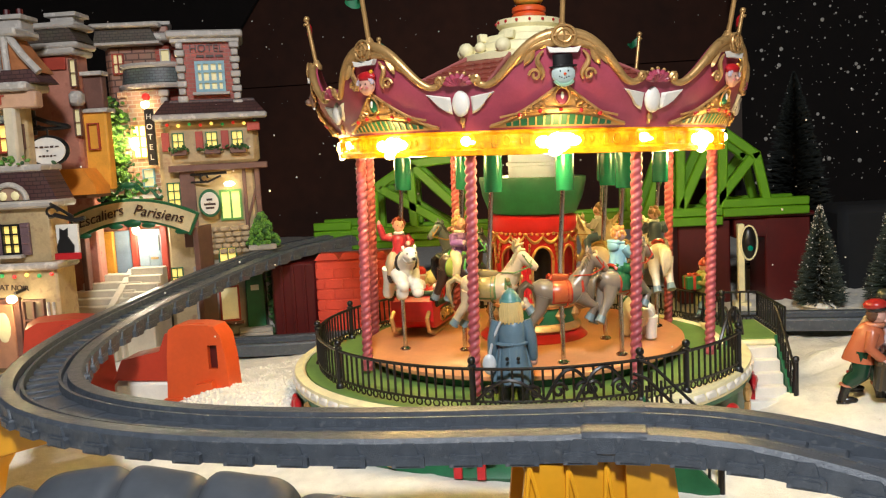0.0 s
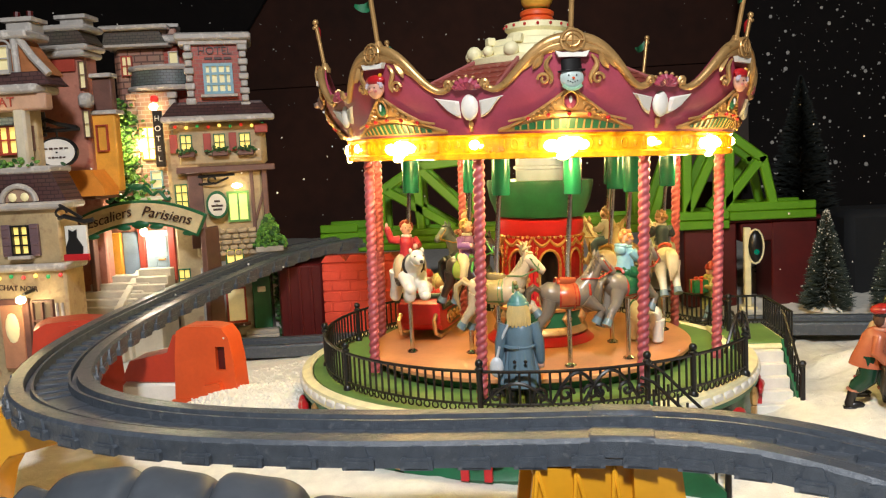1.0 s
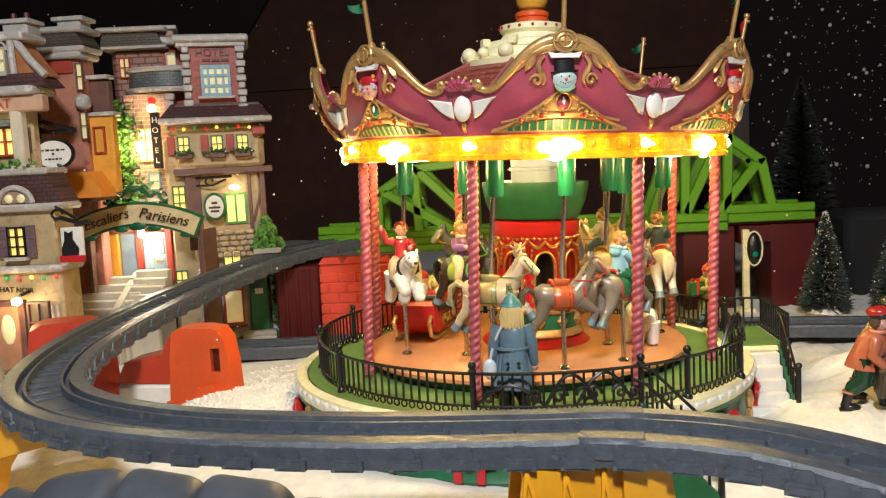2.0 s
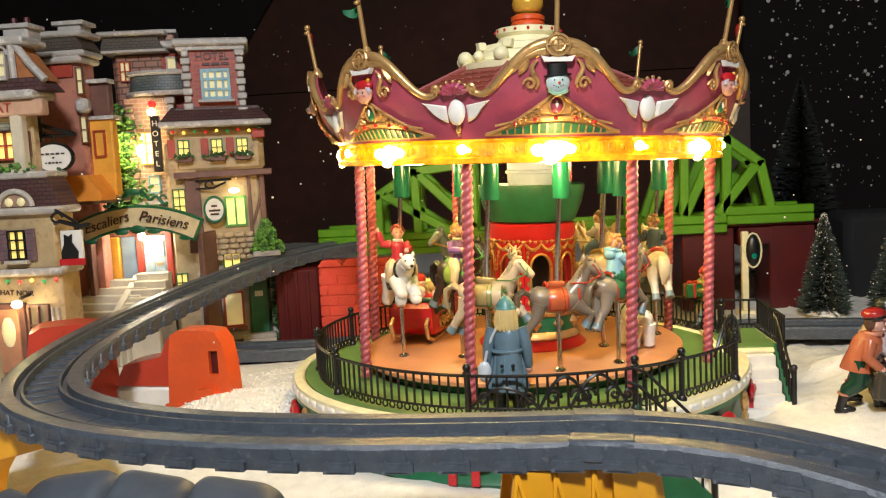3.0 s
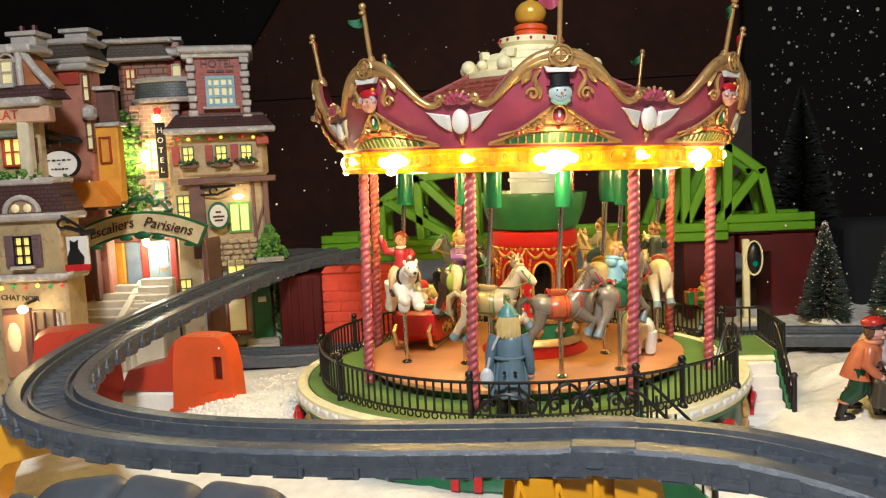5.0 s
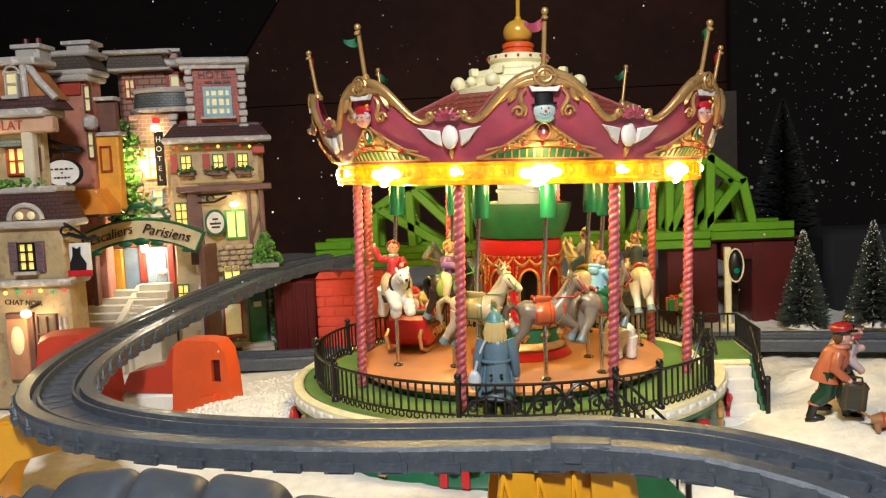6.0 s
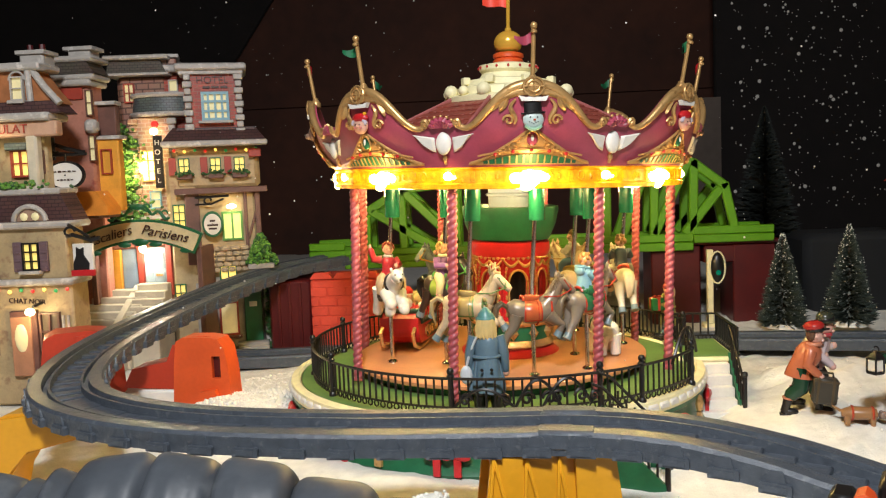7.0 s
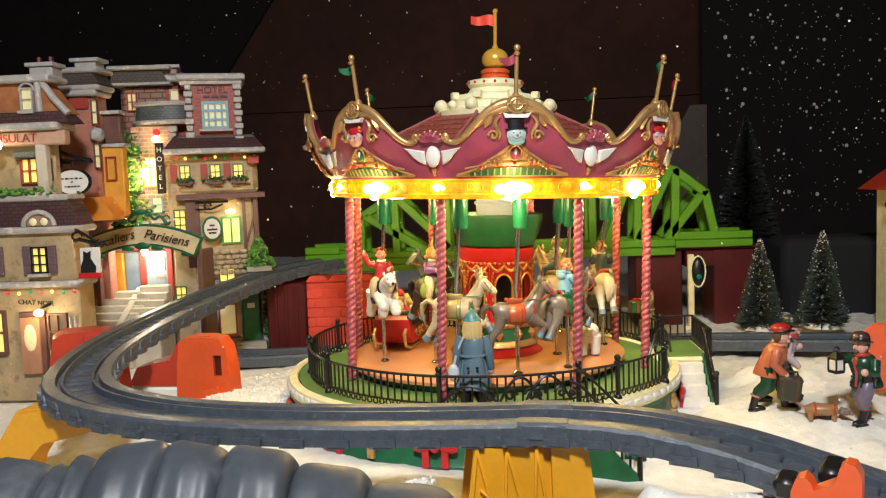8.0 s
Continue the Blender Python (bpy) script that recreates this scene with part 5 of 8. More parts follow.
def leaves(house, c, r, n, seed, m=None, size=0.0028, name="foliage", label="green moulded foliage"):
    rg, b = random.Random(seed), Build()
    for _ in range(n):
        d = Vector((rg.gauss(0, 0.5), rg.gauss(0, 0.5), rg.gauss(0, 0.5)))
        p = (c[0] + d.x * r[0], c[1] + d.y * r[1], c[2] + d.z * r[2])
        s = size * rg.uniform(0.6, 1.3)
        b.ball(p, (s, s * 0.75, s * 0.55), 0 if rg.random() < 0.65 else 1, 6, None, Euler((rg.uniform(-0.8, 0.8), rg.uniform(-0.8, 0.8), rg.random() * 3)).to_matrix())
    return b.done(name, [m or LEAF, LEAFD], house, label)


def words(house, body, M, size, material, name="lettering", shear=0.0, depth=0.0004, align="CENTER"):
    cu = bpy.data.curves.new(name, "FONT")
    cu.body, cu.size, cu.extrude, cu.shear, cu.align_x, cu.align_y = body, size, depth, shear, align, "CENTER"
    cu.materials.append(material)
    ob = new(name, cu)
    ob.parent = house
    ob.matrix_basis = M @ pose(0, 0, 0, 90, 0, 0)
    ob["label"] = "painted words " + body.lower()
    return ob


def quoins(house, x, z0, z1, y, material=None):
    k = int((z1 - z0) / 0.0075)
    for i in range(k):
        w = 0.0105 if i % 2 else 0.0075
        Build().box((x, y - 0.001, z0 + (i + 0.5) * (z1 - z0) / k), (w, 0.006, (z1 - z0) / k * 0.86), 0, None, 0.001).done("quoin", material or TRIM, house)


def fairy_lights(house, pts, seed):
    rg = random.Random(seed)
    cols = [REDLAMP, YELLOWLAMP, GREENLAMP]
    for i, p in enumerate(pts):
        Build().ball(p, 0.0019, 0, 8).done("fairy_light", cols[i % 3], house)


REDLAMP = mat("red_fairy_lamp", (0.5, 0.02, 0.02), 0.3, emit=(1, 0.05, 0.03), power=0.5)
YELLOWLAMP = mat("yellow_fairy_lamp", (0.8, 0.5, 0.1), 0.3, emit=(1, 0.65, 0.12), power=1.6)
GREENLAMP = mat("green_fairy_lamp", (0.02, 0.3, 0.08), 0.3, emit=(0.03, 0.5, 0.12), power=0.35)


def hotel():
    h = tagged(new("hotel_house"), "porcelain hotel house of red brick, cream plaster and timber, windows lit", "toy house", "village houses")
    h.matrix_basis = pose(-0.330, 0.257, 0, 0, 0, 18)
    Build().box((0.001, 0.032, 0.292), (0.064, 0.06, 0.086), 0, None, 0.001).done("upper_wall", BRICKR, h, "red brick upper storey")
    c = Build().box((0.000, 0.030, 0.3355), (0.080, 0.074, 0.008), 0, None, 0.002).box((0.000, 0.030, 0.3295), (0.072, 0.066, 0.005), 0)
    c.done("cornice", TRIM, h, "snowy white cornice")
    ch = Build().box((-0.050, 0.040, 0.343), (0.022, 0.022, 0.016), 0).done("chimney", BRICKT, h)
    Build().box((-0.050, 0.040, 0.3525), (0.028, 0.028, 0.004), 0).done("chimney_cap", TRIM, ch)
    quoins(h, -0.027, 0.255, 0.328, 0.001)
    quoins(h, 0.030, 0.250, 0.328, 0.001)
    window(h, 0.003, 0.2905, 0.031, 0.033, BLUEF, DIM, 4, 3, 0.0, None, TRIM)
    words(h, "HOTEL", pose(0.001, 0.0005, 0.3205), 0.0115, INK)
    for k in range(3):
        Build().box((-0.006 + 0.010 * k, 0.0015, 0.3125), (0.008, 0.002, 0.0026), 0).done("sign_bar", INK, h)
    r = Build()
    r.prism([(-0.058, 0.2465), (0.058, 0.2465), (0.046, 0.2665), (-0.040, 0.2665)], -0.001, 0.004)
    r.add([(-0.058, -0.018, 0.250), (0.058, -0.018, 0.250), (0.046, 0.003, 0.267), (-0.046, 0.003, 0.267)], [(0, 1, 2, 3)])
    r.done("pent_roof", SHINGLE, h, "brown shingle pent roof")
    Build().box((0.0, -0.012, 0.2475), (0.118, 0.018, 0.0065), 0, None, 0.0015).done("eave", TRIM, h)
    Build().box((0.000, 0.030, 0.220), (0.098, 0.058, 0.052), 0).done("middle_wall", PLASTER, h, "cream plaster middle storey")
    for i, x in enumerate((-0.036, -0.001, 0.026)):
        w = window(h, x, 0.2225, 0.0125, 0.0185, GREENP, LIT, 2, 2, 0.0)
        bx = Build().box((x, -0.004, 0.2105), (0.017, 0.009, 0.006), 0).done("flower_box", TIMBER, h)
        leaves(bx, (x, -0.006, 0.2135), (0.010, 0.005, 0.003), 40, 30 + i, LEAFD, 0.0022)
        Build().box((x - 0.013, -0.0005, 0.2225), (0.008, 0.003, 0.020), 0).done("shutter", REDF, w)
    fairy_lights(h, [(-0.046 + 0.0115 * k, -0.003, 0.2405 - 0.0012 * (k % 2)) for k in range(9)], 1)
    Build().box((0.044, -0.004, 0.236), (0.014, 0.006, 0.010), 0).done("awning", REDF, h)
    # timbered shop storey
    Build().box((0.004, 0.030, 0.1435), (0.084, 0.060, 0.104), 0).done("lower_wall", PLASTER, h)
    Build().box((0.004, -0.003, 0.1935), (0.104, 0.016, 0.007), 0).done("bressummer", TIMBER, h, "dark timber beam")
    for x, w in ((-0.030, 0.016), (0.044, 0.006), (0.030, 0.004)):
        Build().box((x, -0.001, 0.150), (w, 0.006, 0.084), 0).done("timber_post", TIMBER, h)
    Build().box((0.038, -0.001, 0.155), (0.003, 0.004, 0.042), 0, Matrix.Translation((0.038, 0, 0.155)) @ pose(0, 0, 0, 0, 18, 0) @ Matrix.Translation((-0.038, 0, -0.155))).done("brace", TIMBER, h)
    window(h, 0.014, 0.1515, 0.024, 0.034, mat("leaf_green_frame", (0.10, 0.26, 0.06)), mat("green_lit_pane", (0.5, 0.6, 0.2), 0.4, emit=(0.75, 0.85, 0.22), power=0.8), 2, 1, 0.0)
    rg = random.Random(4)
    for r in range(5):
        x = -0.018
        while x < 0.044:
            w = rg.uniform(0.007, 0.012)
            Build().box((x + w / 2, -0.002, 0.1005 + r * 0.0062), (w - 0.001, 0.007, 0.0054), 0, None, 0.0012).done("stone", STONE2, h)
            x += w
    lamp_h = Build().tube([(-0.026, -0.004, 0.186), (0.012, -0.016, 0.187)], 0.0015, 6).tube([(-0.012 + 0.004 * math.cos(k * 0.6), -0.010, 0.182 + 0.004 * math.sin(k * 0.6)) for k in range(10)], 0.0012, 6).tube([(-0.026, -0.004, 0.178), (-0.008, -0.010, 0.178), (0.006, -0.014, 0.184)], 0.0012, 6)
    lamp_h.done("bracket", BLACK, h)
    sg = Build().lathe([(0.001, -0.0015), (0.0125, -0.0015), (0.0132, 0), (0.0125, 0.0015), (0.001, 0.0015)], 24, 0, pose(-0.008, -0.014, 0.155, 90, 0, 0) @ Matrix.Diagonal((0.9, 1.15, 1, 1)))
    sign = sg.done("hanging_sign", GREENP, h, "round white shop sign with dark green rim")
    Build().lathe([(0.001, 0.0), (0.0105, 0.0), (0.0105, 0.0008), (0.001, 0.0008)], 24, 0, pose(-0.008, -0.0158, 0.155, 90, 0, 0) @ Matrix.Diagonal((0.9, 1.15, 1, 1))).done("sign_face", WHITEP, sign)
    for k, w in ((0.004, 0.006), (-0.001, 0.012), (-0.005, 0.009)):
        Build().box((-0.008, -0.0170, 0.155 + k), (w, 0.0006, 0.0022), 0).done("sign_bar", INK, sign)
    Build().ball((0.014, -0.009, 0.1745), (0.006, 0.004, 0.003), 0, 8).done("shop_lamp", GLOW, h, "small glowing shop lamp")
    # ground floor
    Build().box((0.004, 0.030, 0.046), (0.084, 0.056, 0.092), 0).done("ground_wall", GREYST, h)
    Build().box((-0.040, 0.028, 0.115), (0.036, 0.050, 0.230), 0).done("side_wall", PLASTER, h)
    window(h, -0.045, 0.165, 0.014, 0.028, GREENP, LIT, 2, 3, 0.002)
    window(h, -0.049, 0.076, 0.013, 0.021, GREENP, LIT, 2, 2, 0.002)
    window(h, 0.006, 0.097, 0.020, 0.018, GREENP, LIT, 2, 1, -0.001)
    window(h, 0.004, 0.042, 0.022, 0.040, REDF, DIM, 1, 1, 0.001, None, TIMBER)
    Build().box((0.032, -0.001, 0.040), (0.020, 0.006, 0.072), 0).done("shop_door", GREENP, h, "dark green shop door")
    Build().box((0.032, -0.0045, 0.058), (0.009, 0.001, 0.006), 0).done("door_plate", WHITEP, h)
    for k in range(3):
        Build().box((0.030, -0.014 - 0.006 * k, 0.010 - 0.004 * k), (0.036, 0.012, 0.010), 0).done("step", GREYST, h)
    Build().box((0.048, 0.010, 0.048), (0.006, 0.03, 0.096), 0).done("corner_post", TRIM, h)
    leaves(h, (0.050, -0.006, 0.050), (0.005, 0.006, 0.055), 160, 41, LEAFD, 0.0030, "ivy")
    bush = Build()
    rg = random.Random(8)
    for _ in range(420):
        t = rg.random() ** 1.3
        a, k = rg.uniform(0, 6.28), (1 - t) ** 0.8 * 0.018 * math.sqrt(rg.random()) + 0.001
        bush.ball((0.045 + k * math.cos(a), -0.010 + 0.6 * k * math.sin(a), 0.1065 + t * 0.034), rg.uniform(0.0016, 0.003), 0 if rg.random() < 0.7 else 1, 6)
    bush.done("cone_bush", [LEAF, LEAFD], h, "pale green clipped cone bush")
    Build().box((0.044, -0.010, 0.1035), (0.030, 0.022, 0.006), 0).done("bush_tray", GREYST, h)
    return h


STONE2 = mat("tan_field_stone", (0.42, 0.32, 0.20), 0.6, 0, 0.3, 200, 0.4)


def tower():
    h = tagged(new("stair_tower_house"), "tall porcelain house with lit bay, slate balcony and hanging ivy", "toy house", "village houses")
    h.matrix_basis = pose(-0.4025, 0.266, 0, 0, 0, 8)
    Build().box((-0.014, 0.034, 0.230), (0.062, 0.06, 0.208), 0).done("wall", BRICKT, h, "tan brick wall")
    Build().box((0.030, 0.030, 0.290), (0.050, 0.050, 0.084), 0).done("side_wall", BRICKR, h)
    Build().prism([(-0.052, 0.331), (0.018, 0.331), (0.010, 0.3475), (-0.048, 0.3475)], -0.006, 0.060).done("mansard", MANSARD, h)
    c = Build().box((-0.016, 0.026, 0.3505), (0.074, 0.078, 0.005), 0, None, 0.0015).box((-0.016, 0.026, 0.3315), (0.072, 0.070, 0.003), 0)
    c.done("cornice", TRIM, h)
    Build().box((0.028, 0.026, 0.3375), (0.064, 0.062, 0.008), 0, None, 0.002).done("cornice", TRIM, h)
    window(h, -0.029, 0.311, 0.012, 0.022, REDF, DIM, 2, 2, 0.003)
    window(h, 0.022, 0.318, 0.011, 0.014, TRIM, DIM, 1, 1, 0.004)
    bal = Build().lathe([(0.034, 0.2865), (0.036, 0.288), (0.034, 0.304), (0.001, 0.304)], 20, 0, pose(0.010, 0.008, 0) @ Matrix.Diagonal((1.05, 0.75, 1, 1)), -95, 95)
    b = bal.done("balcony", SLATE, h, "grey-green slate balcony")
    for z, r in ((0.2845, 0.0385), (0.3065, 0.0365)):
        Build().lathe([(0.001, z - 0.0026), (r, z - 0.0026), (r + 0.0015, z), (r, z + 0.0026), (0.001, z + 0.0026)], 20, 0, pose(0.010, 0.008, 0) @ Matrix.Diagonal((1.05, 0.75, 1, 1)), -95, 95).done("balcony_ledge", TRIM, b)
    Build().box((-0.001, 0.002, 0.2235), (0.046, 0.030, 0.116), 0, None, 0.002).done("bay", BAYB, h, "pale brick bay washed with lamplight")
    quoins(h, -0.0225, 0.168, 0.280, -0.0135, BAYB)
    quoins(h, 0.0215, 0.168, 0.280, -0.0135, TRIM)
    Build().box((-0.001, -0.003, 0.1655), (0.060, 0.030, 0.004), 0).done("bay_sill", TRIM, h)
    window(h, -0.008, 0.225, 0.016, 0.036, mat("gold_frame", (0.6, 0.35, 0.08)), mat("bright_lit_pane", (0.9, 0.75, 0.4), 0.3, emit=(1, 0.78, 0.28), power=4.0), 2, 3, -0.0145)
    window(h, -0.002, 0.1855, 0.013, 0.020, BLUEF, DIM, 1, 2, -0.0145)
    sg = Build().box((0.007, -0.026, 0.2290), (0.0095, 0.005, 0.060), 0).done("vertical_sign", BLACK, h, "black vertical hotel sign")
    for k, ch in enumerate("HOTEL"):
        words(sg, ch, pose(0.007, -0.0288, 0.2505 - k * 0.0108), 0.0082, WHITEP)
    Build().ball((-0.012, -0.024, 0.2225), (0.0042, 0.0042, 0.0068), 0, 10).done("wall_lamp", GLOW, h, "glowing wall lamp")
    Build().ball((0.004, -0.022, 0.272), (0.0048, 0.004, 0.0045), 0, 8).done("red_lantern", REDLAMP, h)
    Build().ball((0.002, -0.020, 0.264), (0.005, 0.004, 0.004), 0, 8).done("small_lamp", GLOW, h)
    for k in range(5):
        leaves(h, (-0.036 + 0.003 * math.sin(k * 2), -0.016, 0.252 - k * 0.020), (0.023 if k > 2 else 0.016, 0.011, 0.015), 190, 60 + k, LEAF, 0.0038, "ivy", "bright lit ivy")
    Build().box((0, 0.036, 0.075), (0.12, 0.05, 0.150), 0).done("lower_wall", GREYST, h)
    return h


def stairs():
    h = tagged(new("porcelain_stairway"), "pale stone stairway rising to blue and yellow doors", "stairway")
    for k in range(9):
        Build().box((-0.462 + 0.0035 * k, 0.150 + 0.010 * k, 0.014 + 0.0035 * k), (0.066, 0.014, 0.028 + 0.007 * k), 0, None, 0.001).done("step", STEP, h)
    for k in range(5):
        Build().box((-0.402, 0.196 + 0.008 * k, 0.030 + 0.0038 * k), (0.036, 0.012, 0.06 + 0.0076 * k), 0, None, 0.001).done("step", STEP, h)
    Build().prism([(0.145, 0), (0.235, 0), (0.235, 0.088), (0.145, 0.036)], -0.428, -0.421, 0, Matrix(((0, 1, 0, 0), (1, 0, 0, 0), (0, 0, 1, 0), (0, 0, 0, 1)))).done("stair_wall", STEP, h)
    Build().prism([(0.10, 0), (0.235, 0), (0.235, 0.100), (0.10, 0.050)], -0.505, -0.492, 0, Matrix(((0, 1, 0, 0), (1, 0, 0, 0), (0, 0, 1, 0), (0, 0, 0, 1)))).done("stair_wall", PINKW, h)
    Build().box((-0.425, 0.262, 0.10), (0.13, 0.02, 0.10), 0).done("back_wall", PINKW, h)
    d = Build().box((-0.406, 0.248, 0.103), (0.027, 0.006, 0.054), 0).done("door", DOORB, h, "grey-blue front door")
    for s in (-1, 1):
        Build().box((-0.406 + s * 0.017, 0.247, 0.104), (0.008, 0.009, 0.060), 0).done("door_jamb", REDF, h)
        for z in (0.092, 0.115):
            Build().box((-0.406 + s * 0.006, 0.2445, z), (0.009, 0.0015, 0.018), 0).done("panel", DOORB, d)
    Build().box((-0.401, 0.243, 0.098), (0.008, 0.002, 0.0025), 0).done("letter_plate", GOLD, d)
    Build().box((-0.456, 0.246, 0.103), (0.017, 0.006, 0.052), 0).done("door", OCHRE, h, "ochre yellow side door")
    Build().box((-0.467, 0.244, 0.104), (0.007, 0.010, 0.056), 0).done("door_jamb", PINKW, h)
    Build().box((-0.437, 0.250, 0.103), (0.020, 0.004, 0.052), 0).done("passage_wall", mat("blue_grey_passage", (0.20, 0.26, 0.32), 0.6, 0, 0.2, 60), h)
    Build().ball((-0.416, 0.236, 0.130), (0.0042, 0.0042, 0.0052), 0, 10).done("door_lamp", GLOW, h, "bright door lamp")
    return h


def arch_sign():
    h = tagged(new("arched_sign"), "arched cream shop sign with green border and brown script", "sign")
    y = 0.200

    def mid(t):
        """Middle of the banner; t from 0 to 1 along it."""
        return Vector((-0.466 + 0.130 * t, y, 0.138 + 0.0605 * t - 0.0625 * t * t))

    b = Build()
    n = 24
    for off, hw, m in ((0.0, 0.0125, 0), (-0.0016, 0.0098, 1)):
        vs = []
        for k in range(n + 1):
            p = mid(k / n) if m == 0 else mid(0.015 + 0.97 * k / n)
            d = (mid(min(k / n + 0.02, 1)) - mid(max(k / n - 0.02, 0))).normalized()
            up = Vector((-d.z, 0, d.x))
            for q, s in ((off, 1), (off, -1), (off + 0.004, -1), (off + 0.004, 1)):
                vs.append(p + up * hw * s + Vector((0, q, 0)))
        fs = [(k * 4 + j, k * 4 + (j + 1) % 4, k * 4 + 4 + (j + 1) % 4, k * 4 + 4 + j) for k in range(n) for j in range(4)] + [(0, 1, 2, 3), (n * 4, n * 4 + 1, n * 4 + 2, n * 4 + 3)]
        b.add(vs, fs, m)
    b.done("banner", [GREENP, mat("sign_cream", (0.62, 0.52, 0.30), 0.5)], h)
    words(h, "Escaliers", pose(-0.4345, y - 0.0042, 0.1480, 0, -14, 0), 0.0148, INK, shear=0.28)
    words(h, "Parisiens", pose(-0.3720, y - 0.0042, 0.1485, 0, 12.5, 0), 0.0152, INK, shear=0.28)
    s = Build()
    for sg in (-1, 1):
        s.tube([(-0.402 + sg * (0.004 + 0.0022 * k), y, 0.1775 - 0.0008 * k + 0.003 * math.sin(k * 0.9)) for k in range(15)], 0.0018, 6)
        s.tube([(-0.402 + sg * (0.010 + 0.004 * math.cos(k * 0.6)), y, 0.178 + 0.004 * math.sin(k * 0.6)) for k in range(9)], 0.0013, 6)
        s.tube([(-0.402 + sg * (0.030 + 0.004 * math.cos(k * 0.6)), y, 0.170 + 0.004 * math.sin(k * 0.6)) for k in range(9)], 0.0012, 6)
    s.ball((-0.402, y, 0.179), (0.008, 0.003, 0.004), 0, 10)
    s.ball((-0.402, y, 0.140), (0.010, 0.003, 0.005), 0, 10)
    for k in range(4):
        s.ball((-0.455 + 0.035 * k, y, 0.133 + (0.004 if k in (1, 2) else -0.004)), (0.008, 0.002, 0.003), 0, 8)
    s.done("scrollwork", GREENP, h, "dark green leafy scrollwork")
    Build().box((-0.462, y + 0.012, 0.069), (0.006, 0.010, 0.138), 0).done("sign_post", TIMBER, h)
    Build().box((-0.340, y + 0.030, 0.066), (0.006, 0.040, 0.132), 0).done("sign_post", TIMBER, h)
    return h


def cafe_house():
    h = tagged(new("cafe_house"), "cream porcelain cafe house with mauve shutters and balcony, windows lit", "toy house", "village houses")
    F = 0.045
    Build().box((-0.478, F + 0.016, 0.058), (0.156, 0.032, 0.116), 0, None, 0.002).done("ground_wall", PLASTER, h)
    Build().box((-0.478, F + 0.016, 0.1435), (0.154, 0.032, 0.050), 0, None, 0.002).done("upper_wall", PLASTER, h)
    Build().box((-0.478, F + 0.014, 0.1165), (0.164, 0.040, 0.0065), 0, None, 0.002).done("string_course", TRIM, h)
    Build().box((-0.478, F + 0.014, 0.1695), (0.168, 0.042, 0.0065), 0, None, 0.002).done("ledge", TRIM, h)
    Build().prism([(-0.560, 0.1725), (-0.396, 0.1725), (-0.408, 0.199), (-0.552, 0.199)], F + 0.006, F + 0.034).done("mansard", SHINGLE, h, "brown shingle mansard")
    window(h, -0.4355, 0.1405, 0.0165, 0.026, BLACK, LIT, 2, 3, F - 0.001, SHUTTER, TRIM)
    window(h, -0.489, 0.1405, 0.0165, 0.026, BLACK, LIT, 2, 3, F - 0.001, SHUTTER, TRIM)
    o = Build().tube([(-0.434 + 0.0155 * math.cos(math.pi * k / 12), F - 0.002, 0.1735 + 0.0135 * math.sin(math.pi * k / 12)) for k in range(13)], 0.0024, 8)
    dm = o.done("dormer_arch", TRIM, h)
    Build().prism([(-0.434 + 0.013 * math.cos(math.pi * k / 12), 0.1735 + 0.011 * math.sin(math.pi * k / 12)) for k in range(13)], F - 0.001, F + 0.02).done("dormer_pane", mat("dim_dormer", (0.35, 0.22, 0.15)), dm)
    for k in (-1, 1):
        Build().ball((-0.434 + 0.0055 * k, F - 0.002, 0.1775), (0.004, 0.0015, 0.004), 0, 8).done("dormer_light", DIM, dm)
    # shop front
    Build().box((-0.447, F - 0.002, 0.060), (0.026, 0.006, 0.060), 0).done("door_frame", TIMBER, h)
    dr = Build().box((-0.449, F - 0.004, 0.057), (0.020, 0.005, 0.056), 0).done("shop_door", mat("warm_wood_door", (0.42, 0.20, 0.11), 0.4), h, "warm lit wooden shop door")
    Build().ball((-0.449, F - 0.006, 0.065), (0.007, 0.002, 0.014), 0, 12).done("door_pane", DIM, dr)
    window(h, -0.4225, 0.070, 0.020, 0.036, TIMBER, mat("shop_pane", (0.14, 0.11, 0.08), 0.15, emit=(0.6, 0.35, 0.1), power=0.08), 2, 2, F - 0.001)
    window(h, -0.490, 0.070, 0.030, 0.044, TIMBER, LIT, 2, 2, F - 0.001)
    for x in (-0.404, -0.409):
        Build().tube([(x, F - 0.003, 0.050), (x, F - 0.003, 0.085)], 0.0014, 6).done("pilaster", TRIM, h)
    words(h, "CHAT NOIR", pose(-0.444, F - 0.0005, 0.0985, 0, 4, 0), 0.0066, INK)
    Build().ball((-0.434, F - 0.014, 0.0905), (0.0045, 0.0045, 0.0035), 0, 10).done("shop_lamp", GLOW, h, "glowing shop lamp")
    Build().tube([(-0.430, F, 0.097), (-0.432, F - 0.012, 0.095)], 0.0015, 6).done("lamp_arm", BLACK, h)
    fairy_lights(h, [(-0.470 + 0.0112 * k, F - 0.003, 0.1095 - 0.0012 * (k % 2)) for k in range(7)], 3)
    # hanging cat sign, a plain dark shape
    Build().tube([(-0.398, F - 0.004, 0.158), (-0.388, F - 0.014, 0.160), (-0.370, F - 0.015, 0.155), (-0.362, F - 0.015, 0.1565)], 0.0020, 6).tube([(-0.390 + 0.005 * math.cos(k * 0.6), F - 0.014, 0.163 + 0.004 * math.sin(k * 0.6)) for k in range(10)], 0.0012, 6).tube([(-0.398, F - 0.004, 0.170), (-0.385, F - 0.014, 0.166), (-0.372, F - 0.015, 0.158)], 0.0014, 6).done("bracket", BLACK, h)
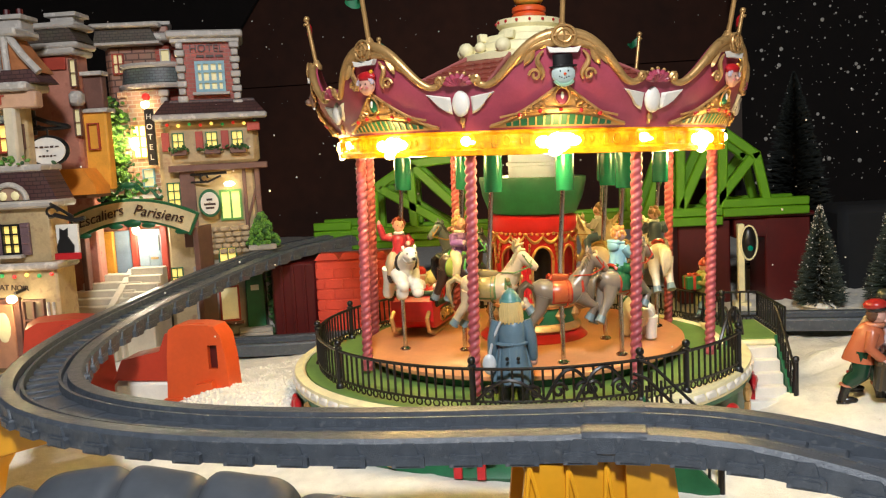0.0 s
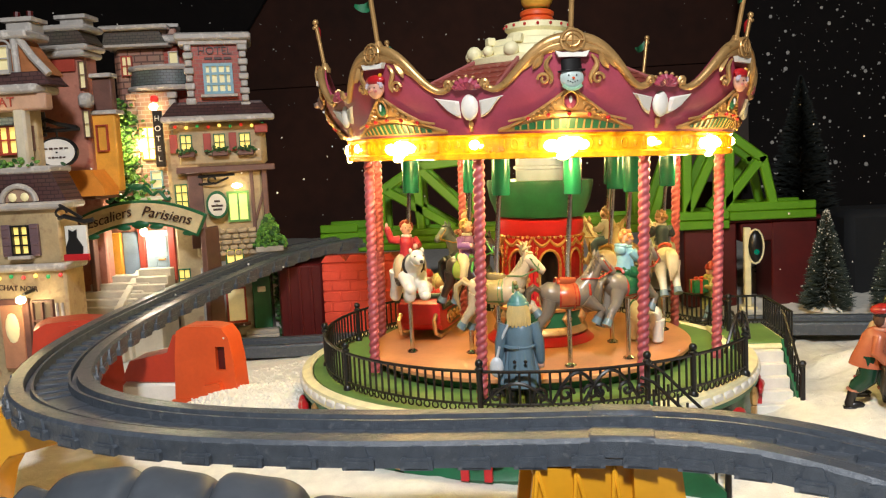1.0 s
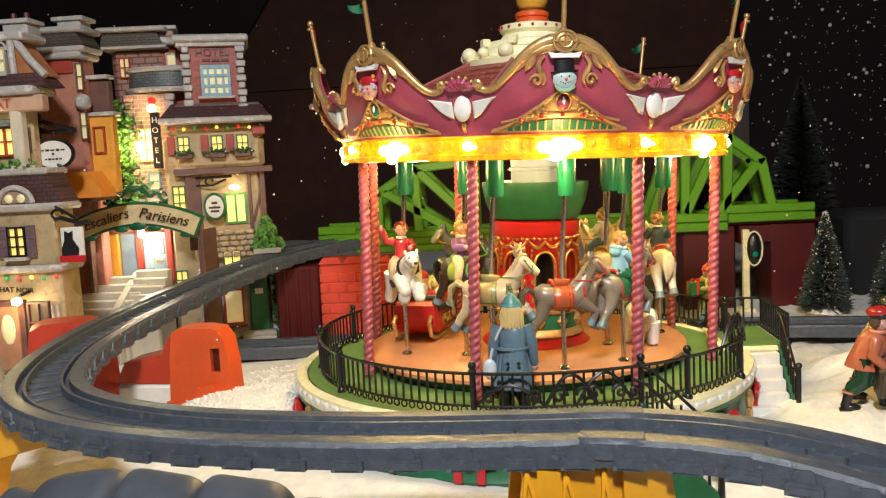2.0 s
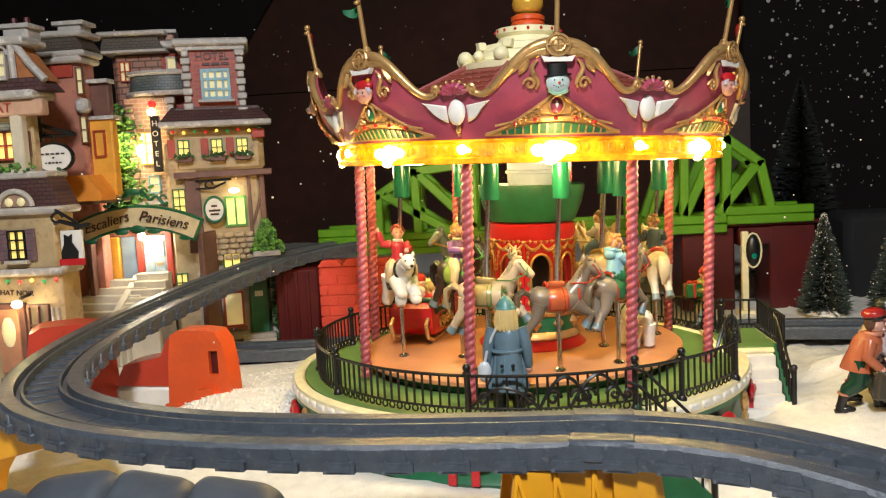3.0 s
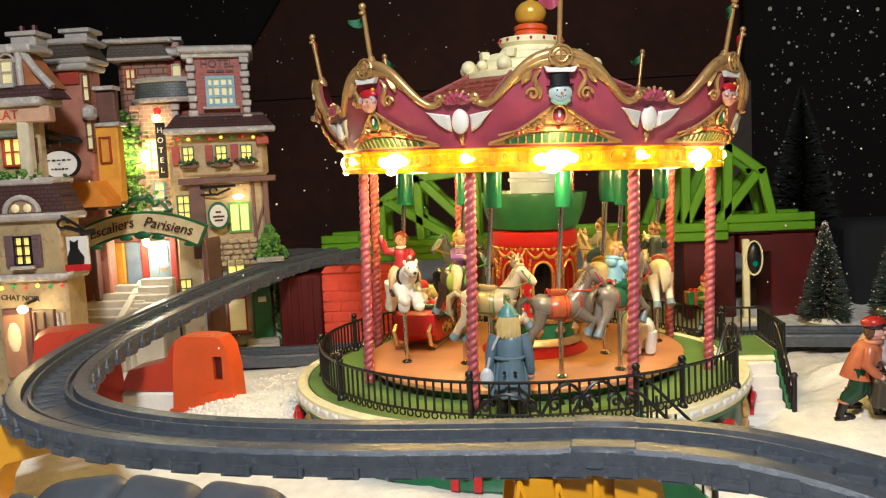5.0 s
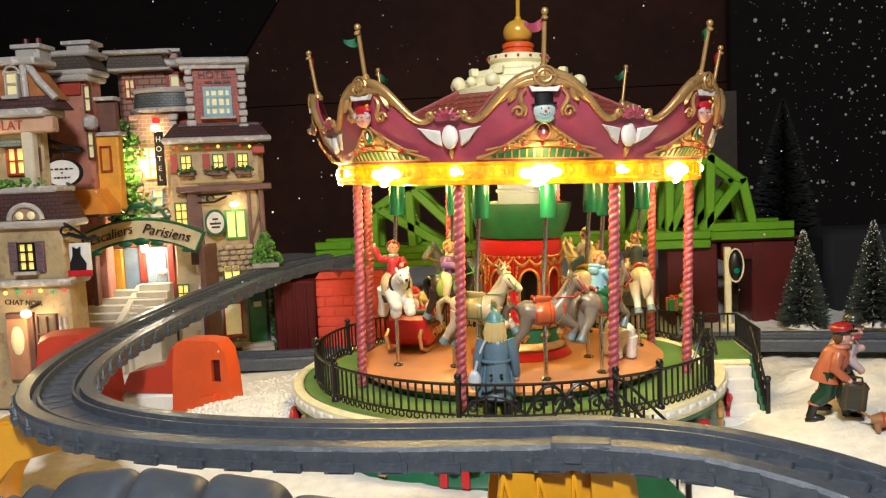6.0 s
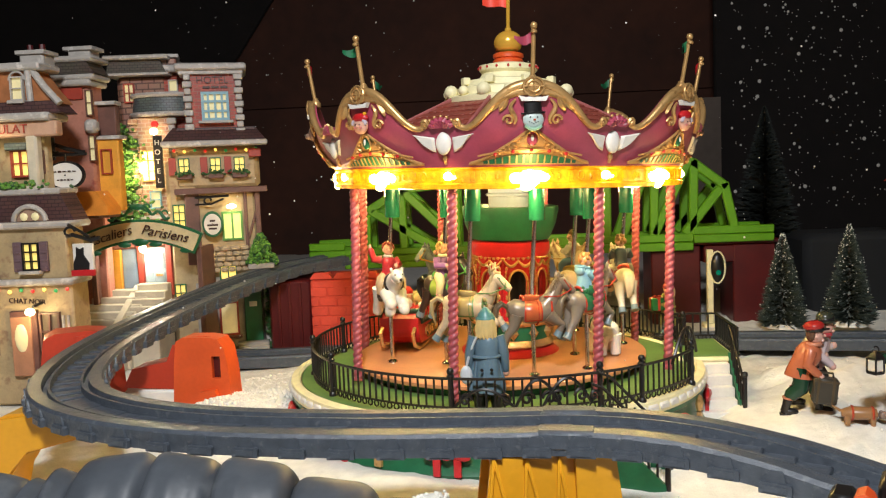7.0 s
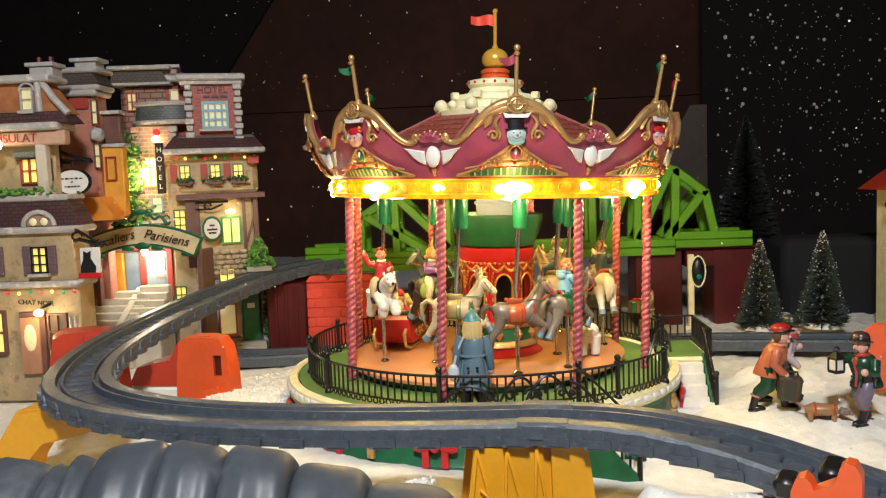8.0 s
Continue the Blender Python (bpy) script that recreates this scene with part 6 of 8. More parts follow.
    sg = Build().box((-0.378, F - 0.015, 0.139), (0.019, 0.003, 0.026), 0).done("hanging_sign", WHITEP, h, "white hanging sign with a dark shape and red bar")
    Build().prism([(-0.387, 0.1265), (-0.373, 0.1265), (-0.372, 0.134), (-0.377, 0.142), (-0.3765, 0.149), (-0.380, 0.147), (-0.3835, 0.149), (-0.384, 0.141), (-0.387, 0.134)], F - 0.0178, F - 0.0166).done("sign_shape", BLACK, sg)
    Build().box((-0.378, F - 0.0175, 0.1255), (0.022, 0.003, 0.0055), 0).done("sign_bar", REDG, sg)
    # balcony storey
    G = 0.070
    Build().box((-0.493, G + 0.006, 0.235), (0.130, 0.010, 0.075), 0).done("balcony_wall", PLASTER, h)
    Build().box((-0.482, F + 0.022, 0.2005), (0.150, 0.036, 0.006), 0, None, 0.0015).done("balcony_floor", TRIM, h)
    leaves(h, (-0.480, F + 0.008, 0.2065), (0.055, 0.006, 0.004), 190, 71, LEAF, 0.0028, "planter_greenery", "green plants along the balcony")
    window(h, -0.4535, 0.2275, 0.0185, 0.026, REDF, LIT, 2, 2, G)
    window(h, -0.500, 0.2275, 0.0185, 0.026, REDF, LIT, 2, 2, G)
    window(h, -0.4345, 0.228, 0.008, 0.022, TIMBER, LIT, 1, 2, G + 0.0005)
    Build().box((-0.4535, G - 0.004, 0.2435), (0.022, 0.010, 0.007), 0).done("window_hood", SLATE, h)
    for x in (-0.4335, -0.520):
        o = Build().box((x, F + 0.014, 0.229), (0.011, 0.011, 0.050), 0, None, 0.002)
        o.box((x, F + 0.014, 0.2035), (0.014, 0.014, 0.005), 0).done("column", STEP, h)
    Build().box((-0.482, F + 0.014, 0.2585), (0.150, 0.012, 0.014), 0).done("fascia", mat("peach_fascia", (0.50, 0.30, 0.20), 0.5), h)
    words(h, "CONSULAT", pose(-0.4345, F + 0.0072, 0.2585), 0.0118, REDF, align="RIGHT")
    Build().ball((-0.468, F - 0.004, 0.2525), (0.0045, 0.0045, 0.005), 0, 10).done("balcony_lamp", GLOW, h)
    Build().box((-0.488, F + 0.022, 0.2695), (0.152, 0.040, 0.0075), 0, None, 0.002).done("cornice", TRIM, h)
    Build().prism([(-0.560, 0.2725), (-0.402, 0.2725), (-0.412, 0.284), (-0.555, 0.284)], F + 0.010, F + 0.040).done("skirt_roof", SHINGLE, h)
    Build().prism([(-0.555, 0.282), (-0.408, 0.282), (-0.420, 0.297), (-0.431, 0.3135), (-0.550, 0.3135)], F + 0.018, F + 0.044).done("upper_mansard", mat("orange_mansard", (0.38, 0.14, 0.05), 0.5, 0, 0.25, 120, 0.4), h)
    o = Build().tube([(-0.406, F + 0.016, 0.2815), (-0.4195, F + 0.016, 0.297), (-0.4305, F + 0.016, 0.3135)], 0.0034, 8)
    o.tube([(-0.433, F + 0.014, 0.2835), (-0.434, F + 0.014, 0.3125)], 0.003, 8).done("mansard_rib", TRIM, h)
    window(h, -0.4445, 0.2965, 0.0125, 0.022, TRIM, DIM, 1, 2, F + 0.014, None, TRIM, True)
    Build().box((-0.482, F + 0.030, 0.3165), (0.122, 0.040, 0.0075), 0, None, 0.002).done("top_cornice", TRIM, h)
    c = Build().box((-0.441, F + 0.045, 0.3245), (0.024, 0.022, 0.014), 0).box((-0.441, F + 0.045, 0.3325), (0.029, 0.027, 0.004), 0)
    c.done("chimney", TRIM, h)
    for k in (-1, 1):
        Build().tube([(-0.441 + 0.006 * k, F + 0.045, 0.333), (-0.441 + 0.006 * k, F + 0.045, 0.341)], 0.0028, 8).done("chimney_pot", DARKRED, h)
    return h


def pink_tower():
    h = tagged(new("pink_tower_house"), "pink porcelain corner house with white cornice and orange annex", "toy house", "village houses")
    Y = 0.150
    Build().box((-0.4475, Y + 0.014, 0.245), (0.052, 0.028, 0.150), 0, None, 0.003).done("wall", PINKW, h)
    for z, w in ((0.3165, 0.064), (0.3105, 0.056)):
        Build().box((-0.445, Y + 0.012, z), (w, 0.040, 0.0065), 0, None, 0.002).done("cornice", TRIM, h)
    Build().prism([(-0.470, 0.3195), (-0.412, 0.3195), (-0.420, 0.332), (-0.470, 0.332)], Y - 0.008, Y + 0.026).done("mansard", MANSARD, h)
    Build().box((-0.445, Y + 0.010, 0.3345), (0.064, 0.042, 0.006), 0, None, 0.002).done("top_cornice", TRIM, h)
    c = Build().box((-0.438, Y + 0.026, 0.3425), (0.024, 0.022, 0.010), 0).box((-0.438, Y + 0.026, 0.3485), (0.032, 0.028, 0.004), 0)
    c.done("chimney", TRIM, h)
    Build().box((-0.442, Y - 0.001, 0.300), (0.026, 0.003, 0.012), 0).done("plaque", REDF, h)
    for z in (0.290, 0.243):
        window(h, -0.4220, z, 0.007, 0.026, TIMBER, DIM, 1, 2, Y - 0.001)
    Build().box((-0.4205, Y - 0.003, 0.2655), (0.013, 0.012, 0.014), 0, None, 0.003).done("stone_ledge", TRIM, h)
    b = Build().tube([(-0.432, 0.088, 0.246), (-0.415, 0.084, 0.240), (-0.398, 0.084, 0.236)], 0.0022, 6).tube([(-0.432, 0.088, 0.235), (-0.410, 0.084, 0.2345), (-0.396, 0.084, 0.235)], 0.0016, 6).tube([(-0.4175, 0.084, 0.235), (-0.4175, 0.084, 0.228)], 0.0010, 6).tube([(-0.432, 0.090, 0.252), (-0.432, 0.090, 0.230)], 0.0018, 6).tube([(-0.432, 0.090, 0.238), (-0.450, 0.150, 0.238)], 0.0014, 6)
    b.tube([(-0.427 + 0.004 * math.cos(k * 0.6), 0.085, 0.241 + 0.004 * math.sin(k * 0.6)) for k in range(10)], 0.0012, 6)
    b.done("bracket", BLACK, h, "black scrolled iron bracket")
    T = pose(-0.4175, 0.0832, 0.2150, 90, 0, 0) @ Matrix.Diagonal((1.22, 0.86, 1, 1))
    sg = Build().lathe([(0.001, -0.0018), (0.0155, -0.0018), (0.0162, 0), (0.0155, 0.0018), (0.001, 0.0018)], 28, 0, T).done("oval_sign", BLACK, h, "white oval inn sign with black rim")
    Build().lathe([(0.001, 0.0018), (0.0138, 0.0018), (0.0138, 0.0026), (0.001, 0.0026)], 28, 0, T).done("sign_face", WHITEP, sg)
    for k, x, w in ((0.0035, 0, 0.024), (-0.0045, 0, 0.017)):
        for j in range(5):
            Build().box((-0.4175 + x - w / 2 + (j + 0.5) * w / 5, 0.0802, 0.2150 + k), (w / 5 * (0.62 + 0.08 * (j % 3)), 0.0006, 0.0012 + 0.0006 * (j % 2)), 0).done("sign_bar", INK, sg)
    Build().box((-0.411, Y + 0.014, 0.215), (0.024, 0.012, 0.076), 0).done("annex_wall", OCHRE, h, "ochre orange annex")
    Build().box((-0.410, Y + 0.014, 0.254), (0.029, 0.018, 0.004), 0).done("annex_cornice", TRIM, h)
    Build().box((-0.412, Y + 0.018, 0.272), (0.020, 0.010, 0.032), 0).done("annex_attic", TIMBER, h)
    Build().box((-0.412, Y + 0.016, 0.290), (0.024, 0.016, 0.004), 0).done("annex_cornice", TRIM, h)
    window(h, -0.4120, 0.229, 0.0115, 0.026, REDF, OCHRE, 1, 1, Y + 0.0075)
    aw = Build()
    aw.prism([(-0.440, 0.1985), (-0.413, 0.1985), (-0.4005, 0.1810), (-0.4005, 0.1735), (-0.4400, 0.1735), (-0.4400, 0.181)], Y - 0.022, Y + 0.006)
    aw.done("awning", AWNING, h, "orange cloth awning")
    Build().box((-0.4475, Y + 0.040, 0.1725), (0.052, 0.080, 0.006), 0).done("overhang", TIMBER, h)
    Build().box((-0.475, Y + 0.075, 0.0850), (0.050, 0.016, 0.170), 0).done("lower_wall", PINKW, h)
    return h


for make in (hotel, tower, stairs, arch_sign, cafe_house, pink_tower):
    make()
lamp("bay_light", "POINT", (-0.418, 0.222, 0.222), 0.17, (1.0, 0.78, 0.38), None, 0.005)
lamp("door_light", "POINT", (-0.412, 0.224, 0.124), 0.16, (1.0, 0.92, 0.72), None, 0.005)
lamp("shop_light", "POINT", (-0.434, 0.022, 0.086), 0.055, (1.0, 0.72, 0.34), None, 0.004)
lamp("balcony_light", "POINT", (-0.468, 0.034, 0.249), 0.018, (1.0, 0.78, 0.34), None, 0.004)
lamp("timber_light", "POINT", (-0.311, 0.245, 0.171), 0.010, (1.0, 0.90, 0.5), None, 0.004)



# ---- riders, mounts and figurines ----
PAINT = {}


def paint(r, g, b, rough=0.35):
    k = (r, g, b)
    if k not in PAINT:
        PAINT[k] = mat("figurine_paint", k, rough, 0, 0.12, 150, 0.12)
    return PAINT[k]


HAIRY = (0.62, 0.42, 0.16)
FLESH = (0.62, 0.33, 0.24)


def limb(b, pts, r, m):
    b.tube([Vector(p) for p in pts], r, 8, m)
    b.ball(pts[-1], r[-1] if isinstance(r, (list, tuple)) else r, m, 8)


def rider(parent, M, coat, legs, hair, shoe=(0.05, 0.03, 0.02), hat=None, wave=False, hood=False, collar=(0.62, 0.58, 0.50), label="painted rider figurine"):
    """Seated astride, looking along +x; the seat is at the origin."""
    b = Build()
    rg = random.Random(label)
    # hips, jacket with hem and shoulders
    b.ball((-0.0006, 0, 0.0008), (0.0058, 0.0066, 0.0042), 1, 14)
    b.tube([(-0.0008, 0, 0.0018), (-0.0006, 0, 0.0036), (-0.0002, 0, 0.0080), (0.0006, 0, 0.0128), (0.0008, 0, 0.0156), (0.0012, 0, 0.0176)], [0.0066, 0.0064, 0.0056, 0.0064, 0.0056, 0.0026], 16, 0, None, True, 0.82)
    for k in range(5):
        a = -1.2 + 0.6 * k
        b.tube([(0.0050 * math.cos(a) * 0.9, 0.0060 * math.sin(a), 0.0022), (0.0044 * math.cos(a), 0.0054 * math.sin(a), 0.0090)], [0.0012, 0.0003], 6, 0)
    b.tube([(0.0012 + 0.0032 * math.cos(k * 0.524), 0.0032 * math.sin(k * 0.524), 0.0174) for k in range(13)], 0.0011, 6, 5)
    if hood:
        b.ball((-0.0046, 0, 0.0158), (0.0030, 0.0052, 0.0038), 0, 12)
        b.tube([(-0.0040 + 0.0020 * math.cos(k * 0.524), 0.0046 * math.sin(k * 0.524), 0.0186) for k in range(13)], 0.0012, 6, 0)
    # head with nose, ears, eyes and cheeks
    h = Vector((0.0020, 0, 0.0226))
    b.ball(h, (0.0044, 0.0042, 0.0048), 2, 14)
    b.ball(h + Vector((0.0044, 0, -0.0004)), 0.0009, 2, 6)
    for s in (-1, 1):
        b.ball(h + Vector((0.0038, s * 0.0017, 0.0008)), 0.00045, 4, 6)
        b.ball(h + Vector((0.0002, s * 0.0043, -0.0002)), (0.0010, 0.0007, 0.0013), 2, 6)
    for _ in range(22):
        d = Vector((rg.uniform(-1, 0.25), rg.uniform(-1, 1), rg.uniform(-0.5, 1))).normalized()
        b.ball(h + Vector((-0.0006 + d.x * 0.0042, d.y * 0.0041, 0.0010 + d.z * 0.0042)), rg.uniform(0.0013, 0.0020), 3, 7)
    # legs gripping the saddle, with boots
    for s in (-1, 1):
        b.tube([(-0.0004, s * 0.0038, 0.0010), (0.0054, s * 0.0078, -0.0006), (0.0074, s * 0.0090, -0.0030), (0.0070, s * 0.0094, -0.0080), (0.0058, s * 0.0096, -0.0130)], [0.0042, 0.0041, 0.0038, 0.0033, 0.0028], 10, 1)
        b.tube([(0.0062, s * 0.0096, -0.0118), (0.0058, s * 0.0097, -0.0150)], [0.0030, 0.0024], 10, 4)
        b.ball((0.0082, s * 0.0098, -0.0158), (0.0044, 0.0023, 0.0021), 4, 10)
        if wave and s < 0:
            limb(b, [(0.0006, s * 0.0058, 0.0146), (0.0000, s * 0.0118, 0.0152), (0.0012, s * 0.0145, 0.0226)], [0.0033, 0.0030, 0.0026], 0)
            b.ball((0.0012, s * 0.0150, 0.0250), (0.0018, 0.0014, 0.0026), 2, 8)
        else:
            limb(b, [(0.0006, s * 0.0056, 0.0146), (0.0030, s * 0.0084, 0.0100), (0.0086, s * 0.0048, 0.0098)], [0.0033, 0.0030, 0.0025], 0)
            b.ball((0.0104, s * 0.0040, 0.0100), 0.0021, 2, 8)
    mats = [paint(*coat, 0.28), paint(*legs, 0.28), paint(*FLESH), paint(*hair), paint(*shoe), paint(*collar)]
    if hat:
        b.lathe([(0.0074, 0.0), (0.0078, 0.0008), (0.0050, 0.0014), (0.0047, 0.0044), (0.0030, 0.0058), (0.001, 0.0060)], 16, 6, Matrix.Translation((0.0014, 0, 0.0248)) @ pose(0, 0, 0, 0, -8, 0))
        mats.append(paint(*hat))
    ob = b.done("rider", mats, parent, label, 50)
    ob.matrix_basis = M @ Matrix.Diagonal((1.04, 0.98, 1.0, 1))
    return ob


def mount(root, name, phi, r, z, body, mane, saddle, trim, label, antlers=False, bear=False):
    """A prancing animal on its pole, looking along the way of turning."""
    M = Matrix.Translation(at(phi, r, z)) @ turn(phi)
    b = Build()
    rg = random.Random(label)
    sx = 1.12 if bear else 1.0
    b.tube([(-0.0200 * sx, 0, 0.0010), (-0.0185, 0, 0.0016), (-0.0150, 0, 0.0018), (-0.0090, 0, 0.0008), (0, 0, -0.0012), (0.0080, 0, 0.0002), (0.0130, 0, 0.0018), (0.0170, 0, 0.0045)], [0.0030, 0.0062, 0.0082, 0.0084, 0.0080, 0.0086, 0.0080, 0.0048], 18, 0)
    if bear:
        b.tube([(0.011, 0, 0.004), (0.020, 0, 0.0085), (0.027, 0, 0.0110)], [0.0082, 0.0064, 0.0052], 14, 0)
        b.tube([(0.0260, 0, 0.0120), (0.0320, 0, 0.0112), (0.0370, 0, 0.0098)], [0.0056, 0.0038, 0.0022], 12, 0)
        b.ball((0.0280, 0, 0.0128), (0.0060, 0.0054, 0.0050), 0, 14)
        b.ball((0.0388, 0, 0.0104), (0.0012, 0.0014, 0.0012), 4, 8)
        for s in (-1, 1):
            b.ball((0.0262, s * 0.0044, 0.0172), (0.0015, 0.0013, 0.0019), 0, 8)
            b.ball((0.0326, s * 0.0030, 0.0138), 0.0007, 4, 6)
        b.ball((-0.0225, 0, 0.002), 0.0026, 0, 8)
        b.tube([(0.0160, 0.0076 * math.cos(k * 0.524), 0.0062 + 0.0074 * math.sin(k * 0.524)) for k in range(13)], 0.0013, 8, 4)
        rad = [0.0064, 0.0052, 0.0044, 0.0046]
    else:
        b.tube([(0.010, 0, 0.003), (0.0155, 0, 0.0085), (0.0185, 0, 0.0145), (0.0215, 0, 0.0195), (0.0235, 0, 0.0210)], [0.0078, 0.0066, 0.0052, 0.0044, 0.0034], 14, 0)
        b.tube([(0.0205, 0, 0.0212), (0.0240, 0, 0.0205), (0.0285, 0, 0.0172), (0.0325, 0, 0.0138), (0.0340, 0, 0.0128)], [0.0038, 0.0044, 0.0034, 0.0027, 0.0020], 12, 0)
        b.ball((0.0245, 0, 0.0178), (0.0034, 0.0030, 0.0030), 0, 10)
        for s in (-1, 1):
            b.tube([(0.0212, s * 0.0024, 0.0236), (0.0208, s * 0.0034, 0.0262), (0.0214, s * 0.0036, 0.0290)], [0.0012, 0.0016, 0.0003], 8, 0)
            b.ball((0.0262, s * 0.0035, 0.0212), 0.0008, 4, 8)
            b.ball((0.0338, s * 0.0014, 0.0140), 0.0005, 4, 6)
            b.tube([(0.0250, s * 0.0040, 0.0225), (0.0290, s * 0.0032, 0.0170), (0.0316, s * 0.0026, 0.0150)], 0.0005, 5, 3)
            b.tube([(0.0316, s * 0.0026, 0.0150), (0.0200, s * 0.0068, 0.0110), (0.0080, s * 0.0050, 0.0110)], 0.0005, 5, 3)
        b.tube([(0.0302 + 0.0006 * math.sin(k * 0.785), 0.0031 * math.cos(k * 0.785), 0.0158 + 0.0031 * math.sin(k * 0.785)) for k in range(9)], 0.0006, 5, 3)
        for k in range(11):
            for s in (-1, 1):
                p = (0.0222 - 0.0012 * k, s * 0.0012, 0.0248 - 0.0019 * k)
                b.tube([p, (p[0] - 0.0018, s * 0.0036, p[2] - 0.0010), (p[0] - 0.0012, s * 0.0048, p[2] - rg.uniform(0.0030, 0.0046))], [0.0015, 0.0013, 0.0004], 6, 1)
        b.ball((0.0238, 0, 0.0250), (0.0030, 0.0018, 0.0014), 1, 8)
        for k in range(4):
            w = 0.0008 * (k - 1.5)
            b.tube([(-0.0195, w, 0.004), (-0.0245, w * 1.5, 0.0072), (-0.0290, w * 2, 0.0040), (-0.0300 - 0.0006 * k, w * 2, -0.0035), (-0.0282, w, -0.0105 - 0.0010 * k)], [0.0016, 0.0022, 0.0023, 0.0019, 0.0004], 7, 1)
        rad = [0.0056, 0.0040, 0.0029, 0.0027]
        if antlers:
            for s in (-1, 1):
                b.tube([(0.0210, s * 0.0018, 0.0225), (0.0190, s * 0.0050, 0.0270), (0.0205, s * 0.0075, 0.0320)], [0.0016, 0.0014, 0.0007], 7, 1)
                b.tube([(0.0193, s * 0.0048, 0.0268), (0.0240, s * 0.0058, 0.0290)], [0.0012, 0.0006], 7, 1)
                b.tube([(0.0198, s * 0.0064, 0.0296), (0.0168, s * 0.0078, 0.0316)], [0.0010, 0.0005], 7, 1)
            for k in range(9):
                a = -1.5 + 3.0 * k / 8
                b.ball((0.0150 + 0.0010 * math.cos(a), 0.0076 * math.sin(a), 0.0072 - 0.0066 * math.cos(a)), 0.0017, 3 if k % 2 else 2, 8)
    legs = (((0.0110, -0.002), (0.0175, -0.0070), (0.0225, -0.0100), (0.0195, -0.0155)), ((0.0105, -0.002), (0.0160, -0.0095), (0.0230, -0.0095), (0.0262, -0.0140)),
            ((-0.0140, -0.001), (-0.0165, -0.0100), (-0.0212, -0.0152), (-0.0246, -0.0205)), ((-0.0135, -0.001), (-0.0140, -0.0110), (-0.0188, -0.0168), (-0.0213, -0.0225)))
    for i, leg in enumerate(legs):
        s = 1 if i % 2 else -1
        b.tube([(x, s * 0.0048, zz) for x, zz in leg], rad, 10, 0)
        b.ball((leg[2][0], s * 0.0048, leg[2][1]), rad[2] * 1.12, 0, 8)
        e, d = Vector((leg[-1][0], s * 0.0048, leg[-1][1])), (Vector((leg[-1][0], 0, leg[-1][1])) - Vector((leg[-2][0], 0, leg[-2][1]))).normalized()
        if bear:
            b.ball(e + d * 0.001, (0.0050, 0.0044, 0.0040), 0, 10)
        else:
            b.tube([e - d * 0.0010, e + d * 0.0012, e + d * 0.0036], [0.0030, 0.0031, 0.0036], 10, 5)
    # saddle cloth wrapped over the back, its braid, the seat and the girth
    def wrap(x0, x1, rr, lo, m, n=16):
        vs = []
        for x, k in ((x0, 0.94), (x0 + 0.0008, 1), (x1 - 0.0008, 1), (x1, 0.94)):
            for q in range(n + 1):
                a = math.pi * (-lo + (1 + 2 * lo) * q / n)
                vs.append((x, rr * k * math.cos(a), -0.0004 + rr * k * math.sin(a)))
        b.add(vs, [(i * (n + 1) + q, i * (n + 1) + q + 1, (i + 1) * (n + 1) + q + 1, (i + 1) * (n + 1) + q) for i in range(3) for q in range(n)], m)
    wrap(-0.0085, 0.0062, 0.0090, 0.22, 3)
    wrap(-0.0075, 0.0052, 0.0093, 0.16, 2)
    wrap(0.0020, 0.0036, 0.0096, 0.5, 3)
    b.tube([(-0.0075, 0, 0.0098), (-0.0050, 0, 0.0088), (0.0000, 0, 0.0082), (0.0042, 0, 0.0094), (0.0058, 0, 0.0112)], [0.0046, 0.0056, 0.0056, 0.0040, 0.0016], 12, 2, None, True, 0.5)
    b.tube([(-0.0082, 0.0046 * math.cos(a), 0.0090 + 0.0030 * math.sin(a)) for a in [math.pi * k / 8 for k in range(9)]], 0.0011, 6, 3)
    b.tube([(0.0135, 0.0084 * math.cos(k * 0.6283), 0.0020 + 0.0084 * math.sin(k * 0.6283)) for k in range(11)], 0.0009, 6, 3)
    ob = b.done(name, [paint(*body, 0.28), paint(*mane), paint(*saddle, 0.25), paint(*trim, 0.25), paint(0.02, 0.015, 0.012), paint(0.16, 0.22, 0.24)], root, label, 50)
    ob.matrix_basis = M @ Matrix.Diagonal((0.93, 0.98, 1.0, 1))
    pole(root, phi, r)
    return ob


def pole(root, phi, r):
    Build().tube([at(phi, r, 0.052), at(phi, r, 0.118), UP @ Vector(at(phi, r, 0.196))], 0.0016, 10).lathe([(0.0016, 0.0545), (0.0040, 0.0530), (0.0042, 0.0518)], 12, 0, Matrix.Translation(at(phi, r))).done("pole", STEEL, root, "polished steel pole")
    o = Build().lathe([(0.0020, 0.1660), (0.0058, 0.1660), (0.0060, 0.1675), (0.0060, 0.1960), (0.001, 0.1960)], 20, 0, UP @ Matrix.Translation(at(phi, r)))
    o.done("pole_socket", SOCKET, root, "green tube socket")


C = CAROUSEL
m = mount(C, "bear_mount", -70 + SPIN, 0.098, 0.112, (0.72, 0.68, 0.60), (0.7, 0.66, 0.6), (0.10, 0.16, 0.10), (0.35, 0.2, 0.06), "white polar bear mount with green saddle", bear=True)
rider(m, pose(-0.001, 0, 0.0085), (0.42, 0.03, 0.035), (0.50, 0.36, 0.20), (0.30, 0.05, 0.03), wave=True, label="waving figurine in a red jacket")
m = mount(C, "horse_mount", -47 + SPIN, 0.066, 0.112, (0.035, 0.022, 0.017), (0.018, 0.016, 0.014), (0.28, 0.36, 0.06), (0.10, 0.35, 0.06), "black horse mount with lime saddle")
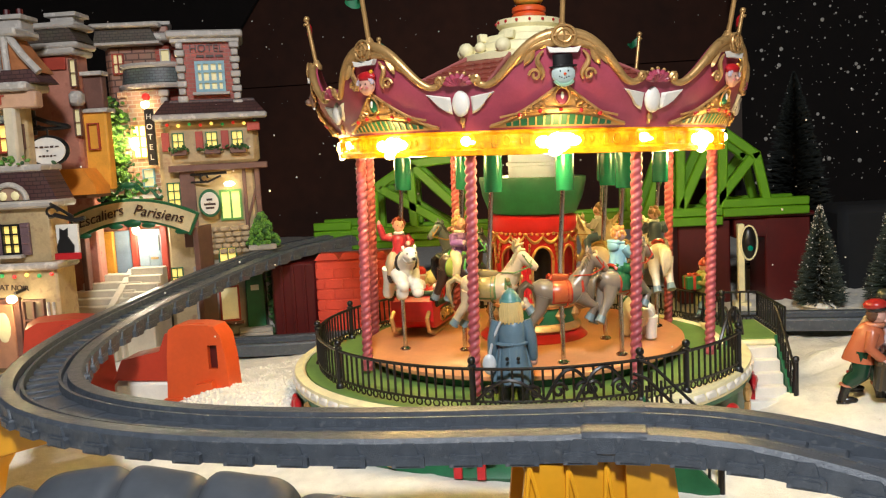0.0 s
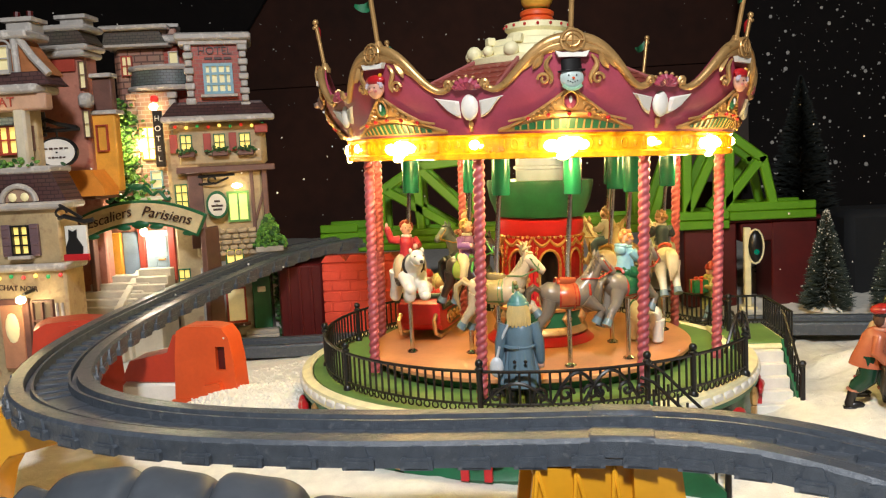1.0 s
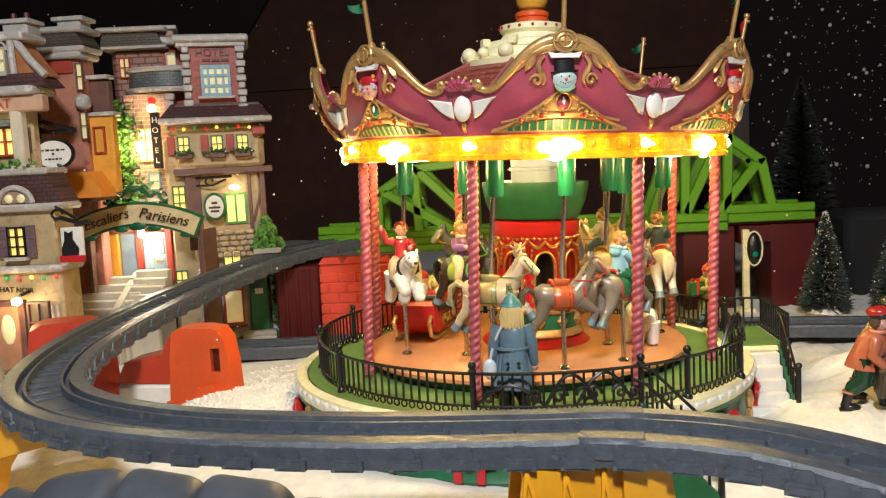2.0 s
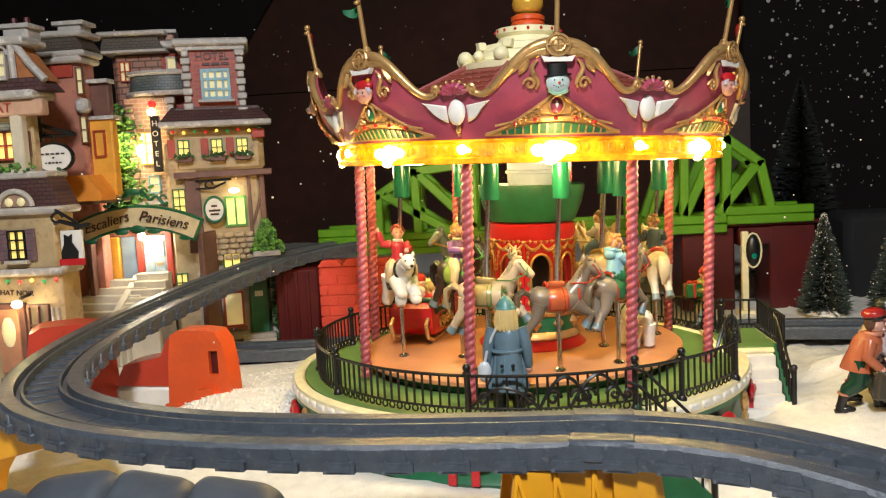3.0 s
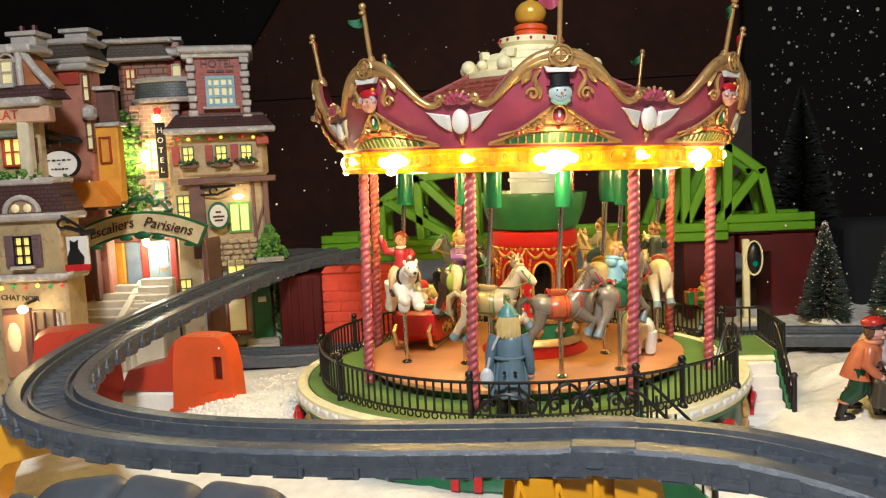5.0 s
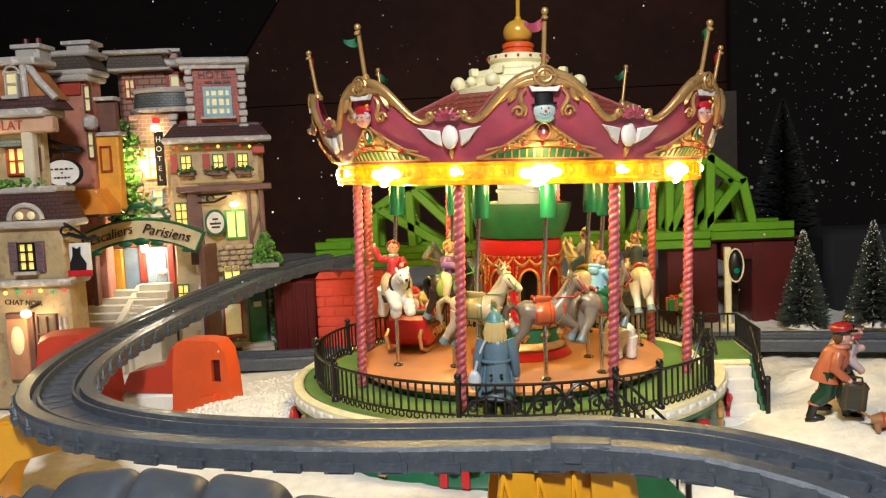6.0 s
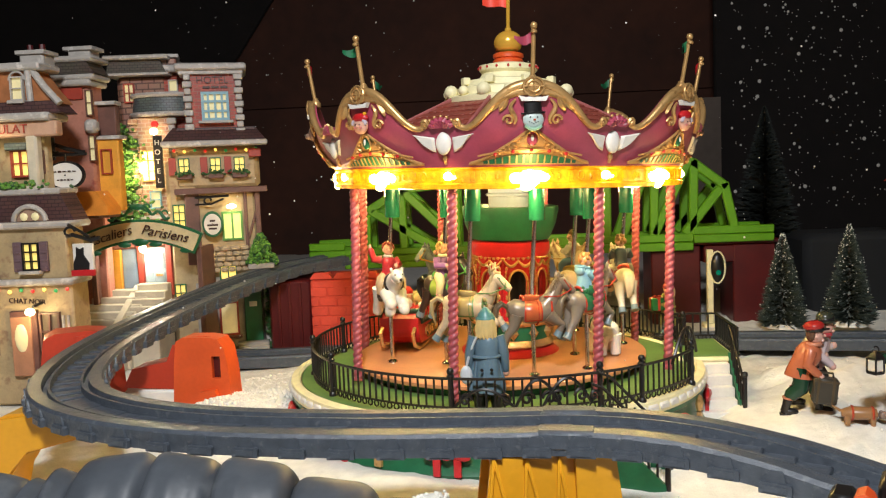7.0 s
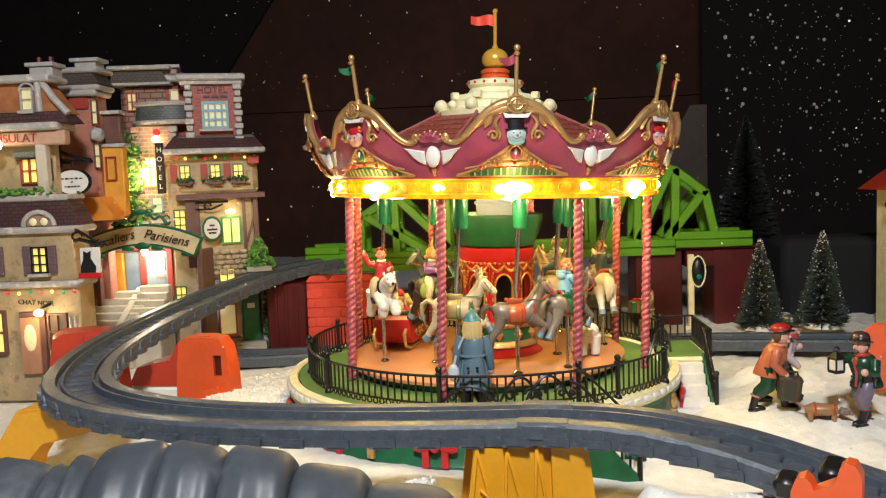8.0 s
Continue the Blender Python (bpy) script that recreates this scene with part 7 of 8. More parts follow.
rider(m, pose(-0.001, 0, 0.0085), (0.25, 0.11, 0.30), (0.60, 0.47, 0.24), HAIRY, (0.6, 0.2, 0.22), label="fair-haired figurine in a purple top")
mount(C, "reindeer_mount", -17 + SPIN, 0.100, 0.104, (0.58, 0.44, 0.28), (0.42, 0.32, 0.16), (0.36, 0.26, 0.10), (0.14, 0.22, 0.08), "cream reindeer mount with gilt saddle", antlers=True)
mount(C, "horse_mount", 10 + SPIN, 0.096, 0.099, (0.20, 0.155, 0.115), (0.12, 0.085, 0.05), (0.46, 0.10, 0.035), (0.40, 0.04, 0.02), "grey-brown horse mount with red saddle")
m = mount(C, "horse_mount", 36 + SPIN, 0.098, 0.102, (0.24, 0.195, 0.15), (0.16, 0.12, 0.08), (0.025, 0.13, 0.05), (0.40, 0.05, 0.03), "grey horse mount with green saddle cloth")
rider(m, pose(-0.001, 0, 0.0085), (0.24, 0.45, 0.54), (0.02, 0.13, 0.05), (0.62, 0.26, 0.07), hood=True, collar=(0.22, 0.42, 0.50), label="fair-haired figurine in a pale blue hooded top")
m = mount(C, "horse_mount", 93 + SPIN, 0.100, 0.108, (0.66, 0.58, 0.44), (0.55, 0.46, 0.30), (0.40, 0.10, 0.06), (0.45, 0.05, 0.03), "cream horse mount with red straps")
rider(m, pose(-0.001, 0, 0.0085), (0.045, 0.065, 0.085), (0.55, 0.48, 0.36), (0.28, 0.15, 0.06), label="figurine in a dark blue jacket")
m = mount(C, "horse_mount", 136 + SPIN, 0.098, 0.108, (0.55, 0.42, 0.24), (0.30, 0.18, 0.08), (0.16, 0.2, 0.08), (0.4, 0.22, 0.06), "tan horse mount with green saddle")
rider(m, pose(-0.001, 0, 0.0085), (0.45, 0.42, 0.36), (0.06, 0.11, 0.16), (0.25, 0.14, 0.06), label="figurine in a pale shirt")
m = mount(C, "horse_mount", 172 + SPIN, 0.070, 0.100, (0.34, 0.24, 0.15), (0.2, 0.12, 0.06), (0.3, 0.06, 0.04), (0.4, 0.22, 0.06), "brown horse mount with red saddle")
rider(m, pose(-0.001, 0, 0.0085), (0.30, 0.03, 0.03), (0.04, 0.12, 0.05), (0.2, 0.1, 0.05), label="figurine in a red top and green trousers")
m = mount(C, "horse_mount", -150 + SPIN, 0.098, 0.110, (0.12, 0.15, 0.17), (0.08, 0.09, 0.1), (0.2, 0.25, 0.28), (0.4, 0.22, 0.06), "blue-grey horse mount")
rider(m, pose(-0.001, 0, 0.0085), (0.30, 0.04, 0.04), (0.10, 0.20, 0.26), (0.35, 0.2, 0.08), label="figurine in a red coat")
mount(C, "reindeer_mount", 62 + SPIN, 0.062, 0.112, (0.50, 0.36, 0.20), (0.4, 0.28, 0.12), (0.40, 0.28, 0.08), (0.35, 0.2, 0.06), "tan reindeer mount with gilt collar", antlers=True)


def standing_bear():
    M = Matrix.Translation(at(66 + SPIN, 0.086, 0.052)) @ turn(66 + 40)
    b = Build()
    b.tube([(-0.012, 0, 0.019), (-0.008, 0, 0.020), (0.002, 0, 0.0195), (0.010, 0, 0.021), (0.017, 0, 0.025)], [0.0050, 0.0090, 0.0092, 0.0085, 0.0060], 14, 0)
    b.ball((0.021, 0, 0.0285), (0.0062, 0.0054, 0.0054), 0, 12)
    b.ball((0.0265, 0, 0.0270), (0.0032, 0.0026, 0.0024), 0, 8)
    for s in (-1, 1):
        b.ball((0.0195, s * 0.0042, 0.0330), 0.0017, 0, 8)
        for x in (-0.008, 0.009):
            b.tube([(x, s * 0.0050, 0.018), (x + 0.001, s * 0.0056, 0.008), (x + 0.0015, s * 0.0058, 0.0024)], [0.0054, 0.0042, 0.0042], 10, 0)
            b.ball((x + 0.003, s * 0.0058, 0.0022), (0.0048, 0.0040, 0.0024), 0, 8)
    b.tube([(0.0135, 0.0068 * math.cos(k * 0.524), 0.0232 + 0.0072 * math.sin(k * 0.524)) for k in range(13)], 0.0011, 6, 1)
    ob = b.done("standing_bear_mount", [paint(0.74, 0.70, 0.62), paint(0.03, 0.14, 0.06)], C, "white polar bear standing on the deck", 50)
    ob.matrix_basis = M


standing_bear()


def sleigh():
    M = Matrix.Translation(at(-112 + SPIN, 0.088, 0.052)) @ turn(-112 + SPIN + 8)
    b = Build()
    b.prism([(-0.024, 0.005), (0.018, 0.005), (0.024, 0.010), (0.025, 0.022), (0.020, 0.026), (0.018, 0.018), (-0.010, 0.017), (-0.013, 0.026), (-0.022, 0.034), (-0.027, 0.032)], -0.013, 0.013, 0)
    b.lathe([(0.001, -0.0128), (0.0088, -0.0128), (0.0096, -0.0115), (0.0096, 0.0115), (0.0088, 0.0128), (0.001, 0.0128)], 24, 0, pose(0.0150, 0, 0.0140, 90, 0, 0))
    for s in (-1, 1):
        b.tube([(-0.027, s * 0.0132, 0.033), (-0.0225, s * 0.0132, 0.0345), (-0.0135, s * 0.0132, 0.0265), (-0.0100, s * 0.0132, 0.0185), (0.0170, s * 0.0132, 0.0190), (0.0210, s * 0.0132, 0.0270), (0.0252, s * 0.0132, 0.0235)], 0.0017, 8, 2)
        b.prism([(-0.021, 0.0065), (0.004, 0.0065), (0.007, 0.0150), (-0.011, 0.0158), (-0.015, 0.0240), (-0.022, 0.0300)], s * 0.0128, s * 0.0137, 2)
        for c in (-0.015, -0.006, 0.002):
            b.tube([(c + (0.0042 - 0.0002 * k) * math.cos(k * 0.5), s * 0.0140, 0.0108 + (0.0034 - 0.00016 * k) * math.sin(k * 0.5)) for k in range(16)], 0.0007, 5, 1)
    b.tube([(0.0210, -0.0132, 0.0265), (0.0210, 0.0132, 0.0265)], 0.0017, 8, 2)
    for s in (-1, 1):
        b.tube([(-0.028, s * 0.011, 0.0016), (0.018, s * 0.011, 0.0016), (0.028, s * 0.011, 0.005), (0.031, s * 0.011, 0.013), (0.026, s * 0.011, 0.016)], 0.0013, 6, 1)
        b.tube([(0.004 + 0.005 * math.cos(k * 0.5), s * 0.0136, 0.011 + 0.0035 * math.sin(k * 0.5)) for k in range(14)], 0.0007, 5, 1)
    sl = b.done("sleigh_mount", [REDG, GOLD, mat("black_green_paint", (0.012, 0.03, 0.016), 0.3, 0, 0.2, 90, 0.1)], C, "gloss red sleigh with gilt runners and dark green rim", 30)
    sl.matrix_basis = M @ Matrix.Diagonal((1.22, 1.3, 1.3, 1))
    d = Build()
    d.tube([(0, 0, 0), (0, 0, 0.010), (0, 0, 0.017)], [0.0080, 0.0078, 0.0045], 12, 0)
    d.ball((0.001, 0, 0.0215), (0.0042, 0.004, 0.0045), 1, 10)
    d.ball((0.0028, 0, 0.0170), (0.0040, 0.0044, 0.0055), 2, 10)
    d.ball((0, 0, 0.0250), (0.0046, 0.0044, 0.0040), 0, 10)
    d.ball((0, 0, 0.0235), (0.0050, 0.0047, 0.0014), 2, 10)
    for s in (-1, 1):
        limb(d, [(0, s * 0.007, 0.014), (0.004, s * 0.0125, 0.012), (0.008, s * 0.0125, 0.016)], [0.0030, 0.0026, 0.0022], 0)
        d.ball((0.0086, s * 0.0125, 0.0172), 0.0024, 2, 8)
    d.done("rider", [paint(0.50, 0.02, 0.02), paint(*FLESH), paint(0.74, 0.70, 0.62)], sl, "seated figurine in red with a white beard", 50).matrix_basis = pose(0.004, 0, 0.012)
    d = Build()
    rg = random.Random(2)
    for _ in range(26):
        d.ball((rg.uniform(-0.008, 0.008), rg.uniform(-0.009, 0.009), rg.uniform(0, 0.014)), rg.uniform(0.003, 0.0048), 0, 8)
    d.done("sack", [paint(0.62, 0.54, 0.30)], sl, "lumpy cream sack", 60).matrix_basis = pose(-0.015, 0, 0.020)


sleigh()


def standing(name, M, coat, legs, hair, hat, label, skirt=True, height=0.066, pose_kind=0, shoe=(0.02, 0.018, 0.016), extra=None):
    """A standing figurine looking along -y, its feet at the origin."""
    k = height / 0.066
    b = Build()
    stride = 0.012 if pose_kind else 0.0
    for s in (-1, 1):
        y = -s * stride
        b.tube([(s * 0.0042, 0, 0.034), (s * 0.0058, y * 0.5, 0.017), (s * 0.0066, y, 0.004)], [0.0056, 0.0048, 0.0040], 10, 1)
        b.ball((s * 0.0068, y - 0.002, 0.0028), (0.0042, 0.0068, 0.0030), 4, 10)
        b.tube([(s * 0.0066, y, 0.003), (s * 0.0062, y * 0.8, 0.0080), (s * 0.0060, y * 0.7, 0.0110)], [0.0044, 0.0046, 0.0052], 10, 4)
    if skirt:
        b.tube([(0, 0, 0.0135), (0, 0, 0.024), (0, 0, 0.036), (0, 0, 0.046), (0, 0, 0.0505), (0, 0, 0.053)], [0.0125, 0.0118, 0.0098, 0.0102, 0.0080, 0.0036], 18, 0, None, True, 0.82)
    else:
        b.tube([(0, 0, 0.029), (0, 0, 0.036), (0, -0.001, 0.046), (0, -0.001, 0.0505), (0, -0.001, 0.053)], [0.0098, 0.0098, 0.0110, 0.0085, 0.0036], 16, 0, None, True, 0.80)
    for s in (-1, 1):
        if pose_kind == 2 and s > 0:
            limb(b, [(s * 0.0095, 0, 0.049), (s * 0.015, -0.008, 0.043), (s * 0.016, -0.018, 0.047)], [0.0040, 0.0036, 0.0028], 0)
            b.ball((s * 0.016, -0.020, 0.0475), 0.0030, 2, 8)
        elif pose_kind == 3:
            limb(b, [(s * 0.0095, 0, 0.049), (s * 0.012, -0.008, 0.040), (s * 0.006, -0.015, 0.041)], [0.0040, 0.0036, 0.0028], 0)
        else:
            limb(b, [(s * 0.0095, 0, 0.049), (s * 0.0128, 0.001, 0.038), (s * 0.0138, -0.003, 0.027)], [0.0040, 0.0037, 0.0030], 0)
            b.ball((s * 0.0139, -0.0035, 0.0245), 0.0028, 2, 8)
    b.ball((0, -0.001, 0.0575), (0.0055, 0.0056, 0.0062), 2, 14)
    b.ball((0, 0.0014, 0.0570), (0.0064, 0.0054, 0.0068), 3, 12)
    if skirt:
        for q in range(13):
            a = -1.25 + 2.5 * q / 12
            b.tube([(0.0050 * math.sin(a), 0.0012 + 0.0050 * math.cos(a), 0.0600), (0.0066 * math.sin(a), 0.0018 + 0.0058 * math.cos(a), 0.0545), (0.0074 * math.sin(a) + 0.0004 * (q % 3 - 1), 0.0024 + 0.0054 * math.cos(a), 0.0490 - 0.0008 * (q % 2))], [0.0018, 0.0019, 0.0008], 7, 3)
        for q in range(9):
            a = 2 * math.pi * q / 9 + 0.2
            b.tube([(0.0096 * math.sin(a), 0.0082 * math.cos(a), 0.0340), (0.0116 * math.sin(a), 0.0096 * math.cos(a), 0.0240), (0.0126 * math.sin(a), 0.0104 * math.cos(a), 0.0138)], [0.0004, 0.0014, 0.0018], 7, 0)
        b.tube([(0.0104 * math.sin(k * 0.3927), 0.0086 * math.cos(k * 0.3927), 0.0365) for k in range(17)], 0.0012, 6, 0)
        b.tube([(0.0062 * math.sin(k * 0.3927), 0.0056 * math.cos(k * 0.3927), 0.0515) for k in range(17)], 0.0018, 8, 0)
    b.ball((0, -0.0062, 0.0568), (0.0010, 0.0014, 0.0010), 2, 6)
    if hat == "cap":
        b.ball((0, -0.0006, 0.0610), (0.0066, 0.0066, 0.0050), 5, 12)
        b.lathe([(0.0066, 0.0584), (0.0074, 0.0592), (0.0074, 0.0610), (0.0066, 0.0618)], 18, 5)
        b.tube([(0, 0, 0.0615), (0, 0.0004, 0.0652), (0, 0.0010, 0.0676)], [0.0062, 0.0042, 0.0012], 14, 5)
    elif hat == "brim":
        b.lathe([(0.0080, 0.0605), (0.0080, 0.0615), (0.0062, 0.0620), (0.0058, 0.0672), (0.001, 0.0680)], 18, 5)
    cols = [coat, legs, FLESH, hair, shoe, extra or coat]
    o = b.done(name, [paint(*c) for c in cols], None, "", 50)
    o.matrix_basis = M @ Matrix.Diagonal((k * 0.86, k * 0.9, k, 1))
    return tagged(o, label, "figurine", "figurines")


def blue_coat_figure():
    b_back = standing("figurine", pose(-0.011, -0.144, 0.0405, 0, 0, 180), (0.115, 0.185, 0.235), (0.16, 0.19, 0.24), (0.60, 0.44, 0.18), "cap", "figurine in a blue-grey coat and green cap watching the carousel", True, 0.069, 0, (0.02, 0.018, 0.016), (0.08, 0.22, 0.21))
    return b_back


blue_coat_figure()
bag = Build().ball((0, 0, 0), (0.0042, 0.0022, 0.0065), 0, 12).tube([(0.000, 0, 0.004), (0.003, 0.001, 0.016), (0.008, -0.001, 0.026)], 0.0009, 6, 0)
tagged(bag.done("shoulder_bag", paint(0.55, 0.58, 0.60)), "pale shoulder bag hanging at the blue coat", "bag").location = (-0.0250, -0.148, 0.0665)
btn = Build()
for s in (-1, 1):
    btn.ball((-0.011 + s * 0.0032, -0.1565, 0.0715), (0.0012, 0.0008, 0.0012), 0, 8)
tagged(btn.done("coat_button", BLACK), "two black buttons on the back of the coat", "button")

def walker(M, coat, legs, boot, hat, scarf, label, stride=0.0125, lean=0.005, arm=0, bowler=False, beard=None):
    """A striding figurine in knickerbockers that looks along +x, 70 mm tall, its feet at the origin."""
    b = Build()
    for s, x in ((-1, -stride), (1, stride)):
        y = s * 0.0046
        kx = x * 0.45 + 0.004
        b.tube([(0, y * 0.7, 0.0350), (kx * 0.6, y, 0.0270), (kx, y, 0.0205), (x * 0.75 + 0.001, y, 0.0150), (x * 0.80, y, 0.0128)], [0.0062, 0.0062, 0.0058, 0.0050, 0.0036], 12, 1)
        b.tube([(x * 0.80, y, 0.0135), (x * 0.82, y, 0.0122)], [0.0044, 0.0042], 12, 5)
        b.tube([(x * 0.80, y, 0.0130), (x * 0.92, y, 0.0070), (x, y, 0.0030)], [0.0034, 0.0030, 0.0033], 10, 4)
        b.ball((x + 0.0034, y, 0.0026), (0.0064, 0.0030, 0.0027), 4, 12)
        b.box((x + 0.0024, y, 0.0008), (0.0120, 0.0052, 0.0014), 4)
    # jacket with a flared hem, collar and lapels
    b.tube([(-0.0012, 0, 0.0285), (-0.0008, 0, 0.0330), (0.0006, 0, 0.0385), (0.0016 + lean * 0.5, 0, 0.0455), (lean, 0, 0.0510), (lean + 0.001, 0, 0.0535)], [0.0118, 0.0104, 0.0088, 0.0100, 0.0076, 0.0040], 18, 0, None, True, 0.86)
    b.tube([(0.0105, 0.0008, 0.0290), (0.0095, 0.0006, 0.0385), (0.0098 + lean * 0.4, 0, 0.0470), (lean + 0.0055, 0, 0.0520)], [0.0010, 0.0010, 0.0018, 0.0014], 6, 5)
    for k in range(4):
        b.ball((0.0108 - 0.0003 * k, -0.0030, 0.0320 + 0.0042 * k), 0.0008, 4, 6)
    for a in (-1.2, -0.4, 0.5, 1.3):
        b.tube([(0.0095 * math.cos(a) * 1.1, 0.0100 * math.sin(a), 0.0290), (0.0080 * math.cos(a), 0.0086 * math.sin(a), 0.0370)], [0.0016, 0.0005], 6, 0)
    # arms
    sh = Vector((lean - 0.001, 0, 0.0488))
    for s in (-1, 1):
        p = sh + Vector((0, s * 0.0092, 0))
        if arm == 1 and s < 0:        # outstretched, holding a lamp
            limb(b, [p, p + Vector((0.008, -0.004, -0.002)), p + Vector((0.017, -0.003, 0.000))], [0.0042, 0.0037, 0.0031], 0)
            b.ball(p + Vector((0.0195, -0.003, 0.0002)), 0.0028, 2, 10)
        elif s < 0:
            limb(b, [p, p + Vector((-0.003, -0.005, -0.009)), p + Vector((0.004, -0.0055, -0.0155))], [0.0042, 0.0038, 0.0031], 0)
            b.ball(p + Vector((0.0055, -0.0055, -0.0170)), 0.0028, 2, 10)
        else:
            limb(b, [p, p + Vector((0.004, 0.004, -0.008)), p + Vector((0.010, 0.002, -0.007))], [0.0042, 0.0038, 0.0031], 0)
            b.ball(p + Vector((0.0120, 0.002, -0.0066)), 0.0028, 2, 10)
    # scarf, head, hair, hat
    hd = Vector((lean + 0.0030, 0, 0.0592))
    b.tube([hd + Vector((0.0046 * math.cos(k * 0.524) - 0.0012, 0.0046 * math.sin(k * 0.524), -0.0062)) for k in range(13)], 0.0016, 8, 5)
    b.ball(hd, (0.0056, 0.0053, 0.0064), 2, 14)
    b.ball(hd + Vector((0.0060, 0, -0.0002)), (0.0015, 0.0012, 0.0014), 2, 8)
    b.ball(hd + Vector((0.0046, 0, -0.0036)), (0.0020, 0.0026, 0.0018), 6 if beard else 2, 8)
    b.ball(hd + Vector((-0.0022, 0, 0.0006)), (0.0046, 0.0058, 0.0058), 6, 12)
    for s in (-1, 1):
        b.ball(hd + Vector((0.0050, s * 0.0021, 0.0012)), 0.0006, 4, 6)
        b.ball(hd + Vector((0.0002, s * 0.0054, -0.0004)), (0.0012, 0.0008, 0.0016), 2, 6)
    H = Matrix.Translation(hd + Vector((0, 0, 0.0030))) @ pose(0, 0, 0, 0, -6, 0)
    if bowler:
        b.lathe([(0.0086, 0.0004), (0.0090, 0.0012), (0.0064, 0.0016), (0.0062, 0.0050), (0.0046, 0.0074), (0.001, 0.0082)], 20, 3, H)
        b.lathe([(0.0064, 0.0014), (0.0067, 0.0018), (0.0065, 0.0034), (0.0062, 0.0036)], 20, 4, H)
    else:
        b.ball((-0.0006, 0, 0.0040), (0.0076, 0.0074, 0.0040), 3, 14, H)
        b.lathe([(0.0060, 0.0), (0.0066, 0.0006), (0.0066, 0.0020), (0.0060, 0.0028)], 18, 4, H)
        b.ball((0.0066, 0, 0.0010), (0.0038, 0.0050, 0.0007), 4, 10, H)
    cols = [coat, legs, (0.64, 0.36, 0.29), hat, boot, scarf, beard or (0.10, 0.05, 0.03)]
    o = b.done("figurine", [paint(*c, 0.25) for c in cols], None, "", 50)
    o.matrix_basis = M
    return tagged(o, label, "figurine", "figurines")


DARKBOOT = (0.018, 0.016, 0.015)
walker(pose(0.2185, -0.072, snow_height(0.2185, -0.072) - 0.001, 0, 0, -12), (0.40, 0.115, 0.055), (0.010, 0.045, 0.024), DARKBOOT, (0.34, 0.022, 0.018), (0.50, 0.20, 0.12), "striding figurine in an orange jacket and red cap", lean=0.006)
walker(pose(0.2290, -0.055, snow_height(0.229, -0.055) - 0.001, 0, 0, -8), (0.50, 0.40, 0.40), (0.05, 0.06, 0.05), DARKBOOT, (0.030, 0.034, 0.022), (0.42, 0.05, 0.06), "pale-coated figurine walking arm in arm with another", lean=0.009, bowler=True)
bg = Build().box((0, 0, 0), (0.0165, 0.009, 0.0190), 0, None, 0.0012).tube([(-0.005, 0, 0.009), (-0.004, 0, 0.013), (0.004, 0, 0.013), (0.005, 0, 0.009)], 0.0008, 6, 0)
bg.box((0, 0, 0.0072), (0.0172, 0.0096, 0.0014), 1).box((-0.005, 0, 0), (0.0016, 0.0096, 0.0194), 1).box((0.005, 0, 0), (0.0016, 0.0096, 0.0194), 1)
tagged(bg.done("travel_case", [paint(0.035, 0.03, 0.022), paint(0.07, 0.045, 0.02)]), "dark travel case carried by the striding figurine", "case").matrix_basis = pose(0.2290, -0.0880, snow_height(0.2290, -0.088) + 0.0205, 0, 6, -12)
walker(pose(0.2800, -0.100, snow_height(0.280, -0.100) - 0.001, 0, 0, 205), (0.012, 0.048, 0.026), (0.15, 0.12, 0.165), DARKBOOT, (0.060, 0.030, 0.020), (0.42, 0.05, 0.04), "figurine in dark green coat and brown bowler holding a lantern", stride=0.0075, lean=0.002, arm=1, bowler=True, beard=(0.12, 0.07, 0.05))
ln = Build().box((0, 0, 0), (0.0072, 0.0072, 0.0088), 1, None, 0.0008)
for sx in (-1, 1):
    for sy in (-1, 1):
        ln.tube([(sx * 0.0038, sy * 0.0038, -0.0050), (sx * 0.0038, sy * 0.0038, 0.0050)], 0.0008, 6)
ln.lathe([(0.0056, -0.0062), (0.0058, -0.0046), (0.001, -0.0044)], 4, 0, pose(0, 0, 0, 0, 0, 45)).lathe([(0.0060, 0.0046), (0.0040, 0.0078), (0.0016, 0.0092), (0.001, 0.0104)], 4, 0, pose(0, 0, 0, 0, 0, 45))
ln.tube([(0.0030 * math.cos(k * 0.4), 0, 0.0098 + 0.0034 * math.sin(k * 0.4)) for k in range(9)], 0.0006, 6)
tagged(ln.done("lantern", [BLACK, mat("frosted_lantern_pane", (0.70, 0.66, 0.58), 0.3, 0, 0.1, 120, 0.05)]), "small black lantern with pale panes held by a figurine", "lantern").matrix_basis = pose(0.2580, -0.1020, snow_height(0.280, -0.100) + 0.0445, 0, 0, 25)


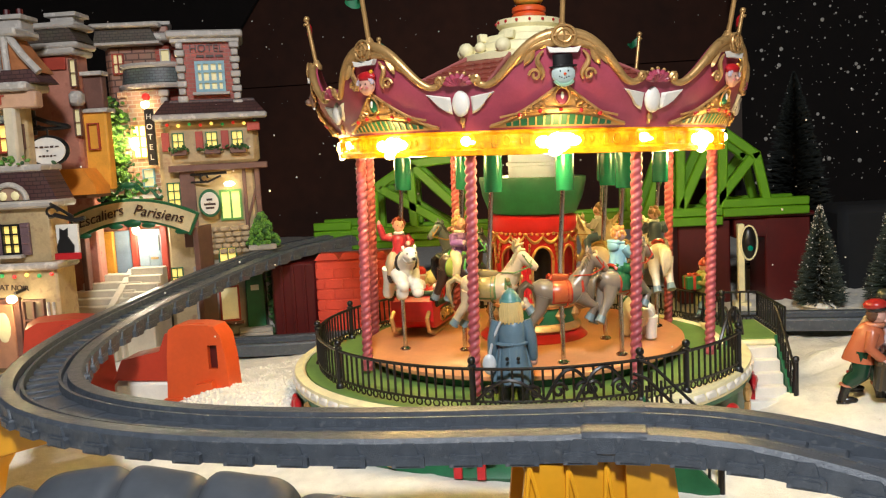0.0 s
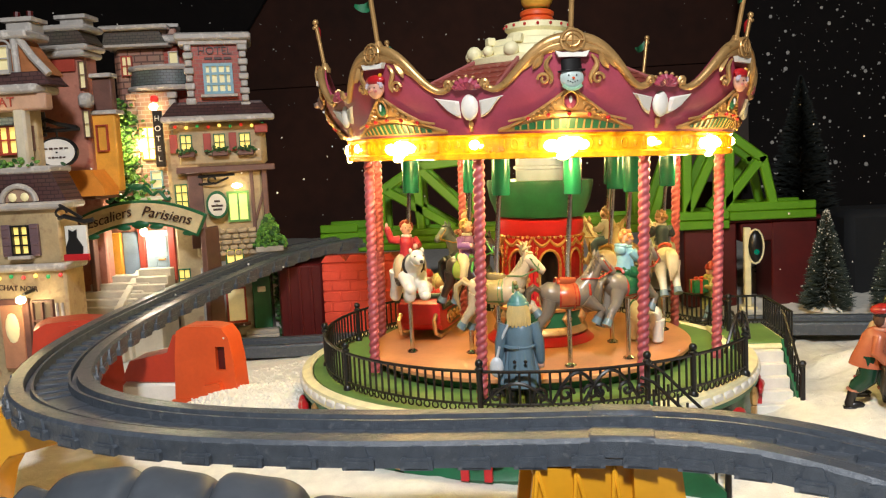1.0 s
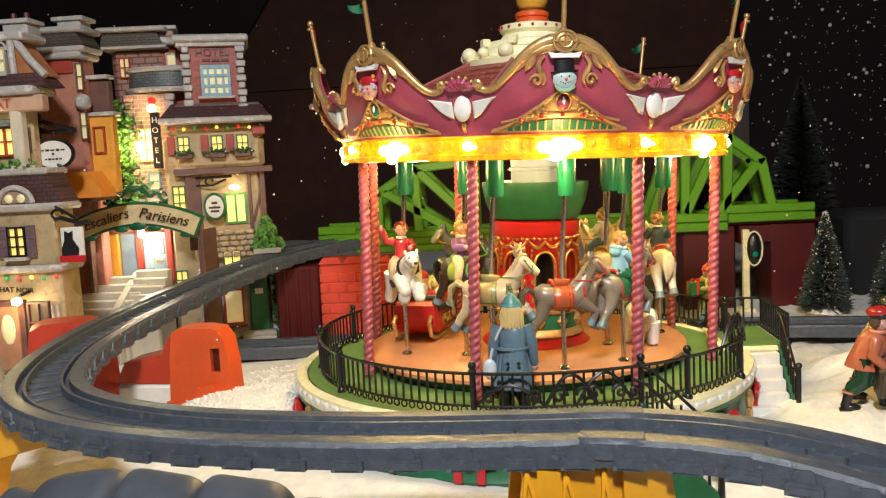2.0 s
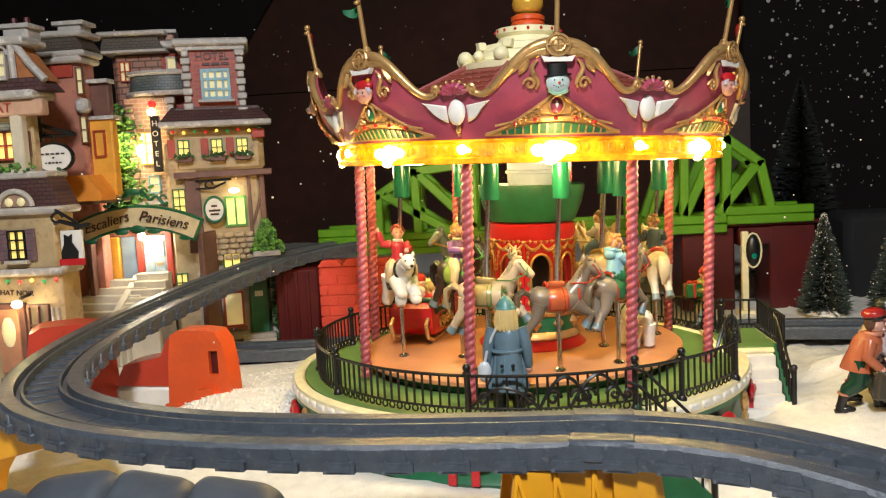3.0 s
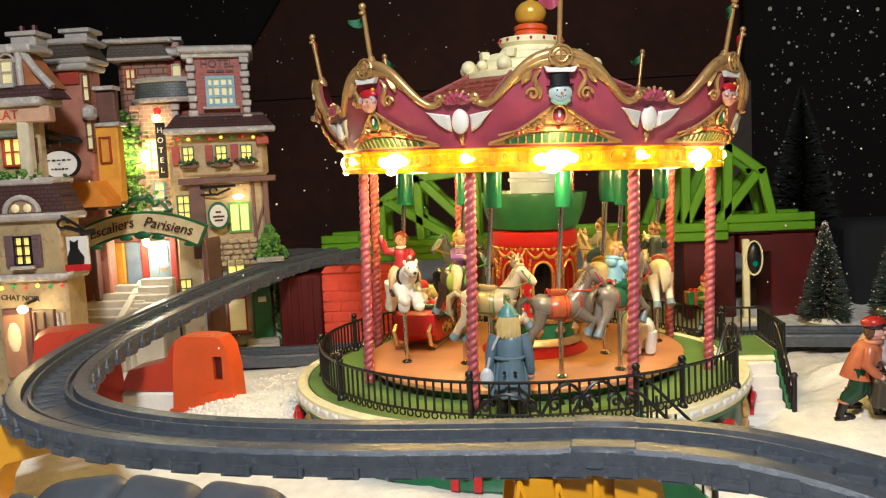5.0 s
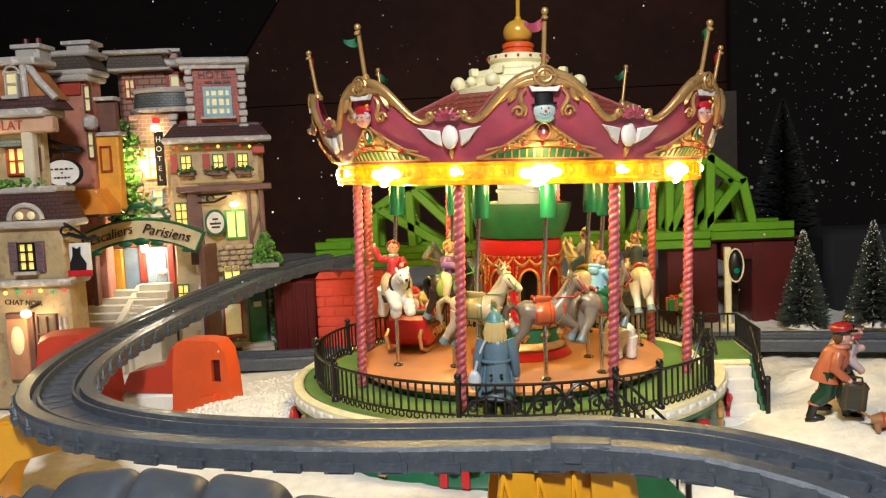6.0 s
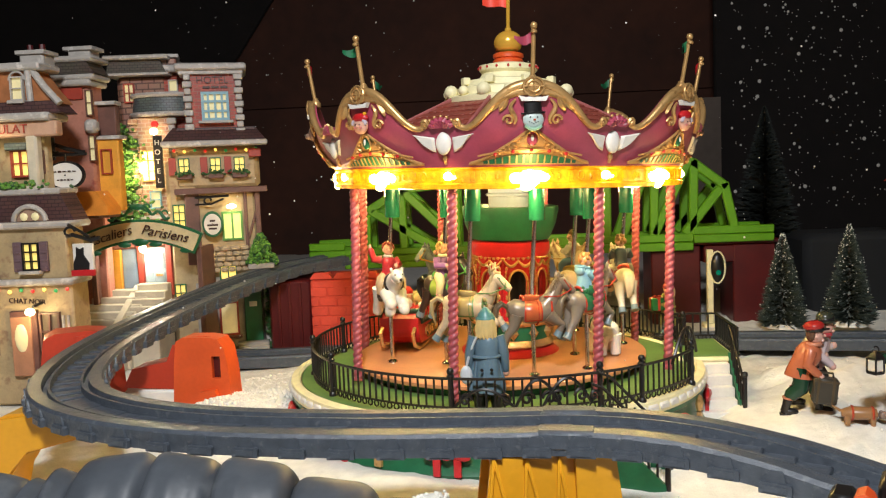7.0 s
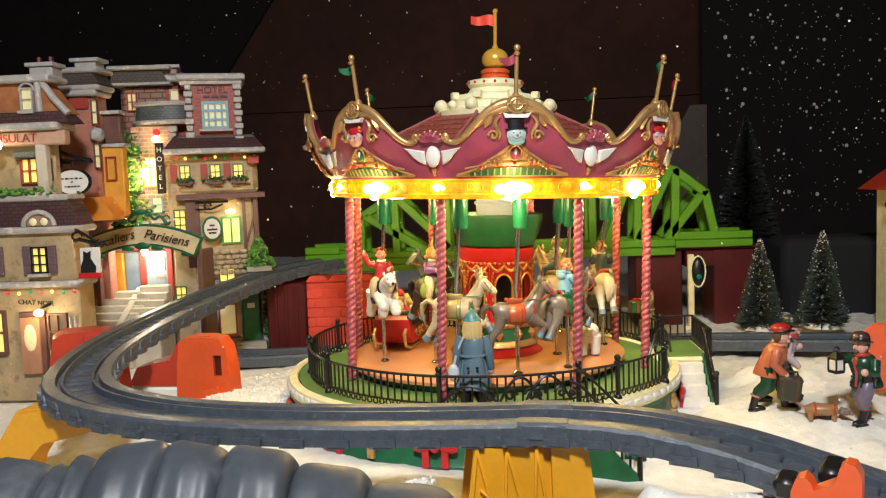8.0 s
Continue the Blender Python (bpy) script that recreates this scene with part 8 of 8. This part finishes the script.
def dog():
    b = Build()
    b.tube([(-0.012, 0, 0.010), (-0.006, 0, 0.0105), (0.006, 0, 0.0105), (0.011, 0, 0.011)], [0.0030, 0.0056, 0.0054, 0.0036], 12, 0)
    b.ball((0.0155, 0, 0.0095), (0.0046, 0.0036, 0.0036), 1, 10)
    b.ball((0.0200, 0, 0.0080), (0.0026, 0.0020, 0.0018), 1, 8)
    for s in (-1, 1):
        b.ball((0.0140, s * 0.0034, 0.0100), (0.0018, 0.0010, 0.0030), 1, 8)
        for x in (-0.008, 0.008):
            b.tube([(x, s * 0.0030, 0.009), (x, s * 0.0034, 0.001)], [0.0024, 0.0017], 8, 0)
    b.tube([(-0.0125, 0, 0.012), (-0.018, 0, 0.016)], [0.0014, 0.0006], 6, 0)
    for x in (-0.005, 0.008):
        b.tube([(x, 0.0056 * math.cos(k * 0.6283), 0.0105 + 0.0056 * math.sin(k * 0.6283)) for k in range(11)], 0.0009, 6, 2)
    o = b.done("dog_figurine", [paint(0.30, 0.15, 0.06), paint(0.20, 0.14, 0.11), paint(0.40, 0.05, 0.02)], None, "", 50)
    o.matrix_basis = pose(0.2480, -0.1010, snow_height(0.248, -0.101) - 0.001, 0, 0, -14) @ Matrix.Diagonal((1.0, 1.0, 0.85, 1))
    tagged(o, "small brown dog figurine with red straps in the snow", "figurine", "figurines")


dog()
standing("figurine", pose(0.150, 0.075, 0.0445, 0, 0, -70), (0.34, 0.30, 0.08), (0.14, 0.22, 0.24), (0.5, 0.35, 0.2), "cap", "small figurine in an olive coat holding a present", True, 0.050, 3, (0.02, 0.018, 0.016), (0.42, 0.05, 0.03))
gf = Build().box((0, 0, 0), (0.013, 0.011, 0.011), 0, None, 0.0008).box((0, 0, 0.0002), (0.0025, 0.0116, 0.0116), 1).box((0, 0, 0.0002), (0.0136, 0.0025, 0.0116), 1)
for s in (-1, 1):
    gf.ball((s * 0.0022, 0, 0.0068), (0.0024, 0.0016, 0.0014), 1, 8)
tagged(gf.done("present", [paint(0.02, 0.16, 0.05), paint(0.5, 0.05, 0.03)]), "green wrapped present with a red bow", "present").matrix_basis = pose(0.139, 0.071, 0.0755, 0, 0, 10)


def orange_sledge():
    o = Build().lathe([(0.001, -0.002), (0.019, -0.002), (0.0205, 0), (0.019, 0.002), (0.001, 0.002)], 28, 0, pose(0.320, -0.035, 0.046, 78, 0, -14) @ Matrix.Diagonal((0.9, 1.35, 1, 1)))
    tagged(o.done("orange_board", ORANGE), "upright orange plastic board behind a figurine", "board")


orange_sledge()
